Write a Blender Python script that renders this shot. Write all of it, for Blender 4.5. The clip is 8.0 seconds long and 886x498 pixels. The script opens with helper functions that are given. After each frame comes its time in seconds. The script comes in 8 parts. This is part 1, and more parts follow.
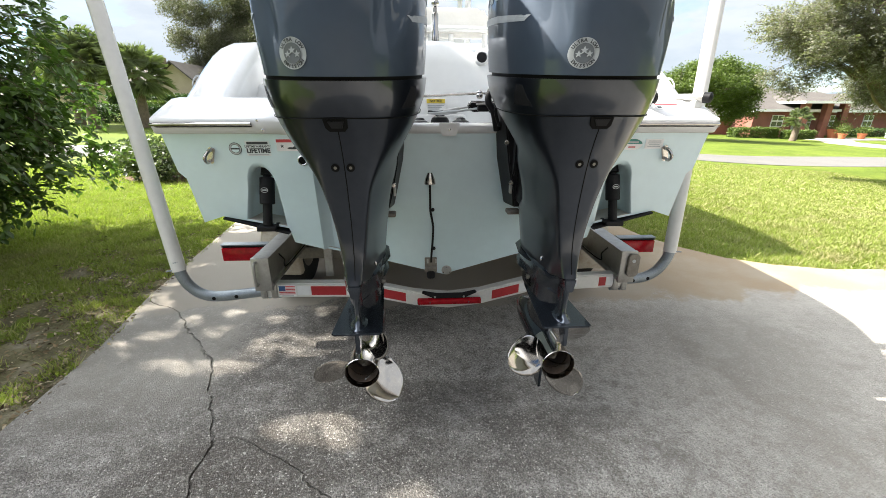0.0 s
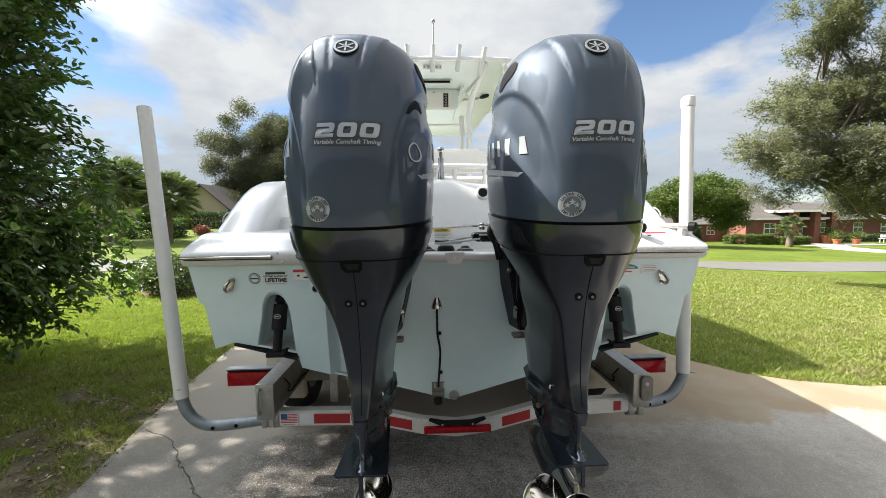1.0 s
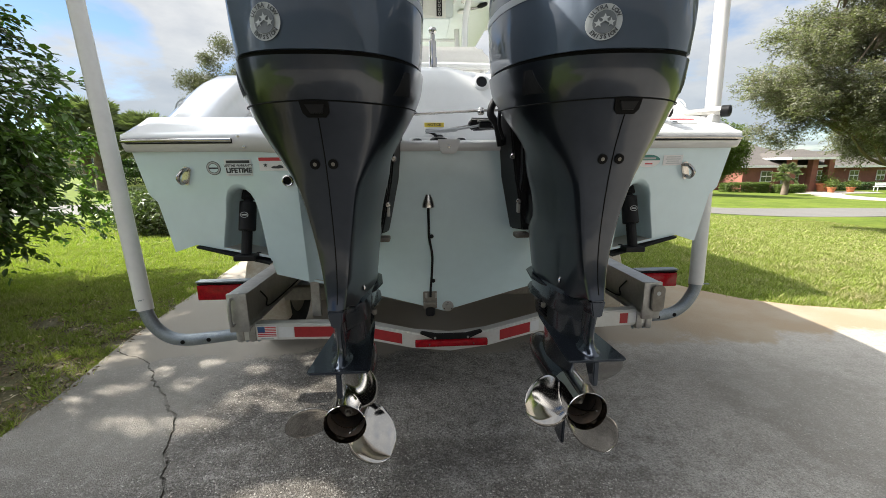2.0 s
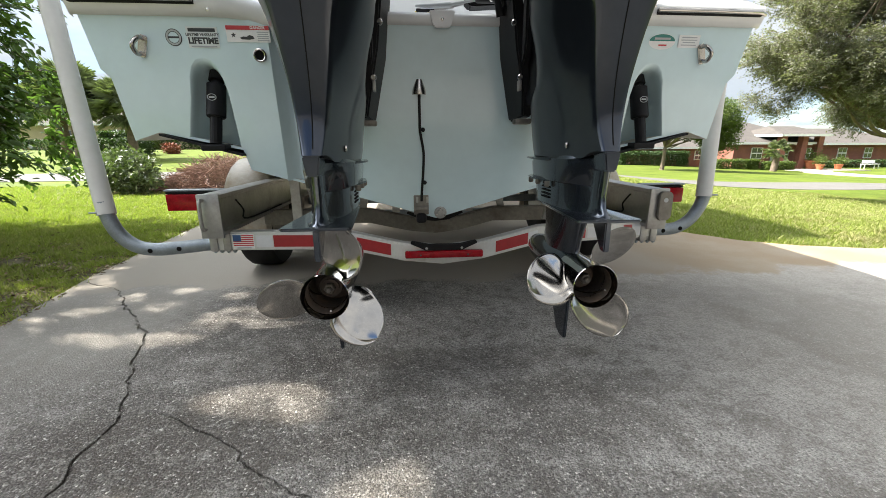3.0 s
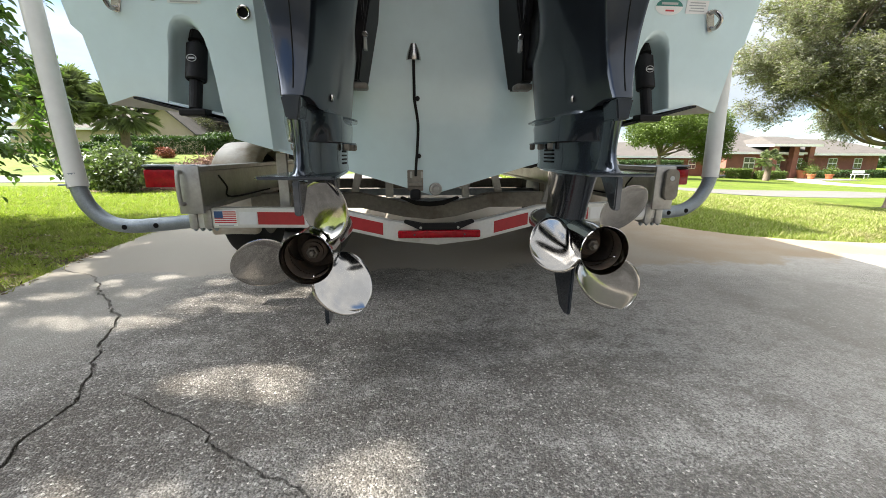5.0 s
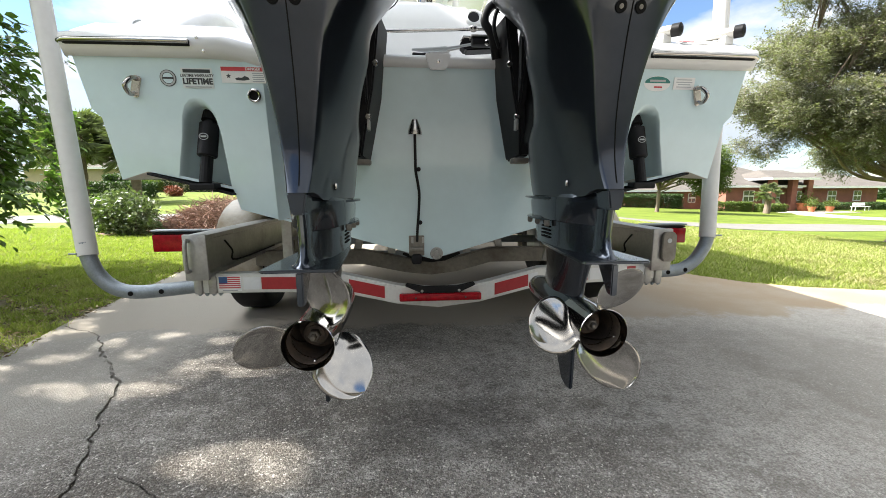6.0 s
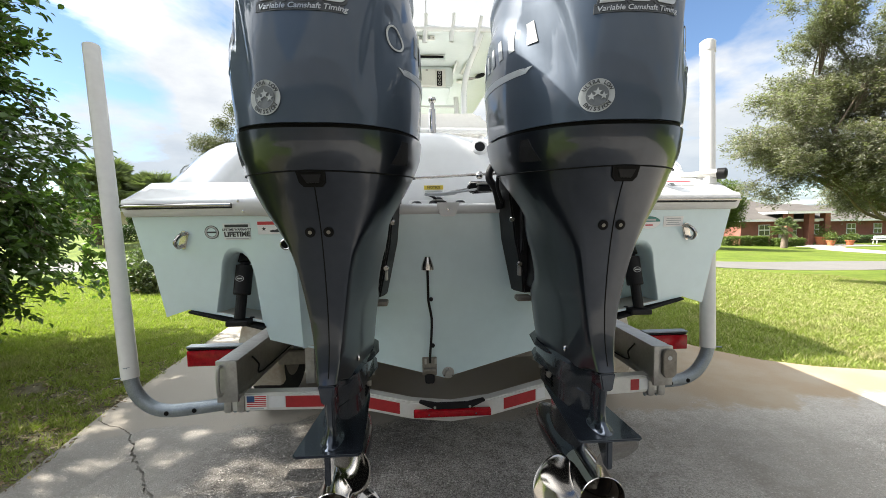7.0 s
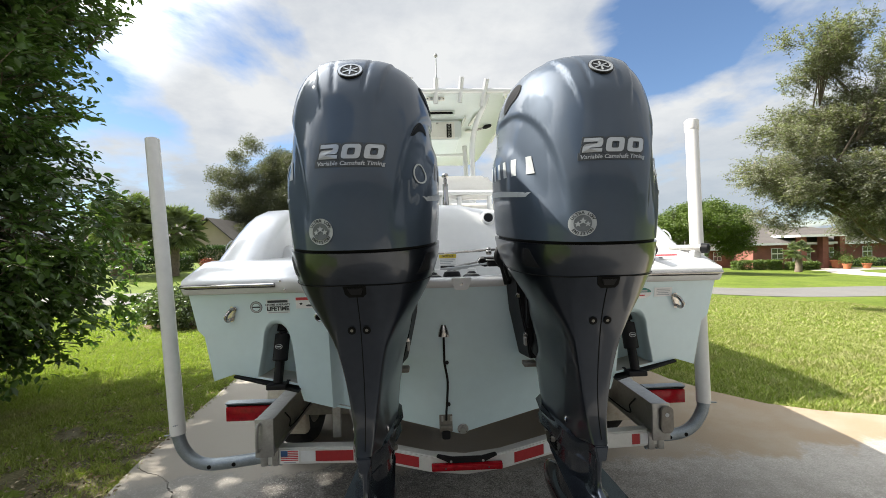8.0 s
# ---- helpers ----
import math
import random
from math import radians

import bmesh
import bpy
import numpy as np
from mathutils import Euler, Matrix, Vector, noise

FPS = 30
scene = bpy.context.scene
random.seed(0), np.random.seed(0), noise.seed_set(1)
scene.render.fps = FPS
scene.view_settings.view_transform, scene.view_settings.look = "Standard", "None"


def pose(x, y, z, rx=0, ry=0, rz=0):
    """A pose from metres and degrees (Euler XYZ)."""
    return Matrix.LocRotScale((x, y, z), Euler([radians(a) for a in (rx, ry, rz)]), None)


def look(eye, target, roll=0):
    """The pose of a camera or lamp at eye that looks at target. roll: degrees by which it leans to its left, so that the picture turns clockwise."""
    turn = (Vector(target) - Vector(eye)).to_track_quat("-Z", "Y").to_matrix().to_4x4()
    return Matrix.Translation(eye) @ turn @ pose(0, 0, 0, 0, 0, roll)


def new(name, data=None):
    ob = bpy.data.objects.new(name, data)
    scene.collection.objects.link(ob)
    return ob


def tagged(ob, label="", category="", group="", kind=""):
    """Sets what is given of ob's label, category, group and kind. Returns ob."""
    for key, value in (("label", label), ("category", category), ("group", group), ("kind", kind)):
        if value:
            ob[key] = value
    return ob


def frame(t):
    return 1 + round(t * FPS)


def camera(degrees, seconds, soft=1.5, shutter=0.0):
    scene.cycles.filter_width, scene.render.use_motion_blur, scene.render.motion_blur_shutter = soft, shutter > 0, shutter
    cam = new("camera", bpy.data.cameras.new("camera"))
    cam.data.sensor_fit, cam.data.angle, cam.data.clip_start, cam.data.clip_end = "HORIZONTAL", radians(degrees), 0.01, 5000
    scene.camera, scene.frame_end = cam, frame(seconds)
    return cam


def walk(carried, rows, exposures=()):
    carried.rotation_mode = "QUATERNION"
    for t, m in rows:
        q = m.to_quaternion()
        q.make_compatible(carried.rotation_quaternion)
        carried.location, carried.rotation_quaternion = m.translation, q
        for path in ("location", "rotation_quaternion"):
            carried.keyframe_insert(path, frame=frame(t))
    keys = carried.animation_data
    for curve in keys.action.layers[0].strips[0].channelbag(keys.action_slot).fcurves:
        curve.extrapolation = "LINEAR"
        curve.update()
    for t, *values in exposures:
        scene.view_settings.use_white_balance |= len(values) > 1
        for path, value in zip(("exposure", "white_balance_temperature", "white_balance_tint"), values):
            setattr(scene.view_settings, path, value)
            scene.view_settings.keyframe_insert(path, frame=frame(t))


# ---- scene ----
cam = camera(96.7, 8.0, 0.75)
PATH = [
    (0, (-0.114, -1.811, 1.355), (-0.005, 0.063, 0.667), 0.1),
    (0.5, (-0.117, -1.854, 1.432), (-0.021, 0.126, 1.167), -0.4),
    (1, (-0.118, -1.852, 1.447), (-0.031, 0.139, 1.286), -0.7),
    (1.5, (-0.11, -1.75, 1.346), (-0.013, 0.226, 1.054), -0.7),
    (2, (-0.105, -1.642, 1.169), (0.008, 0.312, 0.761), -0.6),
    (2.2, (-0.106, -1.609, 1.088), (0.021, 0.339, 0.653), -0.4),
    (3.3, (-0.11, -1.577, 0.746), (0.05, 0.348, 0.225), -0.2),
    (3.5, (-0.111, -1.576, 0.723), (0.054, 0.348, 0.2), -0.1),
    (4, (-0.109, -1.567, 0.696), (0.068, 0.353, 0.165), 0.2),
    (5.3, (-0.099, -1.507, 0.662), (0.08, 0.438, 0.231), 0.2),
    (5.5, (-0.097, -1.512, 0.685), (0.085, 0.439, 0.285), 0.1),
    (6, (-0.093, -1.508, 0.794), (0.073, 0.461, 0.489), -0.2),
    (6.5, (-0.09, -1.528, 0.986), (0.049, 0.456, 0.773), -0.6),
    (7, (-0.092, -1.601, 1.198), (0.017, 0.391, 1.063), -0.9),
    (7.5, (-0.097, -1.711, 1.344), (-0.013, 0.286, 1.272), -1.2),
    (8, (-0.123, -1.812, 1.422), (-0.056, 0.187, 1.414), -1.5),
]
walk(cam, [(t, look(eye, target, roll)) for t, eye, target, roll in PATH], [(0, 2.3), (0.5, 2.0), (1, 1.74), (1.5, 1.62), (2, 1.8), (3.5, 2.27), (5.5, 2.34), (6.5, 2.30), (7, 2.08), (7.5, 1.93), (8, 1.76)])

# ---- light ----
SUN_TO = Vector((-0.93, 0.24, 1.0)).normalized()
world = bpy.data.worlds.new("world")
scene.world = world
world.use_nodes = True
wn, wl = world.node_tree.nodes, world.node_tree.links
wn.clear()


def wnode(kind, **values):
    n = wn.new(kind)
    for key, value in values.items():
        n.inputs[key].default_value = value
    return n


w_out = wn.new("ShaderNodeOutputWorld")
w_sky = wn.new("ShaderNodeTexSky")
w_sky.sky_type, w_sky.sun_disc = "NISHITA", False
w_sky.sun_elevation = math.asin(SUN_TO.z)
w_sky.sun_rotation = math.atan2(SUN_TO.x, SUN_TO.y)
w_sky.air_density, w_sky.dust_density, w_sky.ozone_density = 1.0, 0.15, 4.0
w_clear = wnode("ShaderNodeBackground", Strength=0.050)
w_cloud = wnode("ShaderNodeBackground", Strength=0.42)
w_mix = wn.new("ShaderNodeMixShader")
w_co = wn.new("ShaderNodeTexCoord")
w_sep = wn.new("ShaderNodeSeparateXYZ")
wl.new(w_co.outputs["Generated"], w_sep.inputs[0])
w_up = wn.new("ShaderNodeMath")
w_up.operation = "MAXIMUM"
w_up.inputs[1].default_value = 0.0
wl.new(w_sep.outputs["Z"], w_up.inputs[0])
w_add = wn.new("ShaderNodeMath")
w_add.operation = "ADD"
w_add.inputs[1].default_value = 0.22
wl.new(w_up.outputs[0], w_add.inputs[0])
w_flat = wn.new("ShaderNodeCombineXYZ")
for axis in "XY":
    w_div = wn.new("ShaderNodeMath")
    w_div.operation = "DIVIDE"
    wl.new(w_sep.outputs[axis], w_div.inputs[0])
    wl.new(w_add.outputs[0], w_div.inputs[1])
    wl.new(w_div.outputs[0], w_flat.inputs[axis])
w_noise = wnode("ShaderNodeTexNoise", Scale=0.95, Detail=9.0, Roughness=0.56, Distortion=0.25)
w_map = wn.new("ShaderNodeMapping")
w_map.inputs["Location"].default_value = (3.1, 1.4, 0.0)
wl.new(w_flat.outputs[0], w_map.inputs[0])
wl.new(w_map.outputs[0], w_noise.inputs["Vector"])
w_ramp = wn.new("ShaderNodeValToRGB")
w_ramp.color_ramp.elements[0].position, w_ramp.color_ramp.elements[1].position = 0.345, 0.455
# clear gaps between the clouds: two over the street, a third added unseen behind for blue reflections
w_fac = w_noise.outputs["Fac"]
for gap, tight in (((0.46, 0.77, 0.43), 0.984), ((-0.617, 0.756, 0.235), 0.980), ((-0.35, -0.75, 0.52), 0.955)):
    w_dot = wn.new("ShaderNodeVectorMath")
    w_dot.operation = "DOT_PRODUCT"
    w_dot.inputs[1].default_value = Vector(gap).normalized()
    wl.new(w_co.outputs["Generated"], w_dot.inputs[0])
    w_gap = wn.new("ShaderNodeMapRange")
    w_gap.interpolation_type = "SMOOTHSTEP"
    w_gap.inputs["From Min"].default_value, w_gap.inputs["From Max"].default_value = tight, 1.0
    w_gap.inputs["To Min"].default_value, w_gap.inputs["To Max"].default_value = 0.0, 0.23
    wl.new(w_dot.outputs["Value"], w_gap.inputs["Value"])
    w_less = wn.new("ShaderNodeMath")
    w_less.operation = "SUBTRACT"
    wl.new(w_fac, w_less.inputs[0])
    wl.new(w_gap.outputs[0], w_less.inputs[1])
    w_fac = w_less.outputs[0]
wl.new(w_fac, w_ramp.inputs[0])
w_noise2 = wnode("ShaderNodeTexNoise", Scale=2.3, Detail=7.0, Roughness=0.6)
wl.new(w_map.outputs[0], w_noise2.inputs["Vector"])
w_tone = wn.new("ShaderNodeValToRGB")
w_tone.color_ramp.elements[0].position, w_tone.color_ramp.elements[1].position = 0.32, 0.62
w_tone.color_ramp.elements[0].color, w_tone.color_ramp.elements[1].color = (0.69, 0.735, 0.80, 1), (0.97, 0.99, 1.0, 1)
wl.new(w_noise2.outputs["Fac"], w_tone.inputs[0])
w_low = wn.new("ShaderNodeMapRange")
w_low.interpolation_type = "SMOOTHSTEP"
for key, value in (("From Min", 0.0), ("From Max", 0.34), ("To Min", 0.85), ("To Max", 0.0)):
    w_low.inputs[key].default_value = value
wl.new(w_sep.outputs["Z"], w_low.inputs["Value"])
w_haze = wn.new("ShaderNodeMix")
w_haze.data_type = "RGBA"
w_haze.inputs[7].default_value = (0.50, 0.60, 0.70, 1)
wl.new(w_low.outputs[0], w_haze.inputs[0])
wl.new(w_tone.outputs[0], w_haze.inputs[6])
wl.new(w_haze.outputs[2], w_cloud.inputs["Color"])
# the clouds grow brighter towards the sun
w_near = wn.new("ShaderNodeVectorMath")
w_near.operation = "DOT_PRODUCT"
w_near.inputs[1].default_value = SUN_TO
wl.new(w_co.outputs["Generated"], w_near.inputs[0])
w_glow = wn.new("ShaderNodeMapRange")
w_glow.interpolation_type = "SMOOTHSTEP"
for key, value in (("From Min", 0.70), ("From Max", 1.0), ("To Min", 0.262), ("To Max", 2.6)):
    w_glow.inputs[key].default_value = value
wl.new(w_near.outputs["Value"], w_glow.inputs["Value"])
wl.new(w_glow.outputs[0], w_cloud.inputs["Strength"])
wl.new(w_sky.outputs[0], w_clear.inputs["Color"])
wl.new(w_ramp.outputs[0], w_mix.inputs[0])
wl.new(w_clear.outputs[0], w_mix.inputs[1])
wl.new(w_cloud.outputs[0], w_mix.inputs[2])
wl.new(w_mix.outputs[0], w_out.inputs[0])

sun_data = bpy.data.lights.new("sun", "SUN")
sun_data.energy, sun_data.angle, sun_data.color = 3.5, radians(0.53), (1.0, 0.94, 0.84)
sun = new("sun", sun_data)
sun.matrix_world = look(SUN_TO * 40, (0, 0, 0))

# ---- building helpers ----


def mat(name, base, rough=0.5, metal=0.0, var=0.0, scale=8.0, bump=0.0, bump_scale=60.0, tint=None, coat=0.0,
        spec=0.5, island=0.0, object_random=0.0, stain=None, stain_scale=2.0, stain_at=(0.5, 0.7), glow=0.0, through_light=0.0, straw=None):
    """A procedural surface: base colour varied at two scales, with fine relief. stain: a second colour in patches."""
    m = bpy.data.materials.new(name)
    m.use_nodes = True
    nodes, links = m.node_tree.nodes, m.node_tree.links
    b = nodes["Principled BSDF"]
    b.inputs["Roughness"].default_value, b.inputs["Metallic"].default_value = rough, metal
    b.inputs["Coat Weight"].default_value, b.inputs["Coat Roughness"].default_value = coat, 0.035
    b.inputs["Specular IOR Level"].default_value = spec
    co = nodes.new("ShaderNodeTexCoord")
    last = None

    def noise_at(s, detail=4.0, rough_=0.55):
        n = nodes.new("ShaderNodeTexNoise")
        n.inputs["Scale"].default_value, n.inputs["Detail"].default_value, n.inputs["Roughness"].default_value = s, detail, rough_
        links.new(co.outputs["Object"], n.inputs["Vector"])
        return n

    def mixed(fac, a, c):
        mx = nodes.new("ShaderNodeMix")
        mx.data_type = "RGBA"
        links.new(fac, mx.inputs[0])
        for sock, v in ((mx.inputs[6], a), (mx.inputs[7], c)):
            if isinstance(v, tuple):
                sock.default_value = (*v[:3], 1)
            else:
                links.new(v, sock)
        return mx.outputs[2]

    dark = tuple(c * (1 - var) for c in base)
    light = tuple(min(1.0, c * (1 + var)) for c in base)
    if tint:
        light = tint
    if var or tint:
        n1, n2 = noise_at(scale), noise_at(scale * 9.0)
        avg = nodes.new("ShaderNodeMath")
        avg.operation = "MULTIPLY_ADD"
        avg.inputs[1].default_value, avg.inputs[2].default_value = 0.45, 0.0
        links.new(n2.outputs["Fac"], avg.inputs[0])
        summed = nodes.new("ShaderNodeMath")
        summed.operation = "MULTIPLY_ADD"
        summed.inputs[1].default_value = 0.55
        links.new(n1.outputs["Fac"], summed.inputs[0])
        links.new(avg.outputs[0], summed.inputs[2])
        r = nodes.new("ShaderNodeMapRange")
        r.inputs["From Min"].default_value, r.inputs["From Max"].default_value = 0.35, 0.65
        links.new(summed.outputs[0], r.inputs["Value"])
        last = mixed(r.outputs[0], dark, light)
    if stain:
        n3 = noise_at(stain_scale, 8.0, 0.65)
        r = nodes.new("ShaderNodeMapRange")
        r.inputs["From Min"].default_value, r.inputs["From Max"].default_value = stain_at
        links.new(n3.outputs["Fac"], r.inputs["Value"])
        last = mixed(r.outputs[0], last or tuple(base), stain)
    if straw:
        g = nodes.new("ShaderNodeNewGeometry").outputs["Random Per Island"]
        chain = g
        for op, v in (("MULTIPLY", 37.7), ("FRACT", 0.0)):
            mm = nodes.new("ShaderNodeMath")
            mm.operation = op
            mm.inputs[1].default_value = v
            links.new(chain, mm.inputs[0])
            chain = mm.outputs[0]
        r = nodes.new("ShaderNodeMapRange")
        r.inputs["From Min"].default_value, r.inputs["From Max"].default_value = 0.45, 0.95
        links.new(chain, r.inputs["Value"])
        last = mixed(r.outputs[0], last or tuple(base), straw)
    if island or object_random:
        if island:
            src = nodes.new("ShaderNodeNewGeometry").outputs["Random Per Island"]
        else:
            src = nodes.new("ShaderNodeObjectInfo").outputs["Random"]
        r = nodes.new("ShaderNodeMapRange")
        k = island or object_random
        r.inputs["To Min"].default_value, r.inputs["To Max"].default_value = 1 - k, 1 + k
        links.new(src, r.inputs["Value"])
        hsv = nodes.new("ShaderNodeHueSaturation")
        links.new(r.outputs[0], hsv.inputs["Value"])
        if last:
            links.new(last, hsv.inputs["Color"])
        else:
            hsv.inputs["Color"].default_value = (*base, 1)
        last = hsv.outputs[0]
    if last:
        links.new(last, b.inputs["Base Color"])
    else:
        b.inputs["Base Color"].default_value = (*base, 1)
    if bump:
        nb = noise_at(bump_scale, 5.0)
        bp = nodes.new("ShaderNodeBump")
        bp.inputs["Strength"].default_value, bp.inputs["Distance"].default_value = min(1.0, bump), 0.01
        links.new(nb.outputs["Fac"], bp.inputs["Height"])
        links.new(bp.outputs[0], b.inputs["Normal"])
    if glow:
        b.inputs["Emission Color"].default_value, b.inputs["Emission Strength"].default_value = (*base, 1), glow
    if through_light:
        tr = nodes.new("ShaderNodeBsdfTranslucent")
        tr.inputs["Color"].default_value = (base[0] * 1.6, base[1] * 1.9, base[2] * 0.8, 1)
        ms = nodes.new("ShaderNodeMixShader")
        ms.inputs[0].default_value = through_light
        links.new(b.outputs[0], ms.inputs[1])
        links.new(tr.outputs[0], ms.inputs[2])
        links.new(ms.outputs[0], nodes["Material Output"].inputs[0])
    return m


def as_object(name, data, parent=None, label=""):
    ob = new(name, data)
    if parent:
        ob.parent = parent
    if label:
        ob["label"] = label
    return ob


def part(name, bm, material, parent=None, label="", smooth=None, place=None):
    """Links a bmesh as one mesh object under a thing or a part. smooth: the angle up to which edges are shaded round."""
    if smooth:
        for f in bm.faces:
            f.smooth = True
        for e in bm.edges:
            if len(e.link_faces) == 2 and e.calc_face_angle(0.0) > radians(smooth):
                e.smooth = False
    bm.normal_update()
    me = bpy.data.meshes.new(name)
    bm.to_mesh(me)
    bm.free()
    me.materials.append(material)
    ob = as_object(name, me, parent, label)
    if place:
        ob.matrix_basis = place
    return ob


def raw(name, verts, faces, material, parent=None, label="", smooth=False):
    me = bpy.data.meshes.new(name)
    me.from_pydata([tuple(v) for v in verts], [], [tuple(f) for f in faces])
    me.materials.append(material)
    if smooth:
        me.polygons.foreach_set("use_smooth", [True] * len(me.polygons))
    me.update()
    return as_object(name, me, parent, label)


def empty(name, x=0, y=0, z=0, rz=0):
    ob = new(name)
    ob.empty_display_size = 0.1
    ob.matrix_basis = pose(x, y, z, 0, 0, rz)
    return ob


def add_box(bm, x0, x1, y0, y1, z0, z1, bevel=0.0, m=None, segments=2):
    vs = [bm.verts.new((x, y, z)) for x in (x0, x1) for y in (y0, y1) for z in (z0, z1)]
    fs = [bm.faces.new([vs[i] for i in q]) for q in ((0, 1, 3, 2), (4, 6, 7, 5), (0, 4, 5, 1), (2, 3, 7, 6), (0, 2, 6, 4), (1, 5, 7, 3))]
    if bevel:
        es = list({e for f in fs for e in f.edges})
        got = bmesh.ops.bevel(bm, geom=es, offset=bevel, segments=segments, affect="EDGES", profile=0.5)
        vs = list({v for f in got["faces"] for v in f.verts} | {v for v in vs if v.is_valid})
    if m:
        for v in vs:
            v.co = m @ v.co
    return vs


def box(x0, x1, y0, y1, z0, z1, bevel=0.0, m=None):
    bm = bmesh.new()
    add_box(bm, x0, x1, y0, y1, z0, z1, bevel, m)
    return bm


def ring_loft(bm, rings, cap=(True, True), closed=True):
    rows = [[bm.verts.new(p) for p in ring] for ring in rings]
    n = len(rows[0])
    for a, c in zip(rows, rows[1:]):
        for i in range(n if closed else n - 1):
            j = (i + 1) % n
            bm.faces.new((a[i], a[j], c[j], c[i]))
    if closed and cap[0]:
        bm.faces.new(list(reversed(rows[0])))
    if closed and cap[1]:
        bm.faces.new(rows[-1])
    return rows


def add_tube(bm, points, radius, sides=12, cap=True):
    """A tube along points; radius may be one number or one a point."""
    pts = [Vector(p) for p in points]
    rad = radius if isinstance(radius, (list, tuple)) else [radius] * len(pts)
    rings, up = [], None
    for i, p in enumerate(pts):
        d = (pts[min(i + 1, len(pts) - 1)] - pts[max(i - 1, 0)]).normalized()
        if up is None:
            up = d.orthogonal().normalized()
        up = (up - d * up.dot(d)).normalized()
        side = d.cross(up)
        rings.append([p + rad[i] * (math.cos(a) * up + math.sin(a) * side) for a in [2 * math.pi * k / sides for k in range(sides)]])
    ring_loft(bm, rings, (cap, cap))


def tube(points, radius, sides=12, cap=True):
    bm = bmesh.new()
    add_tube(bm, points, radius, sides, cap)
    bmesh.ops.recalc_face_normals(bm, faces=bm.faces)
    return bm


def smooth_path(points, per=6):
    """A Catmull-Rom line through points."""
    p = [Vector(q) for q in points]
    p = [2 * p[0] - p[1]] + p + [2 * p[-1] - p[-2]]
    out = []
    for i in range(1, len(p) - 2):
        for k in range(per):
            t = k / per
            a, b, c, d = p[i - 1], p[i], p[i + 1], p[i + 2]
            out.append(0.5 * (2 * b + (c - a) * t + (2 * a - 5 * b + 4 * c - d) * t * t + (3 * b - a - 3 * c + d) * t ** 3))
    out.append(p[-2])
    return out


def prism(poly, axis, a, b, bevel=0.0):
    """A flat outline given in the two other axes, thick from a to b along axis."""
    bm = bmesh.new()
    put = {"x": lambda u, v, w: (w, u, v), "y": lambda u, v, w: (u, w, v), "z": lambda u, v, w: (u, v, w)}[axis]
    ring_loft(bm, [[put(u, v, w) for u, v in poly] for w in (a, b)])
    bmesh.ops.recalc_face_normals(bm, faces=bm.faces)
    if bevel:
        bmesh.ops.bevel(bm, geom=[e for e in bm.edges if e.calc_face_angle(0.0) > 0.5], offset=bevel, segments=2, affect="EDGES")
    return bm


def disc(x, z, radius, sides=32):
    return [(x + radius * math.cos(2 * math.pi * k / sides), z + radius * math.sin(2 * math.pi * k / sides)) for k in range(sides)]


def lathe(profile, sides=32, m=None, cap=(True, True)):
    """Turns (radius, height) pairs round the z axis."""
    bm = bmesh.new()
    ring_loft(bm, [[(r * math.cos(2 * math.pi * k / sides), r * math.sin(2 * math.pi * k / sides), h) for k in range(sides)] for r, h in profile], cap)
    bmesh.ops.recalc_face_normals(bm, faces=bm.faces)
    if m:
        bm.transform(m)
    return bm


def lettering(body, size, wide=1.0, lean=0.0, weight=0.0, extrude=0.001, resolution=3):
    """A bmesh of words in the built-in font, centred, in the x-z plane, facing -y."""
    cu = bpy.data.curves.new("words", "FONT")
    cu.body, cu.size, cu.shear, cu.offset, cu.extrude = body, size, lean, weight, extrude
    cu.align_x, cu.align_y, cu.resolution_u = "CENTER", "CENTER", resolution
    tmp = new("words", cu)
    bpy.context.view_layer.update()
    me = bpy.data.meshes.new_from_object(tmp.evaluated_get(bpy.context.evaluated_depsgraph_get()))
    bm = bmesh.new()
    bm.from_mesh(me)
    bpy.data.objects.remove(tmp)
    bpy.data.meshes.remove(me)
    bpy.data.curves.remove(cu)
    for v in bm.verts:
        x, y, z = v.co
        v.co = (x * wide, -z, y)
    return bm


def hermite(xs, ys, x):
    """A smooth, monotone-friendly curve through knots."""
    xs, ys = list(xs), list(ys)
    x = min(max(x, xs[0]), xs[-1])
    i = max(k for k in range(len(xs) - 1) if xs[k] <= x)
    d = [(ys[k + 1] - ys[k]) / (xs[k + 1] - xs[k]) for k in range(len(xs) - 1)]

    def slope(k):
        if k == 0:
            return d[0]
        if k == len(xs) - 1:
            return d[-1]
        return 0.0 if d[k - 1] * d[k] <= 0 else 2 * d[k - 1] * d[k] / (d[k - 1] + d[k])

    h = xs[i + 1] - xs[i]
    t = (x - xs[i]) / h
    return ((2 * t ** 3 - 3 * t * t + 1) * ys[i] + (t ** 3 - 2 * t * t + t) * h * slope(i)
            + (-2 * t ** 3 + 3 * t * t) * ys[i + 1] + (t ** 3 - t * t) * h * slope(i + 1))


def step(a, b, x):
    t = min(1.0, max(0.0, (x - a) / (b - a)))
    return t * t * (3 - 2 * t)


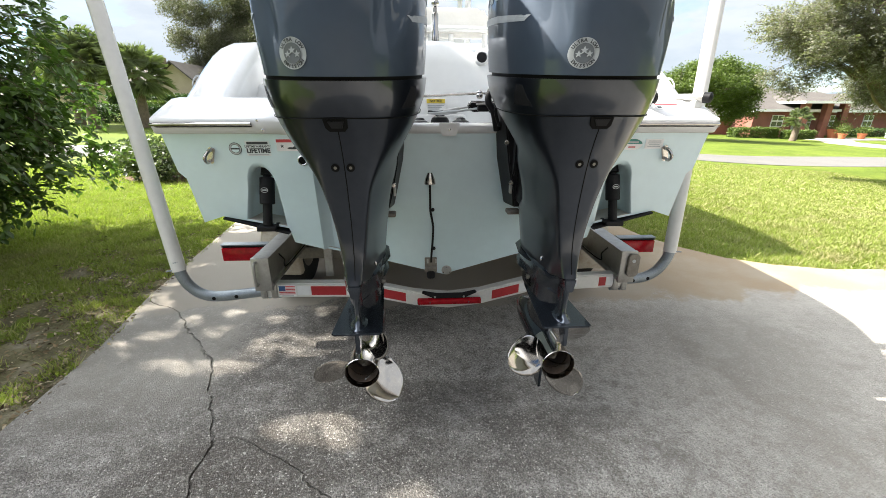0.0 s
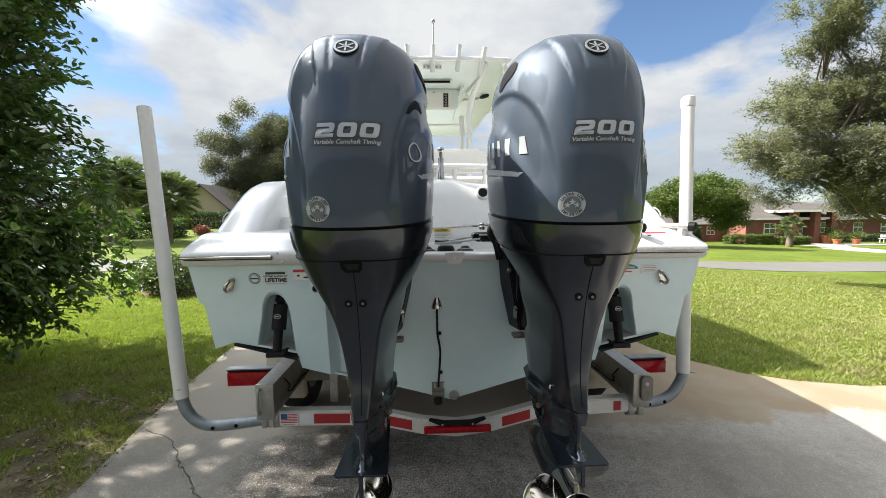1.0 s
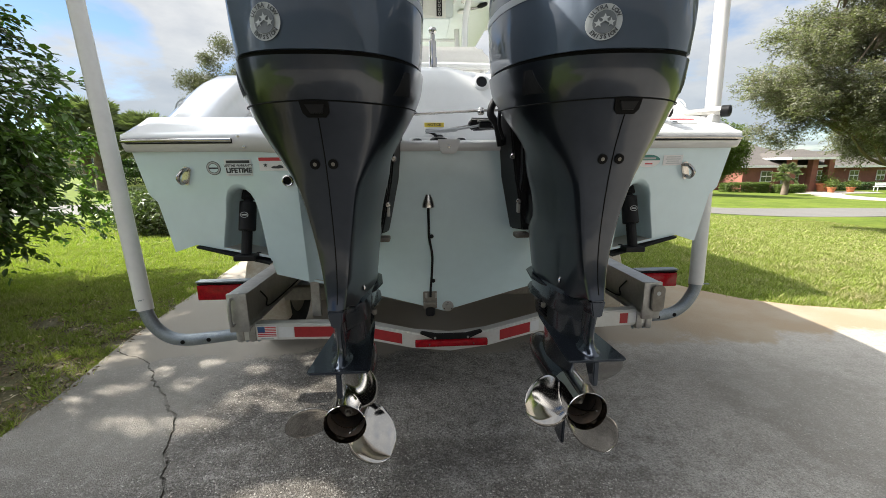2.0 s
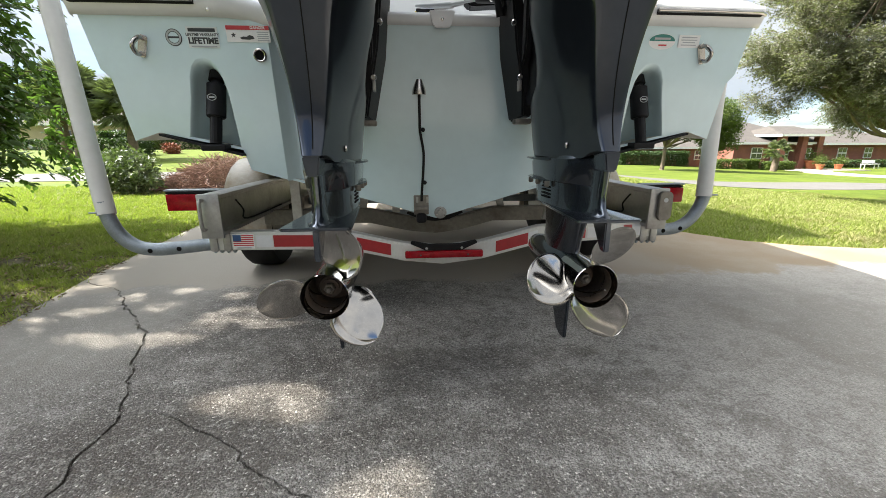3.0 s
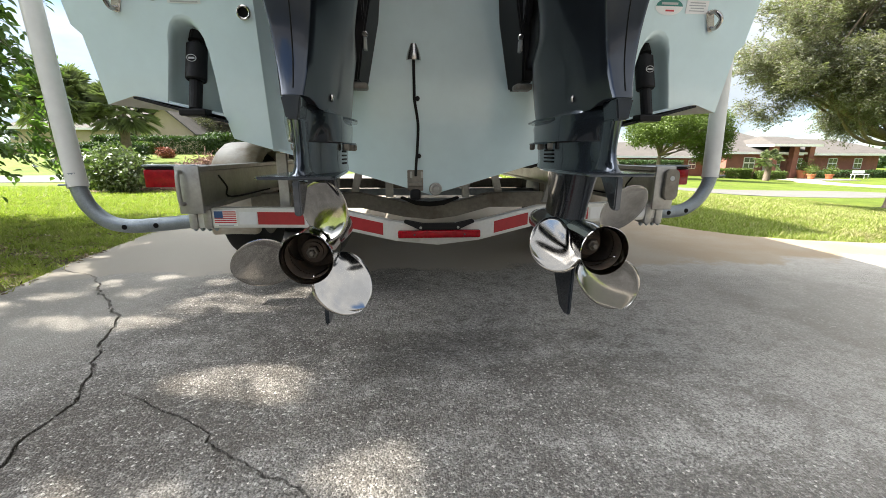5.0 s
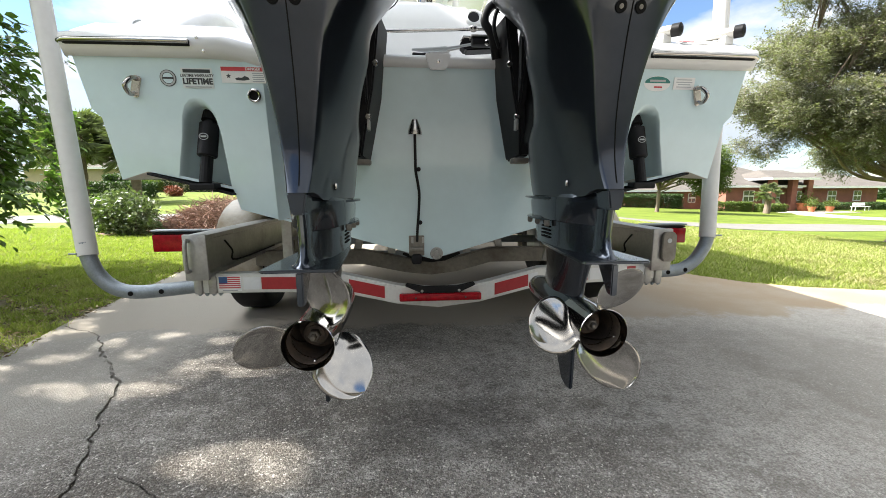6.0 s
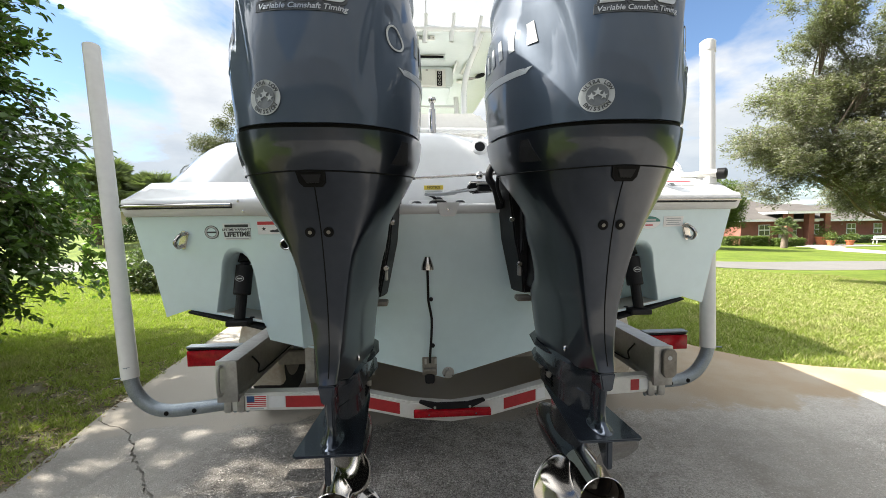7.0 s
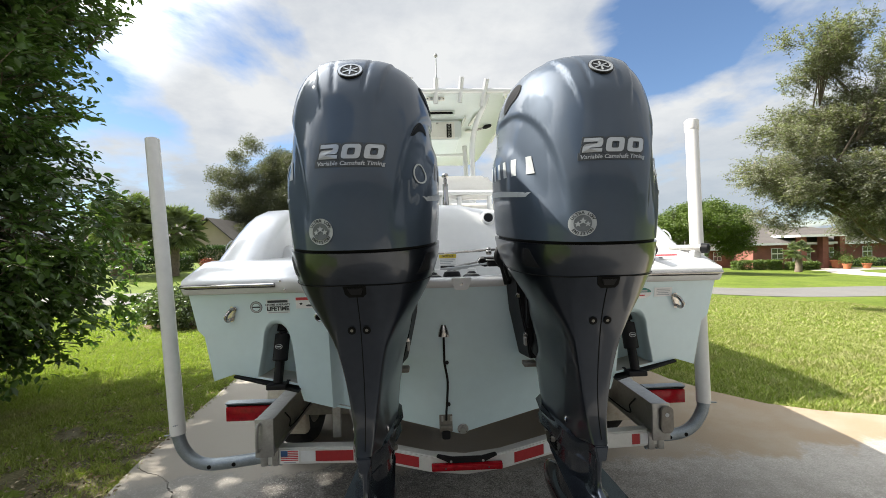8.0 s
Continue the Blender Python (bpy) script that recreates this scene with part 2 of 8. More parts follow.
# ---- materials ----
M_LAWN = mat("lawn", (0.085, 0.130, 0.012), 0.9, var=0.30, scale=0.5, tint=(0.130, 0.170, 0.020), bump=0.9, bump_scale=45, stain=(0.19, 0.15, 0.075), stain_scale=1.3, stain_at=(0.62, 0.74), spec=0.2)
M_BLADE = mat("grass_blade", (0.195, 0.235, 0.050), 0.6, island=0.55, spec=0.3, through_light=0.35, straw=(0.33, 0.28, 0.15), stain=(0.23, 0.19, 0.10), stain_scale=2.2, stain_at=(0.50, 0.68))
M_SOIL = mat("bare_soil", (0.115, 0.105, 0.055), 0.95, var=0.5, scale=9, bump=1.0, bump_scale=45, stain=(0.215, 0.19, 0.14), stain_scale=4, stain_at=(0.5, 0.66), spec=0.2)
M_ROAD = mat("road", (0.128, 0.122, 0.113), 0.9, var=0.12, scale=0.6, bump=0.3, bump_scale=80)
M_WHITE_GEL = mat("white_gelcoat", (0.70, 0.705, 0.70), 0.22, var=0.03, scale=3, coat=0.5)
M_MINT = mat("seafoam_gelcoat", (0.60, 0.745, 0.775), 0.2, var=0.035, scale=2.2, coat=0.6, stain=(0.56, 0.69, 0.705), stain_scale=3.0, stain_at=(0.55, 0.8))
M_MINT_IN = mat("seafoam_liner", (0.64, 0.69, 0.69), 0.4, var=0.03, scale=3)
M_COWL = mat("cowl_paint", (0.043, 0.059, 0.083), 0.58, metal=0.40, var=0.05, scale=3, coat=0.6, spec=0.25)
M_LEG = mat("leg_paint", (0.033, 0.039, 0.051), 0.29, metal=0.85, var=0.08, scale=4, coat=0.6, spec=0.3)
M_GEAR = mat("gearcase_paint", (0.050, 0.060, 0.077), 0.24, metal=0.88, var=0.12, scale=6, coat=0.6, spec=0.35, bump=0.03, bump_scale=150)
M_BLACK = mat("black_plastic", (0.012, 0.012, 0.013), 0.48, var=0.2, scale=20, bump=0.05, bump_scale=300, spec=0.16)
M_RUBBER = mat("rubber", (0.015, 0.015, 0.015), 0.75, var=0.2, scale=15, bump=0.15, bump_scale=120, spec=0.2)
M_STEEL = mat("polished_steel", (0.43, 0.41, 0.385), 0.10, metal=1.0, var=0.08, scale=9, bump=0.007, bump_scale=22)
M_STEEL_DULL = mat("brushed_steel", (0.58, 0.56, 0.53), 0.26, metal=1.0, var=0.12, scale=14, bump=0.03, bump_scale=90)
M_SOOT = mat("sooty_bore", (0.085, 0.066, 0.052), 0.6, metal=0.35, var=0.4, scale=12, stain=(0.19, 0.12, 0.08), stain_scale=16, stain_at=(0.5, 0.75))
M_ALU = mat("weathered_aluminium", (0.40, 0.395, 0.375), 0.45, metal=0.75, var=0.14, scale=7, bump=0.05, bump_scale=140, stain=(0.23, 0.21, 0.19), stain_scale=5, stain_at=(0.52, 0.75))
M_ALU_DARK = mat("dirty_aluminium", (0.20, 0.185, 0.16), 0.55, metal=0.45, var=0.25, scale=6, stain=(0.10, 0.08, 0.06), stain_scale=4, stain_at=(0.5, 0.7))
M_GALV = mat("galvanised_steel", (0.235, 0.265, 0.285), 0.46, metal=0.55, var=0.22, scale=22, bump=0.05, bump_scale=120)
M_PVC = mat("white_pipe", (0.62, 0.61, 0.585), 0.38, var=0.05, scale=4, stain=(0.60, 0.58, 0.53), stain_scale=6, stain_at=(0.56, 0.8))
M_RED = mat("red_tape", (0.33, 0.018, 0.022), 0.35, var=0.12, scale=60, bump=0.05, bump_scale=400)
M_RED_LENS = mat("red_lens", (0.30, 0.004, 0.010), 0.22, var=0.35, scale=40, spec=0.3)
M_WHITE_TAPE = mat("silver_tape", (0.66, 0.67, 0.67), 0.35, var=0.05, scale=50)
M_FLAG_BLUE = mat("blue_print", (0.035, 0.10, 0.26), 0.4, var=0.06, scale=40)
M_FLAG_WHITE = mat("white_print", (0.78, 0.78, 0.77), 0.4, var=0.04, scale=40)
M_FLAG_RED = mat("red_print", (0.52, 0.04, 0.05), 0.4, var=0.06, scale=40)
M_INK = mat("dark_print", (0.03, 0.035, 0.04), 0.45, var=0.1, scale=40)
M_GREY_INK = mat("grey_print", (0.38, 0.40, 0.41), 0.45, var=0.06, scale=40)
M_TEAL_INK = mat("teal_print", (0.035, 0.20, 0.17), 0.4, var=0.06, scale=40)
M_STICKER = mat("sticker_grey", (0.30, 0.32, 0.33), 0.4, var=0.05, scale=40)
M_STICKER_DARK = mat("sticker_dark", (0.085, 0.095, 0.105), 0.4, var=0.05, scale=40)
M_SILVER_INK = mat("silver_badge", (0.36, 0.375, 0.385), 0.28, metal=0.6, var=0.05, scale=30)
M_NAME_INK = mat("name_print", (0.30, 0.315, 0.32), 0.5, var=0.05, scale=30)
M_BOTTOM = mat("hull_bottom_paint", (0.52, 0.50, 0.45), 0.5, var=0.10, scale=3, stain=(0.40, 0.36, 0.29), stain_scale=4, stain_at=(0.5, 0.75))
M_PALE_INK = mat("pale_print", (0.40, 0.42, 0.42), 0.45, var=0.05, scale=30)
M_YELLOW_INK = mat("yellow_print", (0.72, 0.55, 0.07), 0.45, var=0.05, scale=30)
M_CUSHION = mat("white_vinyl", (0.72, 0.71, 0.68), 0.5, var=0.04, scale=6, bump=0.1, bump_scale=200)
M_SEALED = mat("dark_gap", (0.006, 0.006, 0.006), 0.6, spec=0.08)
M_BARK = mat("bark", (0.15, 0.115, 0.085), 0.9, var=0.35, scale=7, bump=0.8, bump_scale=28)
M_LEAF_NEAR = mat("broad_leaf", (0.070, 0.118, 0.032), 0.32, island=0.55, spec=0.6, through_light=0.34)
M_LEAF_OAK = mat("oak_leaf", (0.122, 0.123, 0.088), 0.48, island=0.65, spec=0.5, through_light=0.45, straw=(0.25, 0.24, 0.19))
M_LEAF_FAR = mat("far_oak_leaf", (0.082, 0.084, 0.056), 0.5, island=0.55, spec=0.3, through_light=0.25, straw=(0.14, 0.13, 0.10))
M_LEAF_GREEN = mat("green_leaf", (0.085, 0.120, 0.024), 0.5, island=0.45, spec=0.4, through_light=0.25)
M_LEAF_VAR = mat("variegated_leaf", (0.075, 0.105, 0.038), 0.4, island=0.6, spec=0.5, through_light=0.2, straw=(0.26, 0.29, 0.16))
M_LEAF_DARK = mat("hedge_leaf", (0.035, 0.065, 0.016), 0.5, island=0.5, spec=0.4, through_light=0.2)
M_PALM = mat("palm_leaf", (0.175, 0.205, 0.10), 0.45, island=0.5, spec=0.5, through_light=0.25)
M_LITTER = mat("dry_leaf", (0.16, 0.115, 0.065), 0.8, island=0.7, spec=0.2, straw=(0.34, 0.29, 0.20))
M_TWIG = mat("dry_twig", (0.27, 0.175, 0.14), 0.9, island=0.45)
M_BRICK = mat("brick_wall", (0.235, 0.095, 0.066), 0.9, var=0.22, scale=1.4, bump=0.3, bump_scale=30)
M_SHINGLE = mat("roof_shingle", (0.088, 0.078, 0.070), 0.95, var=0.18, scale=1.1, bump=0.6, bump_scale=24)
M_STUCCO = mat("beige_stucco", (0.42, 0.35, 0.24), 0.9, var=0.08, scale=1.2, bump=0.2, bump_scale=50)
M_WALL = mat("grey_stucco", (0.25, 0.245, 0.235), 0.9, var=0.08, scale=1.2, bump=0.2, bump_scale=50)
M_TRIM = mat("white_trim", (0.78, 0.78, 0.76), 0.5, var=0.04, scale=2)
M_GLASS = mat("window_glass", (0.03, 0.035, 0.04), 0.08, coat=1.0)
M_TERRA = mat("terracotta", (0.42, 0.14, 0.06), 0.8, var=0.12, scale=6)
M_MULCH = mat("mulch", (0.115, 0.060, 0.038), 0.95, var=0.4, scale=9, bump=0.8, bump_scale=50)
M_LIGHT_CONC = mat("pale_concrete", (0.36, 0.33, 0.28), 0.9, var=0.08, scale=1.0)
M_BUMPER = mat("bumper_paint", (0.60, 0.60, 0.57), 0.4, metal=0.2, var=0.07, scale=9, stain=(0.42, 0.39, 0.34), stain_scale=7, stain_at=(0.58, 0.8))
M_FENDER = mat("dirty_fender", (0.42, 0.38, 0.31), 0.5, var=0.12, scale=7, stain=(0.24, 0.17, 0.10), stain_scale=5, stain_at=(0.48, 0.72))
M_ROPE = mat("flower", (0.27, 0.085, 0.04), 0.6, island=0.4)


def concrete():
    """Weathered slab: pale tan where it is clean, grey and speckled with mould and bare aggregate where it is worn."""
    m = bpy.data.materials.new("driveway_concrete")
    m.use_nodes = True
    nodes, links = m.node_tree.nodes, m.node_tree.links
    b = nodes["Principled BSDF"]
    b.inputs["Roughness"].default_value, b.inputs["Specular IOR Level"].default_value = 0.85, 0.3
    co = nodes.new("ShaderNodeTexCoord")

    def tex(kind, scale, **kw):
        n = nodes.new(kind)
        n.inputs["Scale"].default_value = scale
        for k, v in kw.items():
            n.inputs[k].default_value = v
        links.new(co.outputs["Object"], n.inputs["Vector"])
        return n

    def ramp(src, lo, hi, a=0.0, c=1.0):
        r = nodes.new("ShaderNodeMapRange")
        r.interpolation_type = "SMOOTHSTEP"
        for k, v in (("From Min", lo), ("From Max", hi), ("To Min", a), ("To Max", c)):
            r.inputs[k].default_value = v
        links.new(src, r.inputs["Value"])
        return r.outputs[0]

    def blend(fac, a, c):
        mx = nodes.new("ShaderNodeMix")
        mx.data_type = "RGBA"
        if isinstance(fac, float):
            mx.inputs[0].default_value = fac
        else:
            links.new(fac, mx.inputs[0])
        for sock, v in ((mx.inputs[6], a), (mx.inputs[7], c)):
            if isinstance(v, tuple):
                sock.default_value = (*v, 1)
            else:
                links.new(v, sock)
        return mx.outputs[2]

    def math2(op, a, c):
        n = nodes.new("ShaderNodeMath")
        n.operation = op
        for sock, v in zip(n.inputs[:2], (a, c)):
            if isinstance(v, float):
                sock.default_value = v
            else:
                links.new(v, sock)
        return n.outputs[0]

    sep = nodes.new("ShaderNodeSeparateXYZ")
    links.new(co.outputs["Object"], sep.inputs[0])
    wob = tex("ShaderNodeTexNoise", 1.6, Detail=6.0, Roughness=0.6)
    edge = math2("ADD", sep.outputs["Y"], math2("MULTIPLY", wob.outputs["Fac"], 0.9))
    fray = tex("ShaderNodeTexNoise", 22.0, Detail=9.0, Roughness=0.75)
    edge = math2("ADD", edge, math2("MULTIPLY", fray.outputs["Fac"], 0.26))
    clean = ramp(edge, 1.25, 1.36)
    big = tex("ShaderNodeTexNoise", 1.5, Detail=7.0, Roughness=0.62)
    mid = tex("ShaderNodeTexNoise", 6.0, Detail=10.0, Roughness=0.74)
    fine = tex("ShaderNodeTexNoise", 55.0, Detail=4.0, Roughness=0.7)
    grit = tex("ShaderNodeTexVoronoi", 150.0)
    worn = blend(ramp(big.outputs["Fac"], 0.36, 0.60), (0.215, 0.203, 0.184), (0.47, 0.45, 0.415))
    worn = blend(ramp(mid.outputs["Fac"], 0.50, 0.64, 0.0, 0.6), worn, (0.105, 0.095, 0.082))
    worn = blend(ramp(fine.outputs["Fac"], 0.40, 0.66, 0.0, 0.6), worn, (0.40, 0.385, 0.36))
    worn = blend(ramp(grit.outputs["Distance"], 0.30, 0.12, 0.0, 0.18), worn, (0.40, 0.38, 0.35))
    spill = tex("ShaderNodeTexNoise", 0.85, Detail=8.0, Roughness=0.68, Distortion=0.6)
    def patch(x, y, rx, ry, strength):
        """A patch with an uneven rim round (x, y)."""
        px = math2("MULTIPLY", math2("ADD", sep.outputs["X"], -x), 1.0 / rx)
        py = math2("MULTIPLY", math2("ADD", sep.outputs["Y"], -y), 1.0 / ry)
        d = math2("SQRT", math2("ADD", math2("MULTIPLY", px, px), math2("MULTIPLY", py, py)), 0.0)
        d = math2("ADD", d, math2("MULTIPLY", math2("ADD", mid.outputs["Fac"], -0.5), 2.4))
        return ramp(d, 1.15, 0.55, 0.0, strength)

    # dark patches at set places: stains along the crack, dark strips further right
    dark_patches = ((-0.78, -0.60, 0.46, 0.22, 0.85), (-1.65, -0.25, 0.32, 0.24, 0.5), (-1.20, -0.72, 0.50, 0.26, 0.8), (0.10, -0.20, 0.62, 0.11, 0.6), (0.45, -0.42, 0.48, 0.10, 0.6),
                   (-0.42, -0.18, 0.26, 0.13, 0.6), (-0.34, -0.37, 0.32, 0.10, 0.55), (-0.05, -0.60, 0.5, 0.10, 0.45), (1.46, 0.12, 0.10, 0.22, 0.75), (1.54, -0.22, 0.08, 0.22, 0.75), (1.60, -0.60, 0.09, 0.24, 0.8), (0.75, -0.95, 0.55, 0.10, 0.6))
    for x, y, rx, ry, strength in dark_patches:
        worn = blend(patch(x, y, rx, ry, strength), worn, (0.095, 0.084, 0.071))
    # paler patches at set places
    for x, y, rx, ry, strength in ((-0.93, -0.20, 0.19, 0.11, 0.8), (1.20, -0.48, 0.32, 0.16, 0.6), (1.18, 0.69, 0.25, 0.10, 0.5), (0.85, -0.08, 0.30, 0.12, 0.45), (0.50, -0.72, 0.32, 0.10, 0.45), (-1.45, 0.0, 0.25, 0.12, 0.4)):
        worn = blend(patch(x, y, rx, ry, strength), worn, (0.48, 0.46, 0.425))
    # darker brown tone towards the left, strongest from x = -0.5
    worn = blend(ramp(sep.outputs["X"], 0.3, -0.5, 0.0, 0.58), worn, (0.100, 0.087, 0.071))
    worn = blend(ramp(spill.outputs["Fac"], 0.50, 0.60, 0.0, 0.62), worn, (0.105, 0.097, 0.086))
    worn = blend(ramp(spill.outputs["Fac"], 0.44, 0.34, 0.0, 0.45), worn, (0.50, 0.475, 0.44))
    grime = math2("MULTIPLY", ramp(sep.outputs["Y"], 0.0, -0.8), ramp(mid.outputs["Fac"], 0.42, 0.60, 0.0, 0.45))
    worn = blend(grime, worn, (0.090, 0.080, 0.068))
    stone = tex("ShaderNodeTexVoronoi", 185.0)
    pick = nodes.new("ShaderNodeSeparateColor")
    links.new(stone.outputs["Color"], pick.inputs[0])
    worn = blend(ramp(pick.outputs[0], 0.45, 0.0, 0.0, 0.62), worn, (0.07, 0.064, 0.056))
    worn = blend(ramp(pick.outputs[0], 0.60, 1.0, 0.0, 0.28), worn, (0.52, 0.49, 0.445))
    worn = blend(ramp(pick.outputs[1], 0.965, 0.975, 0.0, 0.8), worn, (0.66, 0.62, 0.56))
    mottle = tex("ShaderNodeTexNoise", 13.0, Detail=10.0, Roughness=0.78)
    worn = blend(ramp(mottle.outputs["Fac"], 0.48, 0.64, 0.0, 0.62), worn, (0.092, 0.080, 0.066))
    worn = blend(ramp(mottle.outputs["Fac"], 0.49, 0.35, 0.0, 0.50), worn, (0.48, 0.455, 0.415))
    pits = tex("ShaderNodeTexNoise", 95.0, Detail=3.0, Roughness=0.65)
    worn = blend(ramp(pits.outputs["Fac"], 0.52, 0.62, 0.0, 0.62), worn, (0.050, 0.045, 0.040))
    worn = blend(ramp(pits.outputs["Fac"], 0.43, 0.33, 0.0, 0.42), worn, (0.56, 0.535, 0.495))
    speck = tex("ShaderNodeTexNoise", 230.0, Detail=2.0, Roughness=0.6)
    worn = blend(ramp(speck.outputs["Fac"], 0.51, 0.63, 0.0, 0.68), worn, (0.055, 0.05, 0.046))
    worn = blend(ramp(speck.outputs["Fac"], 0.42, 0.30, 0.0, 0.3), worn, (0.52, 0.50, 0.47))
    tan = blend(ramp(big.outputs["Fac"], 0.4, 0.65), (0.27, 0.205, 0.135), (0.30, 0.25, 0.185))
    tan = blend(ramp(fine.outputs["Fac"], 0.45, 0.7, 0.0, 0.3), tan, (0.26, 0.23, 0.19))
    tan = blend(ramp(sep.outputs["X"], 2.2, 0.4, 0.0, 0.75), tan, (0.335, 0.31, 0.27))
    left = ramp(math2("ADD", sep.outputs["X"], math2("MULTIPLY", mid.outputs["Fac"], 0.5)), -0.75, -1.15)
    # paler tan tone towards the right, strongest from x = 1.8
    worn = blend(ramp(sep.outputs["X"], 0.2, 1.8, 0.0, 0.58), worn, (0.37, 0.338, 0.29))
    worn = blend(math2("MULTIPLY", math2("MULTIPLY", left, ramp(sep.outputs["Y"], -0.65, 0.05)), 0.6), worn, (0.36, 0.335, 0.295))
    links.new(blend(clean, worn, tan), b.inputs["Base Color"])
    rough_amount = ramp(edge, 1.3, 1.0, 0.25, 1.0)
    h = math2("ADD", math2("MULTIPLY", stone.outputs["Distance"], -0.9), fine.outputs["Fac"])
    bp = nodes.new("ShaderNodeBump")
    bp.inputs["Distance"].default_value = 0.006
    links.new(math2("MULTIPLY", rough_amount, 0.8), bp.inputs["Strength"])
    links.new(h, bp.inputs["Height"])
    links.new(bp.outputs[0], b.inputs["Normal"])
    return m


M_CONCRETE = concrete()

# ---- ground ----


def fall(x, y=0.0):
    """The land drops gently towards the neighbour's side; on the other it dips to the street and climbs beyond it."""
    u = max(0.0, x - 4.0)
    dip = (-0.22 * step(5, 11, y) + 0.72 * step(17, 36, y)) * step(5, -4, x)
    return -1.3 * (1 - math.exp(-((u / 8.0) ** 1.5))) - 0.4 * step(22, 36, x) + dip


def ground():
    near = [v / 2 for v in range(-16, 33)]
    far = [17, 18, 20, 23, 26, 30, 35, 42, 50, 60, 75, 100, 150, 300, 800, 2500]
    xs = sorted({-v for v in far} | {-10, -12, -14, -16} | set(near) | set(far))
    ys = xs
    vs = [(x, y, fall(x, y) - 0.03 + (0.012 * noise.noise((x * 0.7, y * 0.7, 0)) if abs(x) < 40 and abs(y) < 40 else 0)) for y in ys for x in xs]
    n = len(xs)
    fs = [(j * n + i, j * n + i + 1, (j + 1) * n + i + 1, (j + 1) * n + i) for j in range(len(ys) - 1) for i in range(n - 1)]
    return tagged(raw("ground", vs, fs, M_LAWN, smooth=True), "wide green lawn falling gently towards the road", "lawn", kind="structure")


ground()

DRIVE_RIGHT = [(2.75, 12.0), (2.45, 6.0), (2.22, 2.7), (2.32, 2.2), (2.5, 1.82), (2.75, 1.5), (3.05, 1.32), (3.5, 1.18), (4.1, 1.15), (5.5, 1.2), (7.0, 1.25)]
DRIVE_LEFT = [(-7.0, -8.0), (-7.0, -5.0), (-2.4, -4.4), (-1.9, -3.2), (-1.93, -1.0), (-2.03, 0.3), (-2.16, 0.95), (-2.27, 1.9), (-2.37, 2.9), (-2.7, 6.0), (-3.1, 11.0)]


def crack_line(knots, rng, wide):
    line = []
    wander = lambda x, y, c: sum(amp * noise.noise((x * f, y * f, c)) for f, amp in ((5, 0.030), (14, 0.016), (38, 0.009)))
    for (x0, y0), (x1, y1) in zip(knots, knots[1:]):
        n = max(2, int(math.hypot(x1 - x0, y1 - y0) / 0.016))
        for k in range(n):
            t = k / n
            x, y = x0 + (x1 - x0) * t, y0 + (y1 - y0) * t
            line.append((x + wander(x, y, 1.0) + rng.uniform(-0.003, 0.003), y + wander(x, y, 9.0) + rng.uniform(-0.003, 0.003)))
    line.append(knots[-1])
    sides = ([], [])
    for i, (x, y) in enumerate(line):
        a, c = line[max(i - 1, 0)], line[min(i + 1, len(line) - 1)]
        d = Vector((c[0] - a[0], c[1] - a[1])).normalized()
        w = wide * (0.35 + 0.65 * math.sin(math.pi * min(max(i / (len(line) - 1), 0.08), 0.92))) * rng.uniform(0.5, 1.3)
        sides[0].append((x - d.y * w, y + d.x * w))
        sides[1].append((x + d.y * w, y - d.x * w))
    return sides[0] + sides[1][::-1]


def driveway():
    rng = random.Random(4)
    outer = DRIVE_LEFT + DRIVE_RIGHT + [(7.0, -8.0)]
    main = crack_line([(-2.12, 0.9), (-1.79, 0.70), (-1.6, 0.44), (-1.44, 0.30), (-1.27, 0.02), (-1.15, -0.17), (-1.03, -0.44), (-1.02, -0.6), (-0.99, -0.72), (-1.03, -1.0), (-1.0, -1.6)], rng, 0.006)
    side = crack_line([(-0.99, -0.44), (-0.94, -0.44), (-0.77, -0.52), (-0.58, -0.66), (-0.40, -0.785), (-0.31, -0.87), (-0.24, -0.95), (-0.1, -1.3)], rng, 0.0045)
    hair = crack_line([(2.35, 0.05), (2.7, -0.05), (3.1, -0.02), (3.6, -0.15)], rng, 0.002)
    bm = bmesh.new()
    loops = []
    for poly in (outer, main, side, hair):
        vs = [bm.verts.new((x, y, 0.0)) for x, y in poly]
        for a, c in zip(vs, vs[1:] + vs[:1]):
            bm.edges.new((a, c))
        loops.append(vs)
    bmesh.ops.triangle_fill(bm, use_beauty=True, edges=bm.edges[:])
    if sum(f.normal.z for f in bm.faces) < 0:
        bmesh.ops.reverse_faces(bm, faces=bm.faces[:])
    for vs, depth in zip(loops, (-0.10, -0.012, -0.010, -0.006)):
        low = [bm.verts.new((v.co.x, v.co.y, depth)) for v in vs]
        for i in range(len(vs)):
            j = (i + 1) % len(vs)
            bm.faces.new((vs[i], low[i], low[j], vs[j]))
        if depth > -0.05:
            n = len(low)
            for i in range(n // 2 - 1):
                bm.faces.new((low[i], low[i + 1], low[n - 2 - i], low[n - 1 - i]))
    bmesh.ops.recalc_face_normals(bm, faces=[f for f in bm.faces if abs(f.normal.z) < 0.5])
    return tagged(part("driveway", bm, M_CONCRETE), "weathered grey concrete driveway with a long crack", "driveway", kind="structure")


driveway()


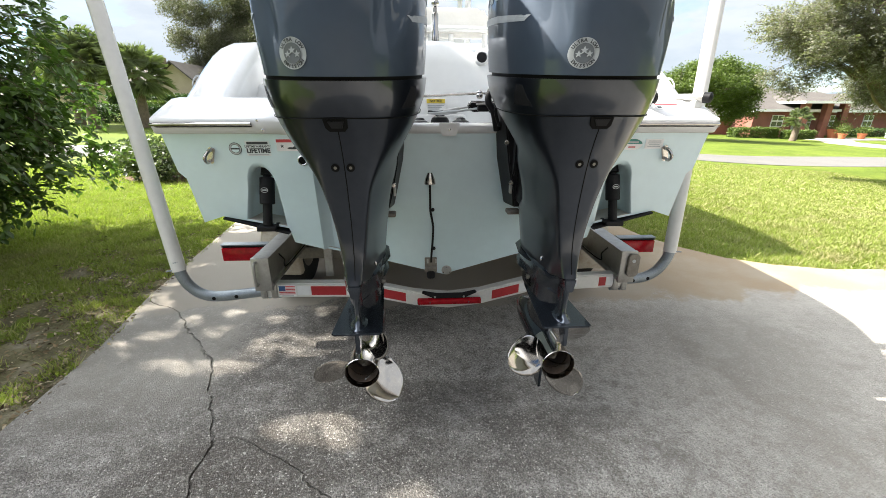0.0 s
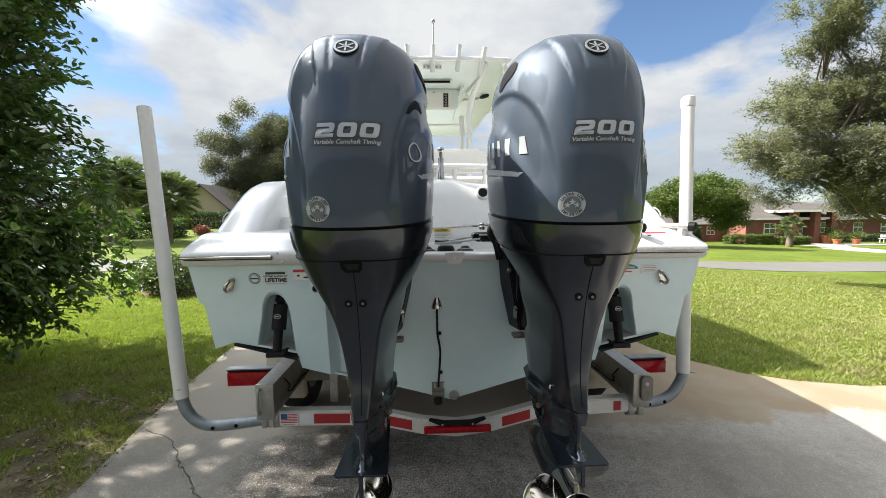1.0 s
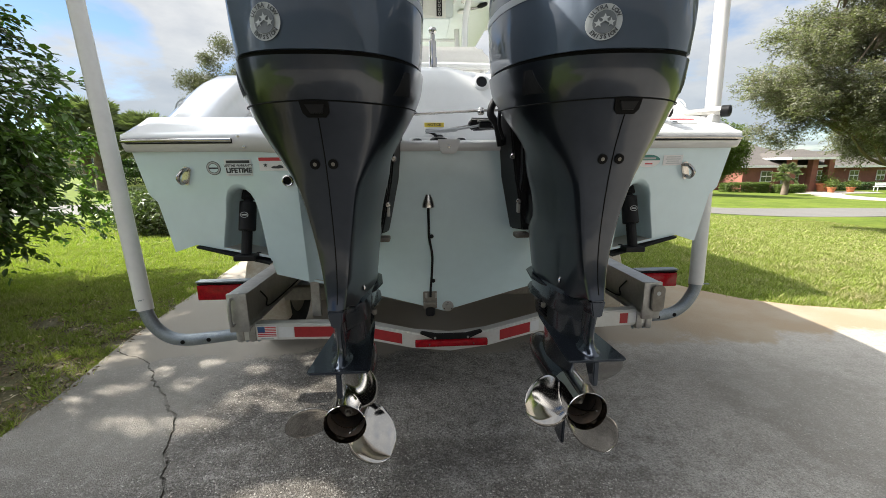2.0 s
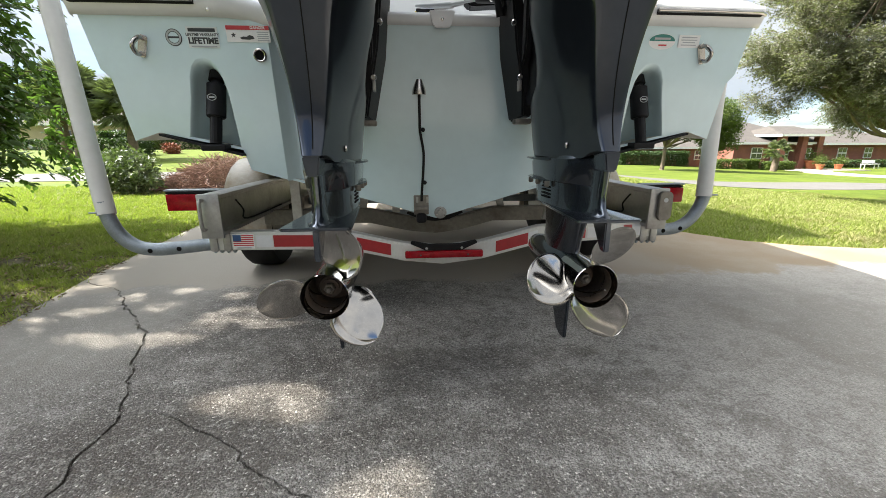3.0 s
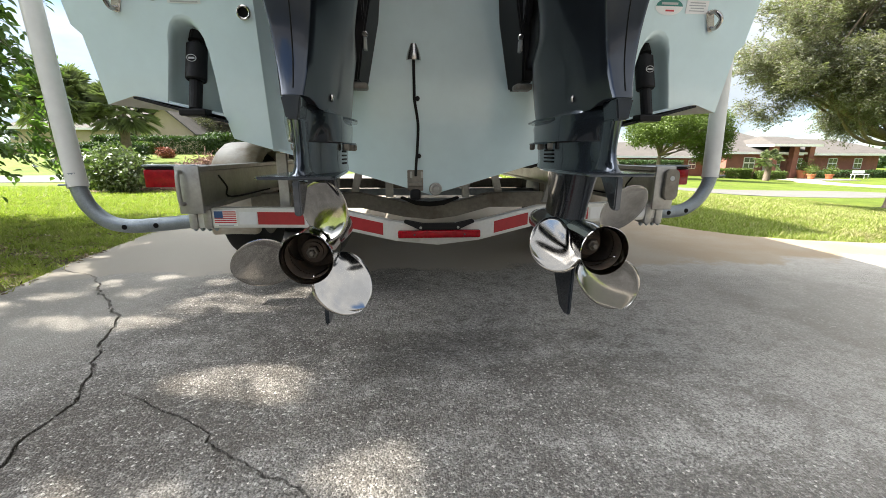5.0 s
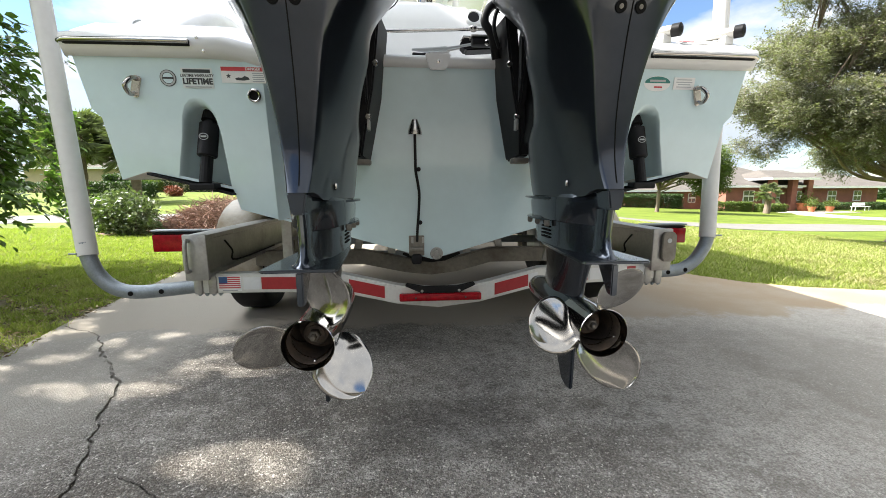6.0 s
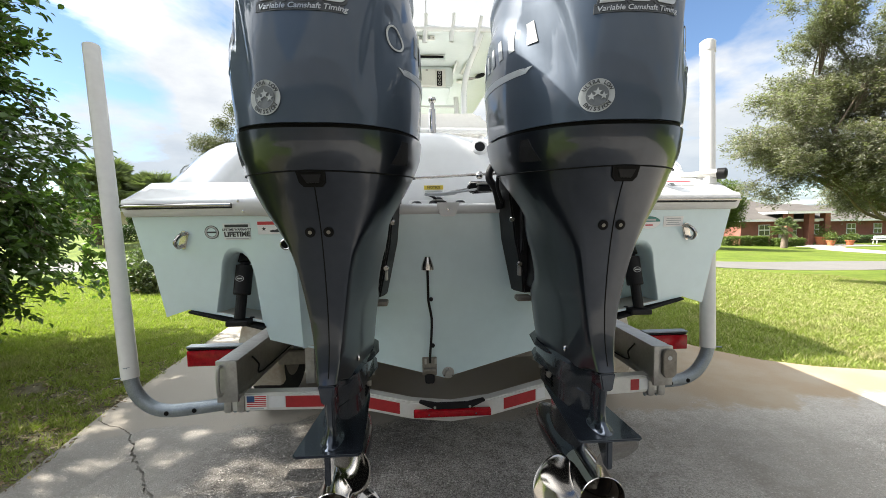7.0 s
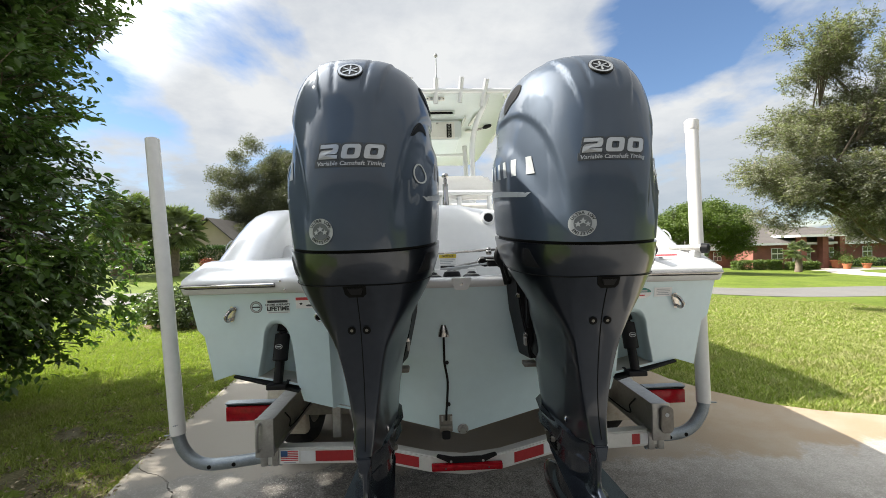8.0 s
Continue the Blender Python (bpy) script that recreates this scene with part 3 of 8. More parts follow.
def strip_road(name, near, far, material, label, lift, x0=-300, x1=300):
    xs = [x0, -120, -60, -30] + list(range(-20, 41, 2)) + [60, 120, x1]
    vs = []
    for x in xs:
        for line, z in ((near, lift - 0.1), (near, lift), (far, lift), (far, lift - 0.1)):
            vs.append((x, line(x), fall(x, line(x)) + z))
    fs = [(4 * i + k, 4 * i + k + 1, 4 * i + k + 5, 4 * i + k + 4) for i in range(len(xs) - 1) for k in range(3)]
    return tagged(raw(name, vs, fs, material), label, "road", kind="structure")


# unseen house wall, door and roof, added to shape reflections in the motors
wall_bm = box(-12, 12, -8.4, -8.0, -0.1, 2.9)
tagged(part("wall_south", wall_bm, M_WALL), "unseen stucco house wall added behind the camera", "wall", kind="structure")
door_bm = box(-2.2, 2.7, -8.0, -7.96, 0.0, 2.15)
tagged(part("door_1", door_bm, M_LIGHT_CONC), "white garage door added in the unseen wall", "garage door", kind="structure")
roof_bm = prism([(-9.6, 2.6), (-7.3, 2.75), (-7.3, 2.95), (-13.0, 5.6), (-13.0, 2.6)], "x", -13, 13)
tagged(part("roof_south", roof_bm, M_SHINGLE), "brown shingle roof added over the unseen wall", "roof", kind="structure")
strip_road("road", lambda x: 13.0 + 0.10 * x, lambda x: 17.0 + 0.085 * x, M_ROAD, "pale sunlit asphalt street between the lawns", -0.018)

# ---- outboard motors ----
COWL = [(1.420, 0.262, -0.712, 0.05), (1.50, 0.268, -0.719, 0.06), (1.60, 0.270, -0.722, 0.06), (1.70, 0.267, -0.717, 0.055), (1.78, 0.261, -0.707, 0.045),
        (1.85, 0.252, -0.690, 0.03), (1.90, 0.240, -0.668, 0.01), (1.94, 0.223, -0.640, -0.02), (1.97, 0.200, -0.606, -0.06), (1.99, 0.172, -0.570, -0.10),
        (2.002, 0.135, -0.528, -0.15), (2.009, 0.082, -0.475, -0.22), (2.011, 0.03, -0.41, -0.30)]
# height, half width, aft y, front y, half width of the aft face
LEG = [(0.785, 0.074, -0.602, -0.15, 0.021), (0.82, 0.079, -0.588, -0.14, 0.026), (0.88, 0.086, -0.575, -0.13, 0.034), (0.935, 0.096, -0.573, -0.14, 0.041), (0.99, 0.105, -0.577, -0.22, 0.049), (1.08, 0.126, -0.591, -0.25, 0.064),
       (1.18, 0.165, -0.616, -0.22, 0.088), (1.25, 0.201, -0.645, -0.15, 0.115), (1.31, 0.233, -0.676, -0.06, 0.145), (1.36, 0.253, -0.698, 0.02, 0.168), (1.408, 0.260, -0.707, 0.045, 0.186)]
COWL_N = 2.45


def tilted(y, z):
    """The split line of the cowl climbs towards the bow."""
    low = -0.020 * step(-0.56, -0.505, y) * step(0.90, 0.785, z)
    return z + 0.085 * (y + 0.72) * step(0.95, 1.4, z) + low


def cowl_at(z):
    zs = [k[0] for k in COWL]
    z = z if z < 1.85 else 1.85 + (z - 1.85) / 1.07
    w, ya, yf = (hermite(zs, [k[c] for k in COWL], z) for c in (1, 2, 3))
    return w - 0.009, ya, yf - 0.0


def leg_at(z):
    zs = [k[0] for k in LEG]
    return tuple(hermite(zs, [k[c] for k in LEG], z) for c in (1, 2, 3, 4))


LEG_BOW = [k / 13 for k in range(14)]


def leg_half(z):
    """Half outline of the lower cowl at z: the aft face, a crease, the spreading flank, the rounded front."""
    w, ya, yf, a = leg_at(z)
    soft = 0.010 + 0.055 * step(1.05, 1.36, z)
    high = step(1.10, 1.36, z)
    ym = yf - (0.10 + 0.16 * high)
    half = [(a * q, ya + 0.004 * q * q * (1 + 3 * high)) for q in (0.0, 0.2, 0.4, 0.6, 0.8, 0.92)]
    x0, y0 = a + soft * 0.35, ya + 0.005 + soft * 0.45
    half.append((a + soft * 0.06, ya + 0.004 + soft * 0.12 + 0.010 * high))
    for q in LEG_BOW:
        # straight with a slight hollow low down, bowed outwards higher up
        bow = math.sin(q * math.pi / 2)
        lin = q ** (1.05 - 0.25 * high)
        x = x0 + (w - x0) * (lin * (1 - 0.55 * high) + bow * 0.55 * high + 0.12 * math.sin(math.pi * q) * (1 - high))
        half.append((x, y0 + (ym - y0) * q))
    half += [(w * 0.985, ym + (yf - ym) * 0.4), (w * 0.90, ym + (yf - ym) * 0.75), (w * 0.72, yf - 0.006), (w * 0.4, yf), (0.0, yf)]
    # towards the seam the outline turns into the rounded one of the cowl
    top = step(1.10, 1.30, z)
    last = len(half) - 1
    out = []
    for k, (x, y) in enumerate(half):
        ox, oy = oval(w, ya, yf, 2.42, 1.5 * math.pi + math.pi * (k / last) ** 1.1)
        ox *= lean_in(oy, z)
        out.append((x + (max(ox, 0.0) - x) * top, y + (oy - y) * top))
    return out


def lean_in(y, z):
    """The sides draw together towards the aft face."""
    return 1 - 0.06 * step(1.12, 1.35, z) * min(1.0, max(0.0, (-0.20 - y) / 0.50))


def oval(w, ya, yf, n, a):
    c, s = math.cos(a), math.sin(a)
    return (w * math.copysign(abs(c) ** (2 / n), c), (ya + yf) / 2 + (yf - ya) / 2 * math.copysign(abs(s) ** (2 / n), s))


def cowl_relief(x, y, z):
    """How far the moulded side pods and the raised centre strip of the lid stand out."""
    pod = (abs((y + 0.33) / 0.372) ** 3.4 + abs((z - 1.385) / 0.465) ** 3.4) ** (1 / 3.4) if z > 1.385 else abs((y + 0.33) / 0.372)
    dome = math.hypot((y + 0.33) / 0.345, (z - 1.385) / 0.385)
    flank = step(0.09, 0.13, abs(x))
    d = flank * step(1.45, 1.60, z) * (-0.011 * step(1.0, 0.955, pod) + 0.013 * step(1.02, 0.86, dome))
    wide = 0.108 - 0.20 * (2.0 - z)
    d += 0.010 * step(1.78, 1.90, z) * step(wide + 0.007, wide, abs(x))
    inner = 0.050 - 0.10 * (2.0 - z)
    return d - 0.006 * step(1.855, 1.90, z) * (step(inner - 0.003, inner + 0.001, abs(x)) - step(inner + 0.002, inner + 0.014, abs(x)))


def aft_of(x, z, upper=True):
    """The y of the aft face of cowl or leg at (x, z)."""
    if not upper:
        half = leg_half(z)[:20]
        return float(np.interp(abs(x), [p[0] for p in half], [p[1] for p in half]))
    (w, ya, yf), n = cowl_at(z), COWL_N
    k = min(0.999, abs(x) / (w * lean_in(-0.7, z)))
    return (ya + yf) / 2 - (yf - ya) / 2 * (1 - k ** n) ** (1 / n)


def side_of(y, z, upper=True):
    if not upper:
        half = leg_half(z)[4:20]
        return float(np.interp(y, [p[1] for p in half], [p[0] for p in half]))
    (w, ya, yf), n = cowl_at(z), COWL_N
    k = min(0.999, abs(y - (ya + yf) / 2) / ((yf - ya) / 2))
    return w * (1 - k ** n) ** (1 / n) * lean_in(y, z) + cowl_relief(0.2, y, z)


def on_aft(bm, x, z, lift, upper=True):
    """Lays a flat mark, drawn round the origin in x and z, on the aft face."""
    for v in bm.verts:
        px, pz = v.co.x + x, v.co.z + z
        v.co = (px, aft_of(px, pz, upper) - lift + v.co.y - (0.010 * step(1.78, 1.90, pz) if upper else 0), pz)
    return bm


def on_side(bm, side, lift, upper=True):
    """Lays a flat mark, drawn in y (as x) and z, on one flank."""
    for v in bm.verts:
        y, z = v.co.x, v.co.z
        v.co = (side * (side_of(y, z, upper) + lift - v.co.y), y, tilted(y, z))
    return bm


def plate(poly, thick=0.0015, cuts=0):
    """A thin flat mark in x and z."""
    bm = bmesh.new()
    f = bm.faces.new([bm.verts.new((u, 0, v)) for u, v in poly])
    if cuts:
        bmesh.ops.triangulate(bm, faces=[f])
        bmesh.ops.subdivide_edges(bm, edges=bm.edges[:], cuts=cuts, use_grid_fill=True)
        bmesh.ops.triangulate(bm, faces=bm.faces[:])
    got = bmesh.ops.extrude_face_region(bm, geom=bm.faces[:])
    for v in got["geom"]:
        if isinstance(v, bmesh.types.BMVert):
            v.co.y -= thick
    bmesh.ops.recalc_face_normals(bm, faces=bm.faces)
    return bm


def band(r0, r1, squash=1.0, sides=48, thick=0.0015):
    bm = bmesh.new()
    rows = []
    for y in (0.0, -thick):
        for r in (r0, r1):
            rows.append([(r * math.cos(2 * math.pi * k / sides), y, squash * r * math.sin(2 * math.pi * k / sides)) for k in range(sides)])
    order = [rows[0], rows[1], rows[3], rows[2], rows[0]]
    ring_loft(bm, order, (False, False))
    bmesh.ops.remove_doubles(bm, verts=bm.verts, dist=1e-6)
    bmesh.ops.recalc_face_normals(bm, faces=bm.faces)
    return bm


def star(x, z, r):
    return [(x + (r if k % 2 == 0 else r * 0.42) * math.sin(math.pi * k / 5), z + (r if k % 2 == 0 else r * 0.42) * math.cos(math.pi * k / 5)) for k in range(10)]


def merge(bm, other, m=None):
    if m:
        other.transform(m)
    me = bpy.data.meshes.new("tmp")
    other.to_mesh(me)
    other.free()
    bm.from_mesh(me)
    bpy.data.meshes.remove(me)


def digit(shape, w, h, grow=0.0):
    """A wide, square-cornered slanted figure: a nought or a two."""
    def rounded(a, b, r):
        out = []
        for cx, cz, q in ((a - r, b - r, 0), (-a + r, b - r, 1), (-a + r, -b + r, 2), (a - r, -b + r, 3)):
            out += [(cx + r * math.cos(math.pi / 2 * (q + k / 4)), cz + r * math.sin(math.pi / 2 * (q + k / 4))) for k in range(5)]
        return out

    a, b = w / 2 + grow, h / 2 + grow
    bm = bmesh.new()
    if shape == "nought":
        outer, inner = rounded(a, b, 0.010), rounded(w / 2 - 0.0155 - grow, h / 2 - 0.0105 - grow * 0.6, 0.004)
        ring_loft(bm, [[(x, y, z) for x, z in loop_] for loop_, y in ((outer, 0.0), (outer, -0.0016), (inner, -0.0016), (inner, 0.0), (outer, 0.0))], (False, False))
        bmesh.ops.remove_doubles(bm, verts=bm.verts, dist=1e-6)
    else:
        t, q = 0.0105 + 2 * grow, 0.0155 + 2 * grow
        m0 = -0.001
        poly = [(-a, b - t), (-a, b), (a - 0.009, b), (a - 0.002, b - 0.003), (a, b - 0.010), (a, m0 + 0.004 - grow), (a - 0.003, m0 - 0.004 - grow), (a - 0.010, m0 - 0.006 - grow), (-a + q + 0.004, m0 - 0.006 - grow), (-a + q, -b + t), (a, -b + t), (a, -b), (-a, -b), (-a, m0 - 0.004), (-a + 0.003, m0 + 0.003), (-a + 0.010, m0 + 0.005 + grow), (a - q, m0 + 0.005 + grow), (a - q, b - t)]
        merge(bm, plate(poly, 0.0016))
    bmesh.ops.recalc_face_normals(bm, faces=bm.faces)
    for v in bm.verts:
        v.co.x += 0.20 * v.co.z
    return bm


def blade_mesh(hand):
    """One swept propeller blade pointing up, its hub axis along y through the origin."""
    nr, nc, pitch = 24, 16, 0.43
    fronts, backs = [], []
    for side, store in ((1, fronts), (-1, backs)):
        for i in range(nr + 1):
            s = math.sin(i / nr * math.pi / 2)
            r = 0.052 + 0.136 * s
            chord = 0.163 * math.sqrt(1 - ((s - 0.45) / 0.552) ** 2) if s > 0.45 else 0.105 + 0.058 * math.sin(s / 0.45 * math.pi / 2)
            phi = math.atan(pitch / (2 * math.pi * r))
            row = []
            for k in range(nc + 1):
                u = -1 + 2 * k / nc
                along = u * chord / 2 + 0.012 * s * s
                th = along * math.cos(phi) / r * hand
                camber = 0.010 * (1 - u * u) * (1 - 0.5 * s)
                y = along * math.sin(phi) - 0.055 * s ** 1.4 - camber - 0.03 * step(0.75, 1.0, -u) * 0.2
                thick = (0.0030 - 0.0018 * s) * (1 - 0.7 * abs(u) ** 3) + 0.0004
                row.append((r * math.sin(th), y + side * thick, r * math.cos(th)))
            store.append(row)
    bm = bmesh.new()
    grid = [[[bm.verts.new(p) for p in row] for row in store] for store in (fronts, backs)]
    for g in grid:
        for i in range(nr):
            for k in range(nc):
                bm.faces.new((g[i][k], g[i][k + 1], g[i + 1][k + 1], g[i + 1][k]))
    rim = [(i, 0) for i in range(nr + 1)] + [(nr, k) for k in range(1, nc + 1)] + [(i, nc) for i in range(nr - 1, -1, -1)] + [(0, k) for k in range(nc - 1, 0, -1)]
    for (a, b), (c, d) in zip(rim, rim[1:] + rim[:1]):
        bm.faces.new((grid[0][a][b], grid[0][c][d], grid[1][c][d], grid[1][a][b]))
    bmesh.ops.recalc_face_normals(bm, faces=bm.faces)
    for f in bm.faces:
        f.smooth = True
    me = bpy.data.meshes.new("blade")
    bm.to_mesh(me)
    bm.free()
    me.materials.append(M_STEEL)
    return me


AXIS_Z = 0.420
LYING = Matrix.Rotation(radians(90), 4, "X")


def outboard(x, hand, blade_angles, label):
    m = empty("outboard_motor", x, 0, 0)
    tagged(m, label, "outboard motor", "outboard motors on the transom")
    # directions of the section points, close together along the aft face and the flanks
    aft = [math.acos(min(1.0, (k / 40) ** 1.23)) for k in range(1, 40)]
    turns = sorted({round(a % (2 * math.pi), 5) for a in [1.5 * math.pi] + [1.5 * math.pi + s * (math.pi / 2 - a) for s in (-1, 1) for a in aft]
                    + [c + s * math.asin((k / 24) ** 1.23) for c in (0.0, math.pi) for s in (-1, 1) for k in range(24)] + [math.pi * q / 24 for q in range(6, 19)]})

    def rounds(points_at, zs):
        out = []
        for z in zs:
            ring = []
            for turn in turns:
                px, py = points_at(z, turn)
                ring.append((px, py, tilted(py, z)))
            out.append(ring)
        return out

    def cowl_point(z, a):
        px, py = oval(*cowl_at(z), COWL_N, a)
        px *= lean_in(py, z)
        d = cowl_relief(px, py, z)
        nx, ny = math.cos(a), math.sin(a)
        return px + nx * d, py + ny * d

    def leg_ring(z):
        half = leg_half(z)
        full = half + [(-px, py) for px, py in reversed(half[1:-1])]
        return [(px, py, tilted(py, z)) for px, py in full]

    zs = [1.420, 1.424] + [1.44 + 0.02 * k for k in range(10)] + [1.63 + 0.008 * k for k in range(33)] + [1.898, 1.914, 1.930, 1.946, 1.959, 1.971, 1.982, 1.990, 1.998, 2.004, 2.009, 2.0137, 2.0169, 2.0196, 2.0212, 2.0222]
    bm = bmesh.new()
    ring_loft(bm, rounds(cowl_point, zs))
    bmesh.ops.recalc_face_normals(bm, faces=bm.faces)
    part("cowl", bm, M_COWL, m, "glossy blue-grey engine cowl", smooth=50)

    bm = bmesh.new()
    ring_loft(bm, rounds(lambda z, a: oval(leg_at(1.4)[0] * 0.945 - 0.004, leg_at(1.4)[1] + 0.008, leg_at(1.4)[2], 2.42, a), [1.39, 1.43]))
    part("seal", bm, M_SEALED, m, "black rubber cowl seal")

    bm = bmesh.new()
    zs = [0.785, 0.79] + [0.81 + 0.025 * k for k in range(24)] + [1.402, 1.410]
    ring_loft(bm, [leg_ring(z) for z in zs])
    bmesh.ops.recalc_face_normals(bm, faces=bm.faces)
    part("apron", bm, M_LEG, m, "dark grey lower cowl tapering downwards", smooth=24)

    # split lines, latch, screw caps and flank vents of the apron
    def line_on(pts, r, name):
        part(name, tube(pts, r, 6), M_SEALED, m)

    line_on([(0.004, aft_of(0.004, z, False) - 0.0004, tilted(aft_of(0.004, z, False), z)) for z in [0.80 + 0.02 * k for k in range(25)]], 0.0016, "joint")
    half = leg_half(1.318)[:20]
    pts = [(px * 1.001, py - 0.0006, tilted(py, 1.318) - 0.010 * abs(px) / 0.22) for px, py in [(-px, py) for px, py in reversed(half[1:])] + half]
    line_on(pts, 0.0017, "joint")
    bm = plate([(-0.032, 0.016), (0.034, 0.016), (0.033, -0.008), (0.024, -0.018), (-0.018, -0.018), (-0.028, -0.008)], 0.004)
    on_aft(bm, 0.0, 1.302, 0.001, False)
    part("latch", bm, M_SEALED, m, "black recessed cowl latch")
    bm = plate([(-0.022, 0.009), (0.022, 0.009), (0.016, -0.009), (-0.012, -0.009)], 0.005)
    on_aft(bm, 0.002, 1.302, 0.003, False)
    part("latch_grip", bm, M_BLACK, m)
    for sx in (-0.0225, 0.0225):
        bm = plate(disc(0, 0, 0.0125, 24), 0.002)
        on_aft(bm, sx, 1.178, 0.0005, False)
        cap_ring = part("screw_cap", bm, M_SEALED, m)
        bm = plate(disc(0, 0, 0.0048, 16), 0.003)
        on_aft(bm, sx, 1.178, 0.0005, False)
        part("screw", bm, M_ALU_DARK, cap_ring)
    for s in (-1, 1):
        bm = plate([(-0.60, 1.335), (-0.575, 1.392), (-0.545, 1.392), (-0.525, 1.335)], 0.0012, 2)
        on_side(bm, s, 0.0006, False)
        part("side_vent", bm, M_BLACK, m)
        rim = smooth_path([(-0.500, 1.914), (-0.490, 1.936), (-0.458, 1.948), (-0.415, 1.942), (-0.382, 1.920), (-0.372, 1.888), (-0.384, 1.864), (-0.408, 1.862), (-0.445, 1.880), (-0.484, 1.894), (-0.500, 1.914)], 4)[:-1]
        bm = plate([(p[0], p[1]) for p in rim], 0.001, 4)
        on_side(bm, s, 0.002)
        part("air_intake", bm, M_SEALED, m, "black air intake in the cowl flank")
        if s > 0:
            # dark mouth between the shoulder and the dome of the side pod
            rim = smooth_path([(-0.628, 1.752, 0), (-0.606, 1.783, 0), (-0.567, 1.804, 0), (-0.530, 1.800, 0), (-0.508, 1.772, 0), (-0.540, 1.779, 0), (-0.575, 1.774, 0), (-0.606, 1.756, 0), (-0.628, 1.752, 0)], 4)[:-1]
            bm = plate([(p[0], p[1]) for p in rim], 0.001, 3)
            on_side(bm, s, 0.001)
            part("pod_mouth", bm, M_SEALED, m, "dark mouth above the side pod")
        # maker's name drawn as plain slanted blocks, a ring and a long stripe
        for k in range(6):
            y0 = (-0.605 if s < 0 else -0.50) + 0.070 * k
            bm = plate([(y0, 1.628), (y0 + 0.030, 1.628), (y0 + 0.042, 1.684), (y0 + 0.016, 1.684)], 0.001, 4)
            on_side(bm, s, 0.001)
            part("name_block", bm, M_NAME_INK, m)
        if s > 0:
            bm = band(0.026, 0.0305)
            for v in bm.verts:
                v.co.x, v.co.z = v.co.x - 0.595, v.co.z + 1.640
            on_side(bm, s, 0.001)
            part("ring_mark", bm, M_PALE_INK, m)
        bm = plate([(-0.60, 1.570), (-0.40, 1.584), (-0.10, 1.592), (-0.10, 1.572), (-0.40, 1.564), (-0.58, 1.556)], 0.001, 3)
        on_side(bm, s, 0.001)
        part("stripe", bm, M_STICKER, m)

    # badge, numerals and the round sticker of the aft face
    slope = math.atan2(aft_of(0, 1.962) - aft_of(0, 1.918), 0.044)
    seat = Matrix.Translation((0.002, aft_of(0, 1.940) - 0.011, 1.940)) @ Matrix.Rotation(-slope, 4, "X")

    def on_badge(bm, lift):
        bm.transform(seat @ Matrix.Translation((0, -lift, 0)))
        return bm

    badge = part("badge", on_badge(plate(disc(0, 0, 0.037, 36), 0.012), -0.008), M_BLACK, m, "round maker's badge drawn as plain bars")
    part("badge_rim", on_badge(band(0.0285, 0.035, thick=0.003), 0.003), M_SILVER_INK, badge)
    for k in range(3):
        a = radians(90 + 60 * k)
        bm = plate([(-0.0022, -0.024), (0.0022, -0.024), (0.0022, 0.024), (-0.0022, 0.024)], 0.002)
        bm.transform(Matrix.Rotation(a - math.pi / 2, 4, "Y"))
        part("badge_bar", on_badge(bm, 0.004), M_SILVER_INK, badge)
    numerals = None
    for dx, shape in ((-0.060, "two"), (0.002, "nought"), (0.064, "nought")):
        for grow, lift, ink in ((0.0050, 0.0012, M_INK), (0.0, 0.0030, M_SILVER_INK)):
            bm = digit(shape, 0.052, 0.0405, grow)
            ob = part("numeral_shadow" if grow else "numeral", on_aft(bm, 0.008 + dx, 1.693, lift), ink, m if grow else numerals, "" if grow else "silver numeral")
            numerals = ob if grow else numerals
    part("caption_plate", on_aft(plate([(-0.098, 0.012), (0.088, 0.012), (0.083, -0.010), (-0.100, -0.010)], 0.0014, 3), 0.006, 1.661, 0.0008), M_INK, m)
    part("caption", on_aft(lettering("Variable Camshaft Timing", 0.0165, 1.10, 0.22, 0.0002, 0.0006), 0.006, 1.660, 0.0025), M_SILVER_INK, numerals, "small silver lettering")
    sx, sz = -0.083, 1.474
    sticker = part("sticker", on_aft(plate(disc(0, 0, 0.0365, 40), 0.001, 0), sx, sz, 0.0012), M_STICKER, m, "round pale sticker with three stars")
    part("sticker_field", on_aft(plate(disc(0, 0, 0.0235, 32), 0.001), sx, sz, 0.0024), M_STICKER_DARK, sticker)
    for px, pz, r in ((-0.0125, -0.002, 0.0088), (0.0125, -0.002, 0.0088), (0.0, 0.0065, 0.0100)):
        part("star", on_aft(plate(star(px, pz, r), 0.0008), sx, sz, 0.0036), M_STICKER, sticker)
    for words, mid, sign in (("ULTRA-LOW", 90, -1), ("EMISSION", -90, 1)):
        for i, ch in enumerate(words):
            if ch == "-":
                continue
            t = radians(mid + sign * (i - (len(words) - 1) / 2) * 15)
            bm = lettering(ch, 0.0115, 1.0, 0, 0.0004, 0.0003, 2)
            bm.transform(Matrix.Rotation((math.pi / 2 - t) if sign < 0 else (-math.pi / 2 - t), 4, "Y"))
            part("letter", on_aft(bm, sx + 0.030 * math.cos(t), sz + 0.030 * math.sin(t), 0.0028), M_INK, sticker)

    # gearcase: a block that narrows aft into an upright fin, stepped below the second spray plate
    def gear_ring(z, w, ya, yf):
        half = [(0.011, ya), (0.013, ya + 0.045), (w * 0.50, ya + 0.085), (w * 0.82, ya + 0.13), (w, ya + 0.21), (w, yf - 0.09), (w * 0.8, yf - 0.03), (w * 0.35, yf)]
        return [(px, py, z) for px, py in half] + [(-px, py, z) for px, py in reversed(half)]

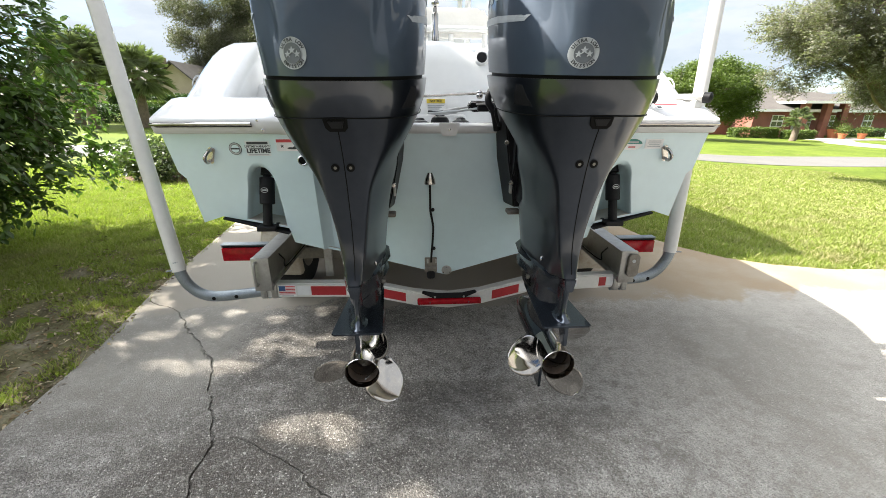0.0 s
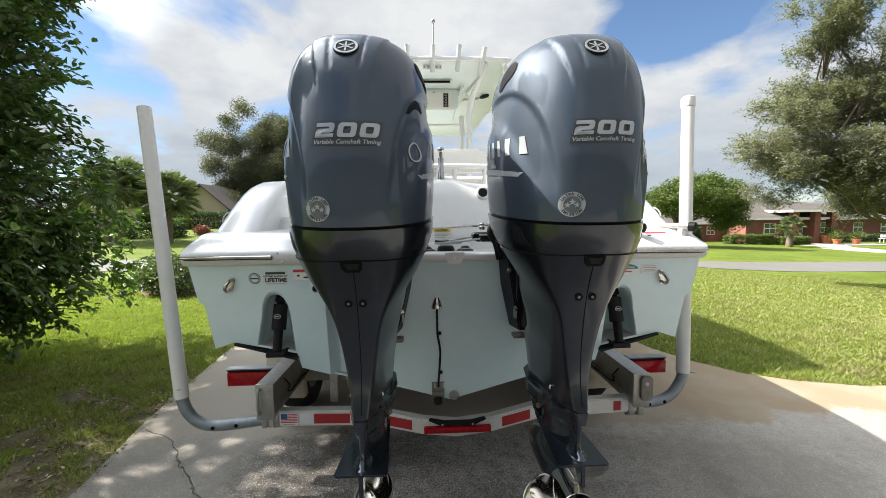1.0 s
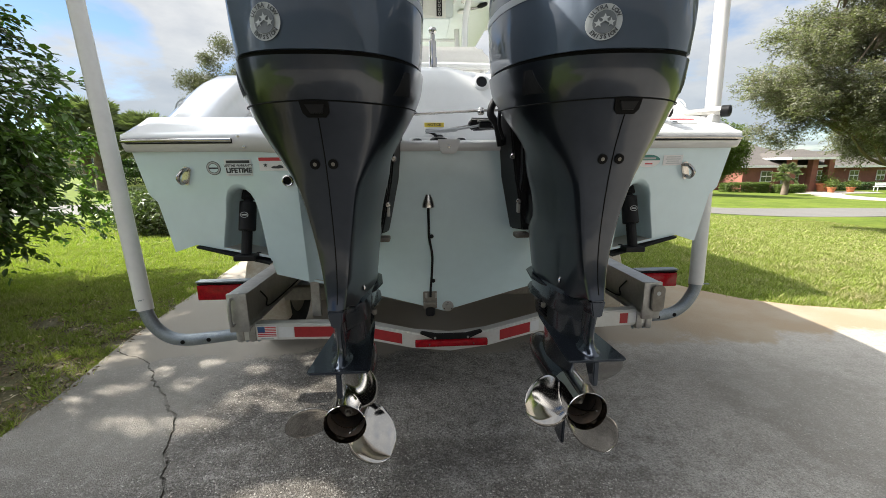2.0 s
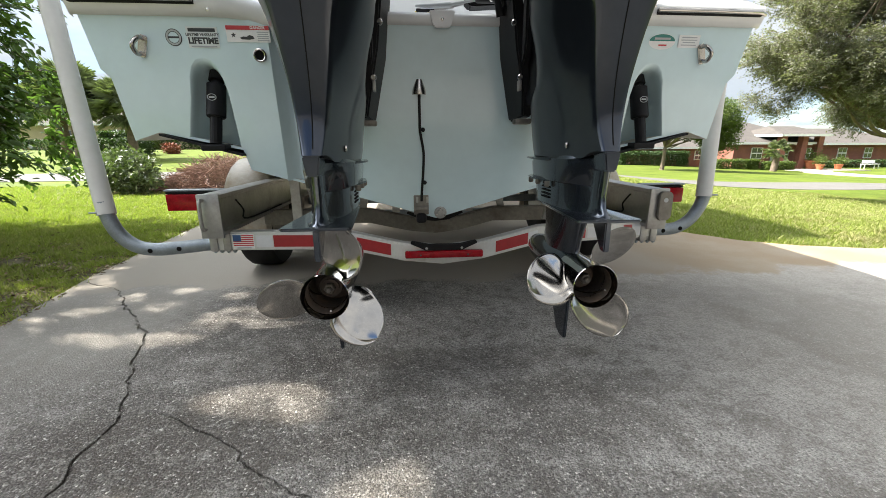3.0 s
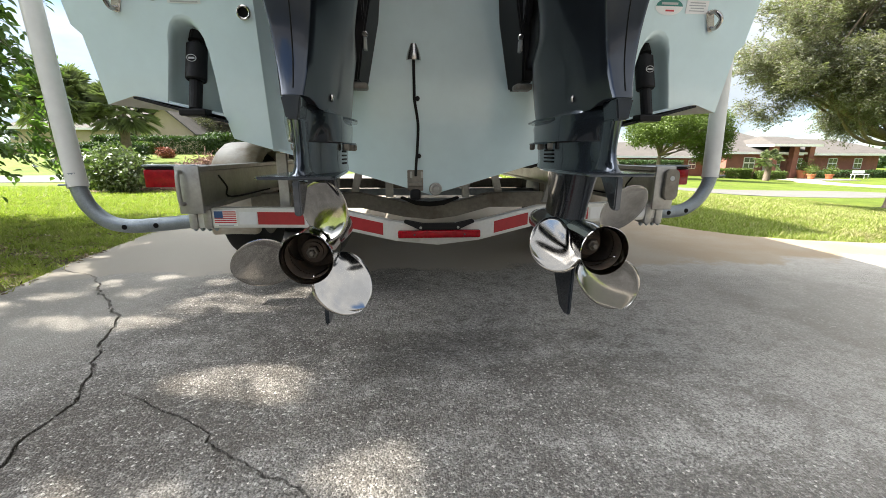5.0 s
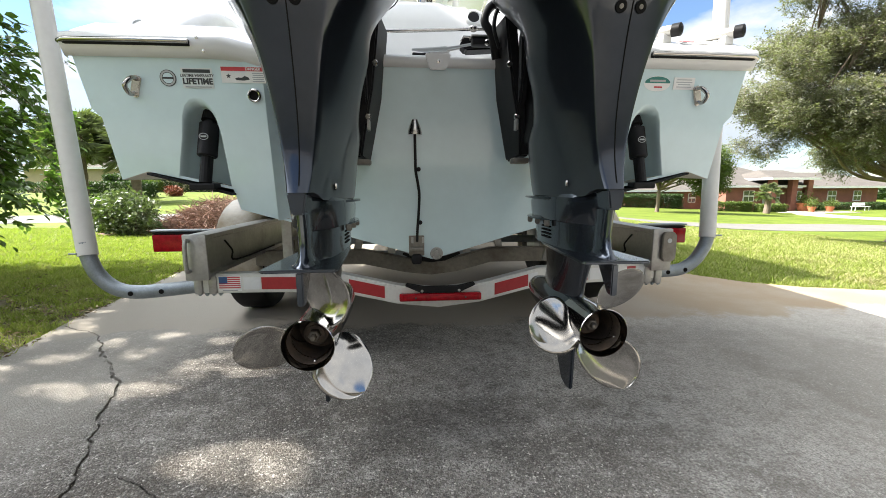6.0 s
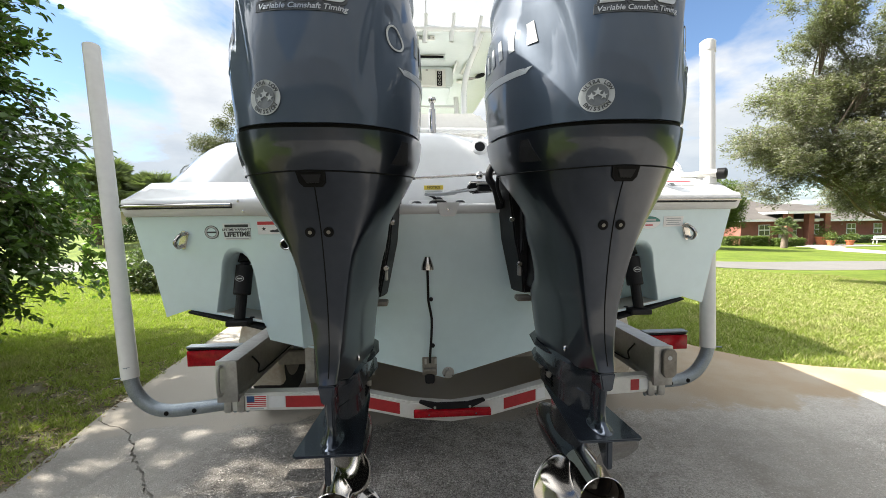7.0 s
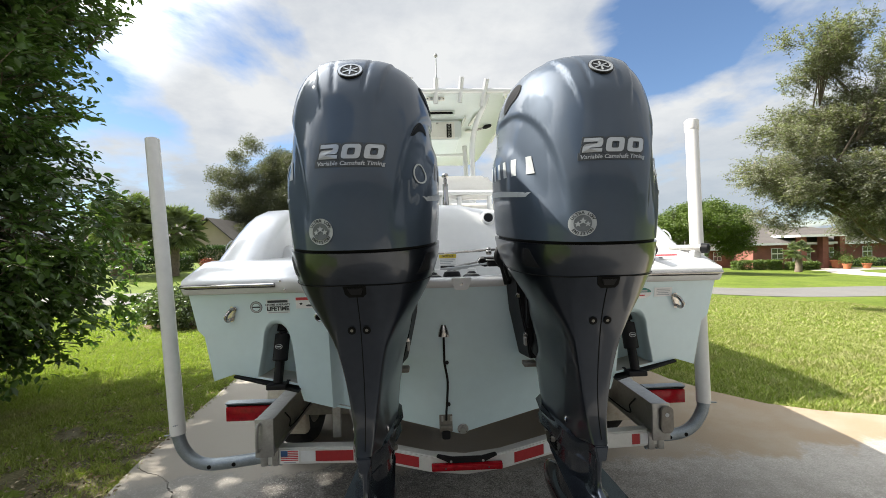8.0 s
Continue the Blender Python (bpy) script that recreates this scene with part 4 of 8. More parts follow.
    bm = bmesh.new()
    ring_loft(bm, [gear_ring(*r) for r in ((0.614, 0.060, -0.580, -0.13), (0.640, 0.058, -0.570, -0.13), (0.690, 0.060, -0.572, -0.12), (0.694, 0.071, -0.573, -0.11), (0.742, 0.074, -0.584, -0.10), (0.762, 0.070, -0.592, -0.11), (0.775, 0.055, -0.592, -0.13))])
    bmesh.ops.recalc_face_normals(bm, faces=bm.faces)
    gear = part("gearcase", bm, M_GEAR, m, "blue-grey gearcase", smooth=32)
    part("inset", prism([(-0.022, 0.784), (0.022, 0.784), (0.014, 0.735), (-0.014, 0.735)], "y", -0.606, -0.54, 0.004), M_GEAR, gear)
    bm = bmesh.new()
    ring_loft(bm, [[(*oval(w, ya, yf, 2.0, 2 * math.pi * k / 20), z) for k in range(20)] for z, w, ya, yf in ((0.616, 0.030, -0.614, -0.50), (0.622, 0.020, -0.604, -0.50), (0.640, 0.0145, -0.590, -0.50), (0.67, 0.0135, -0.584, -0.50), (0.735, 0.015, -0.592, -0.50))])
    bmesh.ops.recalc_face_normals(bm, faces=bm.faces)
    part("rear_fin", bm, M_GEAR, gear, smooth=40)

    def sheet(outline, z0, z1, name, bevel=0.003):
        part(name, prism(outline, "z", z0, z1, bevel), M_GEAR, m, smooth=30)

    sheet([(-0.088, -0.620), (-0.080, -0.630), (0.080, -0.630), (0.088, -0.620), (0.078, -0.45), (0.066, -0.28), (0.045, -0.17), (0.0, -0.14), (-0.045, -0.17), (-0.066, -0.28), (-0.078, -0.45)], 0.608, 0.6155, "anti_ventilation_plate")
    for z, w, ya in ((0.7585, 0.098, -0.34), (0.692, 0.088, -0.31)):
        sheet([(-0.05, ya - 0.06), (-w * 0.85, ya), (-w, ya + 0.08), (-w * 0.85, -0.14), (-0.05, -0.09), (0.05, -0.09), (w * 0.85, -0.14), (w, ya + 0.08), (w * 0.85, ya), (0.05, ya - 0.06)], z - 0.003, z + 0.003, "spray_plate", 0.002)
    for s in (-1, 1):
        for y in (-0.34, -0.25, -0.17):
            part("flange_bolt", lathe([(0.009, 0.0), (0.009, -0.014), (0.006, -0.018)], 6, Matrix.Translation((s * 0.072, y, 0.690))), M_ALU_DARK, m)
    bm = bmesh.new()
    ring_loft(bm, [[(*oval(w, ya, yf, 1.7, 2 * math.pi * k / 28), z) for k in range(28)] for z, w, ya, yf in ((0.40, 0.040, -0.43, -0.12), (0.46, 0.036, -0.445, -0.15), (0.52, 0.034, -0.46, -0.17), (0.61, 0.044, -0.50, -0.16))])
    bmesh.ops.recalc_face_normals(bm, faces=bm.faces)
    part("strut", bm, M_GEAR, m, smooth=40)
    bm = lathe([(0.004, 0.02), (0.022, 0.035), (0.040, 0.075), (0.052, 0.14), (0.058, 0.22), (0.059, 0.32), (0.057, 0.40), (0.054, 0.425)], 32, Matrix.Translation((0, 0, AXIS_Z)) @ LYING)
    part("torpedo", bm, M_GEAR, m, smooth=40)
    part("skeg", prism([(-0.415, 0.385), (-0.17, 0.385), (-0.26, 0.29), (-0.335, 0.175), (-0.375, 0.165), (-0.405, 0.17)], "x", -0.006, 0.006, 0.004), M_GEAR, m, smooth=30)
    part("trim_fin", prism([(-0.622, 0.607), (-0.535, 0.607), (-0.600, 0.530), (-0.622, 0.528)], "x", -0.008, 0.008, 0.003), M_GEAR, m, smooth=30)
    for s in (-1, 1):
        for k in range(4):
            z = 0.634 + 0.011 * k
            part("exhaust_slot", box(s * 0.0605 - 0.003, s * 0.0605 + 0.001, -0.335, -0.265, z, z + 0.005, 0.001), M_SEALED, gear)
        bm = lathe([(0.0, 0.0), (0.010, 0.0), (0.011, 0.004), (0.007, 0.007), (0.0, 0.007)][1:-1], 14, Matrix.Translation((s * 0.052, -0.44, 0.80)) @ Matrix.Rotation(radians(90 * s), 4, "Y") @ Matrix.Rotation(radians(-35), 4, "X"))
        part("bolt", bm, M_STEEL_DULL, m)

    # propeller: outer barrel, sooty bore, nut and three blades
    bm = lathe([(0.056, 0.428), (0.0575, 0.45), (0.0585, 0.52), (0.0605, 0.565), (0.0640, 0.583), (0.0625, 0.585), (0.0575, 0.565), (0.0555, 0.52)], 48, None, (False, False))
    bm.transform(Matrix.Translation((0, 0, AXIS_Z)) @ LYING)
    prop = part("propeller", bm, M_STEEL, m, "polished steel three-bladed propeller", smooth=40)
    bm = lathe([(0.0558, 0.564), (0.0556, 0.50), (0.054, 0.452), (0.030, 0.450)], 40, Matrix.Translation((0, 0, AXIS_Z)) @ LYING, (False, True))
    part("bore", bm, M_SOOT, prop, "soot-stained exhaust bore", smooth=40)
    bm = lathe([(0.034, 0.45), (0.034, 0.492), (0.031, 0.497), (0.024, 0.498), (0.024, 0.505), (0.017, 0.506)], 28, Matrix.Translation((0, 0, AXIS_Z)) @ LYING)
    part("inner_hub", bm, M_SOOT, prop, smooth=30)
    bm = lathe([(0.0165, 0.50), (0.0165, 0.520), (0.014, 0.523), (0.009, 0.523), (0.009, 0.532), (0.006, 0.535)], 6, Matrix.Translation((0, 0, AXIS_Z)) @ LYING)
    part("nut", bm, M_ALU_DARK, prop)
    blade = blade_mesh(hand)
    for a in blade_angles:
        ob = as_object("blade", blade, prop)
        ob.matrix_basis = Matrix.Translation((0, -0.50, AXIS_Z)) @ Matrix.Rotation(radians(90 - a), 4, "Y")

    # clamp bracket on the transom, with its swivel and bolts
    for s in (-1, 1):
        bm = bmesh.new()
        front = [(-0.125, 1.36), (-0.135, 1.12), (-0.125, 0.985), (-0.055, 0.905)]
        back = [(0.05, 1.36), (0.075, 1.12), (0.095, 0.99), (0.11, 0.890)]
        rings = []
        for (yf_, z1), (yb, z2) in zip(front, back):
            xo = s * hermite([0.90, 1.0, 1.1, 1.34], [0.100, 0.128, 0.150, 0.180], z1)
            rings.append([(xo, yb, z2), (xo - s * 0.045, yb, z2), (xo - s * 0.055, yf_, z1), (xo - s * 0.018, yf_, z1)])
        ring_loft(bm, rings)
        bmesh.ops.recalc_face_normals(bm, faces=bm.faces)
        bmesh.ops.bevel(bm, geom=[e for e in bm.edges if e.calc_face_angle(0.0) > 0.4], offset=0.006, segments=2, affect="EDGES")
        clamp = part("clamp_bracket", bm, M_BLACK, m, "black clamp bracket bolted to the transom", smooth=40)
        for z, r in ((1.20, 0.011), (1.03, 0.011)):
            xo = s * hermite([0.90, 1.0, 1.1, 1.34], [0.100, 0.128, 0.150, 0.180], z)
            bm = lathe([(r, 0.0), (r, 0.006), (r * 0.7, 0.010), (r * 0.2, 0.010)], 12, Matrix.Translation((xo - s * 0.020, -0.123, z)) @ LYING)
            part("bolt", bm, M_STEEL_DULL, clamp)
        part("bolt_slot", box(xo - s * 0.018 - 0.005, xo - s * 0.018 + 0.005, -0.138, -0.11, 0.985, 1.02, 0.002), M_ALU, clamp)
        rib = [(-0.160, 1.30), (-0.185, 1.26), (-0.190, 1.14), (-0.172, 1.08), (-0.150, 1.06), (-0.140, 1.10), (-0.140, 1.28)]
        part("bracket_rib", prism(rib, "x", s * 0.108 - 0.012, s * 0.108 + 0.012, 0.006), M_BLACK, clamp, smooth=40)
        part("lower_pin", box(s * 0.085 - 0.030, s * 0.085 + 0.030, -0.085, -0.030, 0.876, 0.896, 0.006), M_ALU_DARK, clamp, smooth=40)
    bm = box(-0.088, 0.088, -0.24, -0.03, 0.93, 1.33, 0.035)
    part("swivel_bracket", bm, M_BLACK, m, smooth=40)
    part("tilt_ram", tube([(0.0, -0.04, 0.93), (0.0, -0.11, 1.22)], 0.03, 16), M_BLACK, m)
    part("mid_section", box(-0.060, 0.060, -0.30, -0.16, 0.80, 1.30, 0.03), M_BLACK, m, smooth=40)
    return m


outboard(-0.342, -1, (70, 190, 310), "blue-grey outboard motor with steel propeller and round sticker")
right_motor = outboard(0.396, 1, (58, 178, 298), "blue-grey outboard motor mounted beside its twin")
right_motor.location.z = 0.006

# ---- boat ----


def transom_y(z, off=0.0):
    return 0.03 + 0.14 * (1.26 - z) + off


boat = empty("boat", 0, 0, 0)
tagged(boat, "seafoam and white centre-console boat resting on its trailer", "boat")
POD = -0.040
HALF = [(0.0, 0.497), (0.37, 0.607), (0.735, 0.716), (0.752, 0.792), (1.045, 0.858), (1.138, 0.828), (1.160, 1.042), (1.187, 1.072), (1.213, 1.262)]


def hull_sections():
    """Half outlines from stern to bow; each turned into a full open girth."""
    def half(w, keel, chine, sheer, rise):
        return [(0.0, keel), (0.37 * w, keel + 0.11 + rise), (0.80 * w, keel + 0.23 + rise * 1.6), (0.85 * w, keel + 0.30 + rise * 1.6), (1.02 * w, keel + 0.36 + rise * 1.7),
                (1.06 * w, keel + 0.37 + rise * 1.8), (1.10 * w, chine + rise), (1.11 * w, chine + 0.03 + rise), (1.16 * w, sheer)]
    stations = [(None, HALF), (0.6, half(1.06, 0.485, 1.04, 1.40, 0)), (1.6, half(1.08, 0.475, 1.05, 1.66, 0.0)), (3.4, half(1.08, 0.475, 1.08, 1.70, 0.03)),
                (5.2, half(0.86, 0.52, 1.15, 1.78, 0.09)), (6.6, half(0.46, 0.72, 1.3, 1.88, 0.12)), (7.5, half(0.05, 1.25, 1.6, 1.98, 0.05))]
    rings = []
    for y, h in stations:
        full = [(-x, z) for x, z in reversed(h)] + h[1:]
        rings.append([(x, transom_y(z, POD * step(0.55, 0.62, abs(x))) if y is None else y, z) for x, z in full])
    return rings


bm = bmesh.new()
ring_loft(bm, hull_sections(), closed=False)
bmesh.ops.recalc_face_normals(bm, faces=bm.faces)
bmesh.ops.solidify(bm, geom=bm.faces[:], thickness=0.01)
shell = part("hull_shell", bm, M_MINT, boat, "seafoam hull shell with a cream bottom", smooth=35)
shell.data.materials.append(M_BOTTOM)
for face in shell.data.polygons:
    if abs(face.normal.z) > 0.55 and face.center.z < 1.1:
        face.material_index = 1


def flat_fill(name, loops, off, material, parent, label=""):
    """A sheet in the leaning transom plane, with holes, given by outlines in x and z."""
    bm = bmesh.new()
    for poly in loops:
        vs = [bm.verts.new((x, transom_y(z, off), z)) for x, z in poly]
        for a, c in zip(vs, vs[1:] + vs[:1]):
            bm.edges.new((a, c))
    bmesh.ops.triangle_fill(bm, use_beauty=True, edges=bm.edges[:])
    for f in bm.faces:
        if f.normal.y > 0:
            f.normal_flip()
    return part(name, bm, material, parent, label)


def arch(s):
    """The trim-tab recess in one stern pod."""
    right = [(0.757, 0.794), (0.762, 0.90), (0.768, 1.00), (0.778, 1.055), (0.792, 1.085), (0.812, 1.106), (0.836, 1.112), (0.860, 1.106), (0.880, 1.085), (0.893, 1.05), (0.905, 0.98), (0.925, 0.90), (0.940, 0.834)]
    return [(s * x, z) for x, z in right]


flat_fill("transom", [[(-0.56, 0.664), (0.0, 0.497), (0.56, 0.664), (0.56, 1.235), (-0.56, 1.235)]], 0.0, M_MINT, boat, "smooth seafoam transom")
for s in (-1, 1):
    a = arch(s)
    outline = [(s * 0.60, 0.676), (s * 0.735, 0.716), (s * 0.752, 0.793)] + a + [(s * 1.045, 0.858), (s * 1.138, 0.828), (s * 1.160, 1.042), (s * 1.187, 1.072), (s * 1.213, 1.262), (s * 0.60, 1.262)]
    pod = flat_fill("stern_pod", [outline], POD, M_MINT, boat, "seafoam stern pod with a trim-tab recess")
    bm = bmesh.new()
    rows = [[(x, transom_y(z, POD), z) for x, z in a]]
    for k, (sh, d) in enumerate(((0.975, 0.003), (0.950, 0.010), (0.930, 0.022), (0.918, 0.040), (0.91, 0.17))):
        cx = s * 0.845
        rows.append([(cx + (x - cx) * sh, transom_y(z, POD) + d, 0.8 + (z - 0.8) * sh) for x, z in a])
    rr = ring_loft(bm, rows, closed=False)
    bm.faces.new(rr[-1])
    part("tab_recess", bm, M_MINT, pod, smooth=50)
    bm = bmesh.new()
    ring_loft(bm, [[(s * x, transom_y(z, o), z) for z in (0.672, 0.80, 1.0, 1.262)] for x, o in ((0.555, 0.0), (0.572, -0.006), (0.59, -0.030), (0.602, POD))], closed=False)
    part("pod_shoulder", bm, M_MINT, boat, smooth=60)

    # trim tab with its electric ram
    bm = bmesh.new()
    ring_loft(bm, [[(s * 0.745, 0.02, 0.770), (s * 1.04, 0.03, 0.846), (s * 1.04, 0.30, 0.852), (s * 0.745, 0.30, 0.776)],
                   [(s * 0.745, 0.02, 0.778), (s * 1.04, 0.03, 0.854), (s * 1.04, 0.30, 0.860), (s * 0.745, 0.30, 0.784)]])
    bmesh.ops.recalc_face_normals(bm, faces=bm.faces)
    tab = part("trim_tab", bm, M_BLACK, boat, "black trim tab under the stern pod")
    top, low = Vector((s * 0.830, 0.085, 1.045)), Vector((s * 0.842, 0.035, 0.815))
    d = low - top
    part("ram_body", tube([top, top + d * 0.04, top + d * 0.06, top + d * 0.56, top + d * 0.58], [0.016, 0.018, 0.033, 0.034, 0.030], 18), M_BLACK, tab, smooth=40)
    part("ram_rod", tube([top + d * 0.5, low], 0.021, 14), M_BLACK, tab)
    part("ram_neck", tube([top + Vector((0, 0.02, 0.05)), top], [0.022, 0.028], 14), M_BLACK, tab)
    part("ram_foot", box(low.x - 0.045, low.x + 0.045, low.y - 0.03, low.y + 0.05, 0.79, 0.815, 0.006), M_BLACK, tab)
    mid = top + d * 0.27
    bm = band(0.014, 0.0165, 0.72)
    bm.transform(Matrix.Translation((mid.x, mid.y - 0.036, mid.z)))
    part("ram_mark", bm, M_PALE_INK, tab)
    part("ram_mark", plate([(mid.x + u, mid.z + v) for u, v in ((-0.010, -0.003), (0.010, -0.003), (0.010, 0.003), (-0.010, 0.003))]), M_PALE_INK, tab, place=pose(0, mid.y - 0.036, 0))

    # tow eye
    c = Vector((s * 1.026, 0, 1.145))
    yy = transom_y(c.z, POD)
    bm = prism([(-0.014, -0.036), (0.014, -0.036), (0.014, 0.036), (-0.014, 0.036)], "y", -0.006, 0.0, 0.004)
    eye_base = part("tow_eye", bm, M_STEEL_DULL, boat, "stainless stern tow eye", place=pose(c.x, yy, c.z, 8, 0 if s > 0 else 0, 0) @ Matrix.Rotation(radians(-18 * s), 4, "Y"), smooth=40)
    loop_pts = smooth_path([(0, 0.0, 0.024), (0, -0.030, 0.026), (s * 0.004, -0.052, 0.0), (0, -0.030, -0.026), (0, 0.0, -0.024)], 8)
    part("loop", tube(loop_pts, 0.0075, 12), M_STEEL, eye_base, smooth=60)

# white transom cap, its middle notch plate and screw
bm = bmesh.new()
prof = [(-0.0035, 1.233), (-0.012, 1.240), (-0.016, 1.262), (-0.010, 1.274), (0.02, 1.277), (0.08, 1.277)]
ring_loft(bm, [[(x, 0.034 + dy, z) for dy, z in prof] for x in (-0.56, -0.3, 0, 0.3, 0.56)], closed=False)
part("transom_cap", bm, M_WHITE_GEL, boat, "white moulded cap along the transom", smooth=60)
notch = part("notch_plate", prism([(-0.028, 1.279), (0.068, 1.279), (0.052, 1.228), (0.042, 1.222), (-0.004, 1.222), (-0.014, 1.228)], "y", 0.010, 0.022, 0.003), M_WHITE_GEL, boat, smooth=30)
part("screw", lathe([(0.006, 0), (0.006, 0.002), (0.002, 0.003)], 10, pose(0.02, 0.0105, 1.250, 90)), M_STEEL_DULL, notch)

# deck cap over the stern pods: moulded rim, rub rail with steel insert, sloping top
for s in (-1, 1):
    bm = bmesh.new()
    prof = [(0.004, 1.236), (-0.012, 1.240), (-0.020, 1.252), (-0.026, 1.262), (-0.030, 1.286), (-0.026, 1.300), (-0.010, 1.310), (0.03, 1.335), (0.10, 1.376), (0.16, 1.384), (0.60, 1.390)]
    rows = []
    for x, dz in ((0.58, -0.03), (0.66, -0.012), (0.72, -0.002), (0.80, 0), (1.0, 0), (1.16, 0), (1.20, 0.0)):
        rows.append([(s * (x + (0.022 if z < 1.31 else -0.012 * (z - 1.31) / 0.07) * (x > 1.1)), -0.012 + dy + (0.02 if x < 0.7 else 0), z + dz) for dy, z in prof])
    rows.append([(s * (1.245 - max(0, z - 1.30) * 0.5), 0.012 + max(dy, -0.02) * 0.98 + 0.01, z) for dy, z in prof])
    ring_loft(bm, rows, closed=False)
    bmesh.ops.recalc_face_normals(bm, faces=bm.faces)
    part("deck_cap", bm, M_WHITE_GEL, boat, "white deck moulding over the stern", smooth=50)
    x_in = 0.815 if s < 0 else 0.80
    rail = part("rub_rail", tube([(s * x_in, -0.040, 1.274), (s * 1.0, -0.041, 1.274), (s * 1.195, -0.040, 1.273), (s * 1.224, -0.024, 1.273), (s * 1.236, 0.02, 1.273), (s * 1.250, 0.6, 1.276)], 0.0095, 12), M_RUBBER, boat, "black rub rail with a steel insert", smooth=60)
    part("rail_insert", tube([(s * x_in, -0.0505, 1.277), (s * 1.0, -0.0515, 1.277), (s * 1.198, -0.0505, 1.276), (s * 1.230, -0.030, 1.276)], 0.0075, 10), M_STEEL, rail, smooth=60)
    for px, pz in ((0.79, 1.292), (0.775, 1.252)):
        part("screw", lathe([(0.005, 0), (0.005, 0.002), (0.002, 0.003)], 10, pose(s * px, -0.042 if pz > 1.27 else -0.034, pz, 90)), M_STEEL_DULL, boat)

    # cockpit side that sweeps up from the low stern to the gunwale
    bm = bmesh.new()
    rows = []
    for y, z in [(0.13, 1.370), (0.17, 1.395), (0.24, 1.435), (0.33, 1.490), (0.43, 1.545), (0.55, 1.605), (0.68, 1.655), (0.82, 1.690), (1.0, 1.712), (1.3, 1.722), (2.2, 1.725), (3.4, 1.74), (5.2, 1.82), (6.5, 1.92)]:
        w = hermite([0.1, 0.5, 1.0, 1.8, 3.4, 5.2, 6.6, 7.5], [1.165, 1.19, 1.225, 1.255, 1.255, 1.0, 0.54, 0.08], y)
        rows.append([(s * (w + 0.03 + 0.03 * step(0.1, 1.0, y)), y, 1.28), (s * (w + 0.016), y, z - 0.05), (s * (w - 0.003), y, z - 0.012), (s * (w - 0.035), y, z), (s * (w - 0.17), y, z + 0.004), (s * (w - 0.20), y, z - 0.012), (s * (w - 0.212), y, z - 0.05), (s * (w - 0.22), y, 1.20)])
    ring_loft(bm, rows, closed=False)
    bmesh.ops.recalc_face_normals(bm, faces=bm.faces)
    gun = part("gunwale", bm, M_WHITE_GEL, boat, "white gunwale sweeping up from the stern", smooth=50)
    bm = band(0.040, 0.055, 0.5)
    bm.transform(pose(s * 1.192, 0.34, 1.455, 0, 0, 90 * s) @ Matrix.Rotation(radians(-28 * s), 4, "Y"))
    part("oval_mark", bm, M_GREY_INK, gun)

# engine well, bulkhead behind it and the cockpit floor
part("well_floor", box(-0.60, 0.60, 0.09, 0.50, 1.24, 1.262, 0.005), M_WHITE_GEL, boat)
bm = bmesh.new()
prof = [(0.40, 1.24), (0.395, 1.30), (0.40, 1.36), (0.43, 1.45), (0.46, 1.56), (0.49, 1.64), (0.53, 1.672), (0.62, 1.68), (0.80, 1.68), (0.84, 1.64), (0.85, 1.2)]
ring_loft(bm, [[(x, y + (0.05 if abs(x) > 0.6 else 0), z - drop * max(0.0, (z - 1.3)) / 0.38) for y, z in prof] for x, drop in ((-0.98, 0.22), (-0.70, 0.16), (-0.58, 0.03), (-0.45, 0.0), (-0.05, 0.0), (0.05, 0.0), (0.14, 0.02), (0.26, 0.035), (0.50, 0.05), (0.62, 0.10), (0.75, 0.18), (0.98, 0.22))], closed=False)
bmesh.ops.recalc_face_normals(bm, faces=bm.faces)
bulk = part("bulkhead", bm, M_WHITE_GEL, boat, "white moulded bulkhead behind the engine well", smooth=40)
part("cockpit_floor", box(-1.0, 1.0, 0.85, 6.0, 0.98, 1.02), M_WHITE_GEL, boat)
spk = part("speaker", lathe([(0.043, 0.0), (0.043, 0.010), (0.036, 0.016), (0.028, 0.017), (0.026, 0.008)], 28, pose(0.222, 0.482, 1.585, 75)), M_WHITE_GEL, bulk, smooth=40)
part("speaker_cone", lathe([(0.027, 0.009), (0.026, 0.013), (0.006, 0.014)], 24, pose(0.222, 0.482, 1.585, 75)), M_BLACK, spk)
part("notice_label", box(-0.075, 0.025, 0.387, 0.392, 1.325, 1.385, 0.001), M_FLAG_WHITE, bulk, "white and yellow notice label")
part("notice_band", box(-0.073, 0.023, 0.3845, 0.387, 1.362, 1.383), M_YELLOW_INK, bulk)
bm = lettering("NOTICE", 0.017, 1.05, 0, 0.0002, 0.0004)
part("notice_words", bm, M_INK, bulk, place=pose(-0.025, 0.3835, 1.3725))
for k in range(3):
    part("notice_line", box(-0.068, 0.018 - 0.012 * k, 0.3855, 0.387, 1.349 - 0.009 * k, 1.353 - 0.009 * k), M_GREY_INK, bulk)
part("well_tray", prism([(-0.150, 1.262), (-0.150, 1.298), (-0.142, 1.308), (0.118, 1.308), (0.127, 1.298), (0.127, 1.262)], "y", 0.300, 0.318, 0.004), M_FLAG_WHITE, boat, smooth=30)
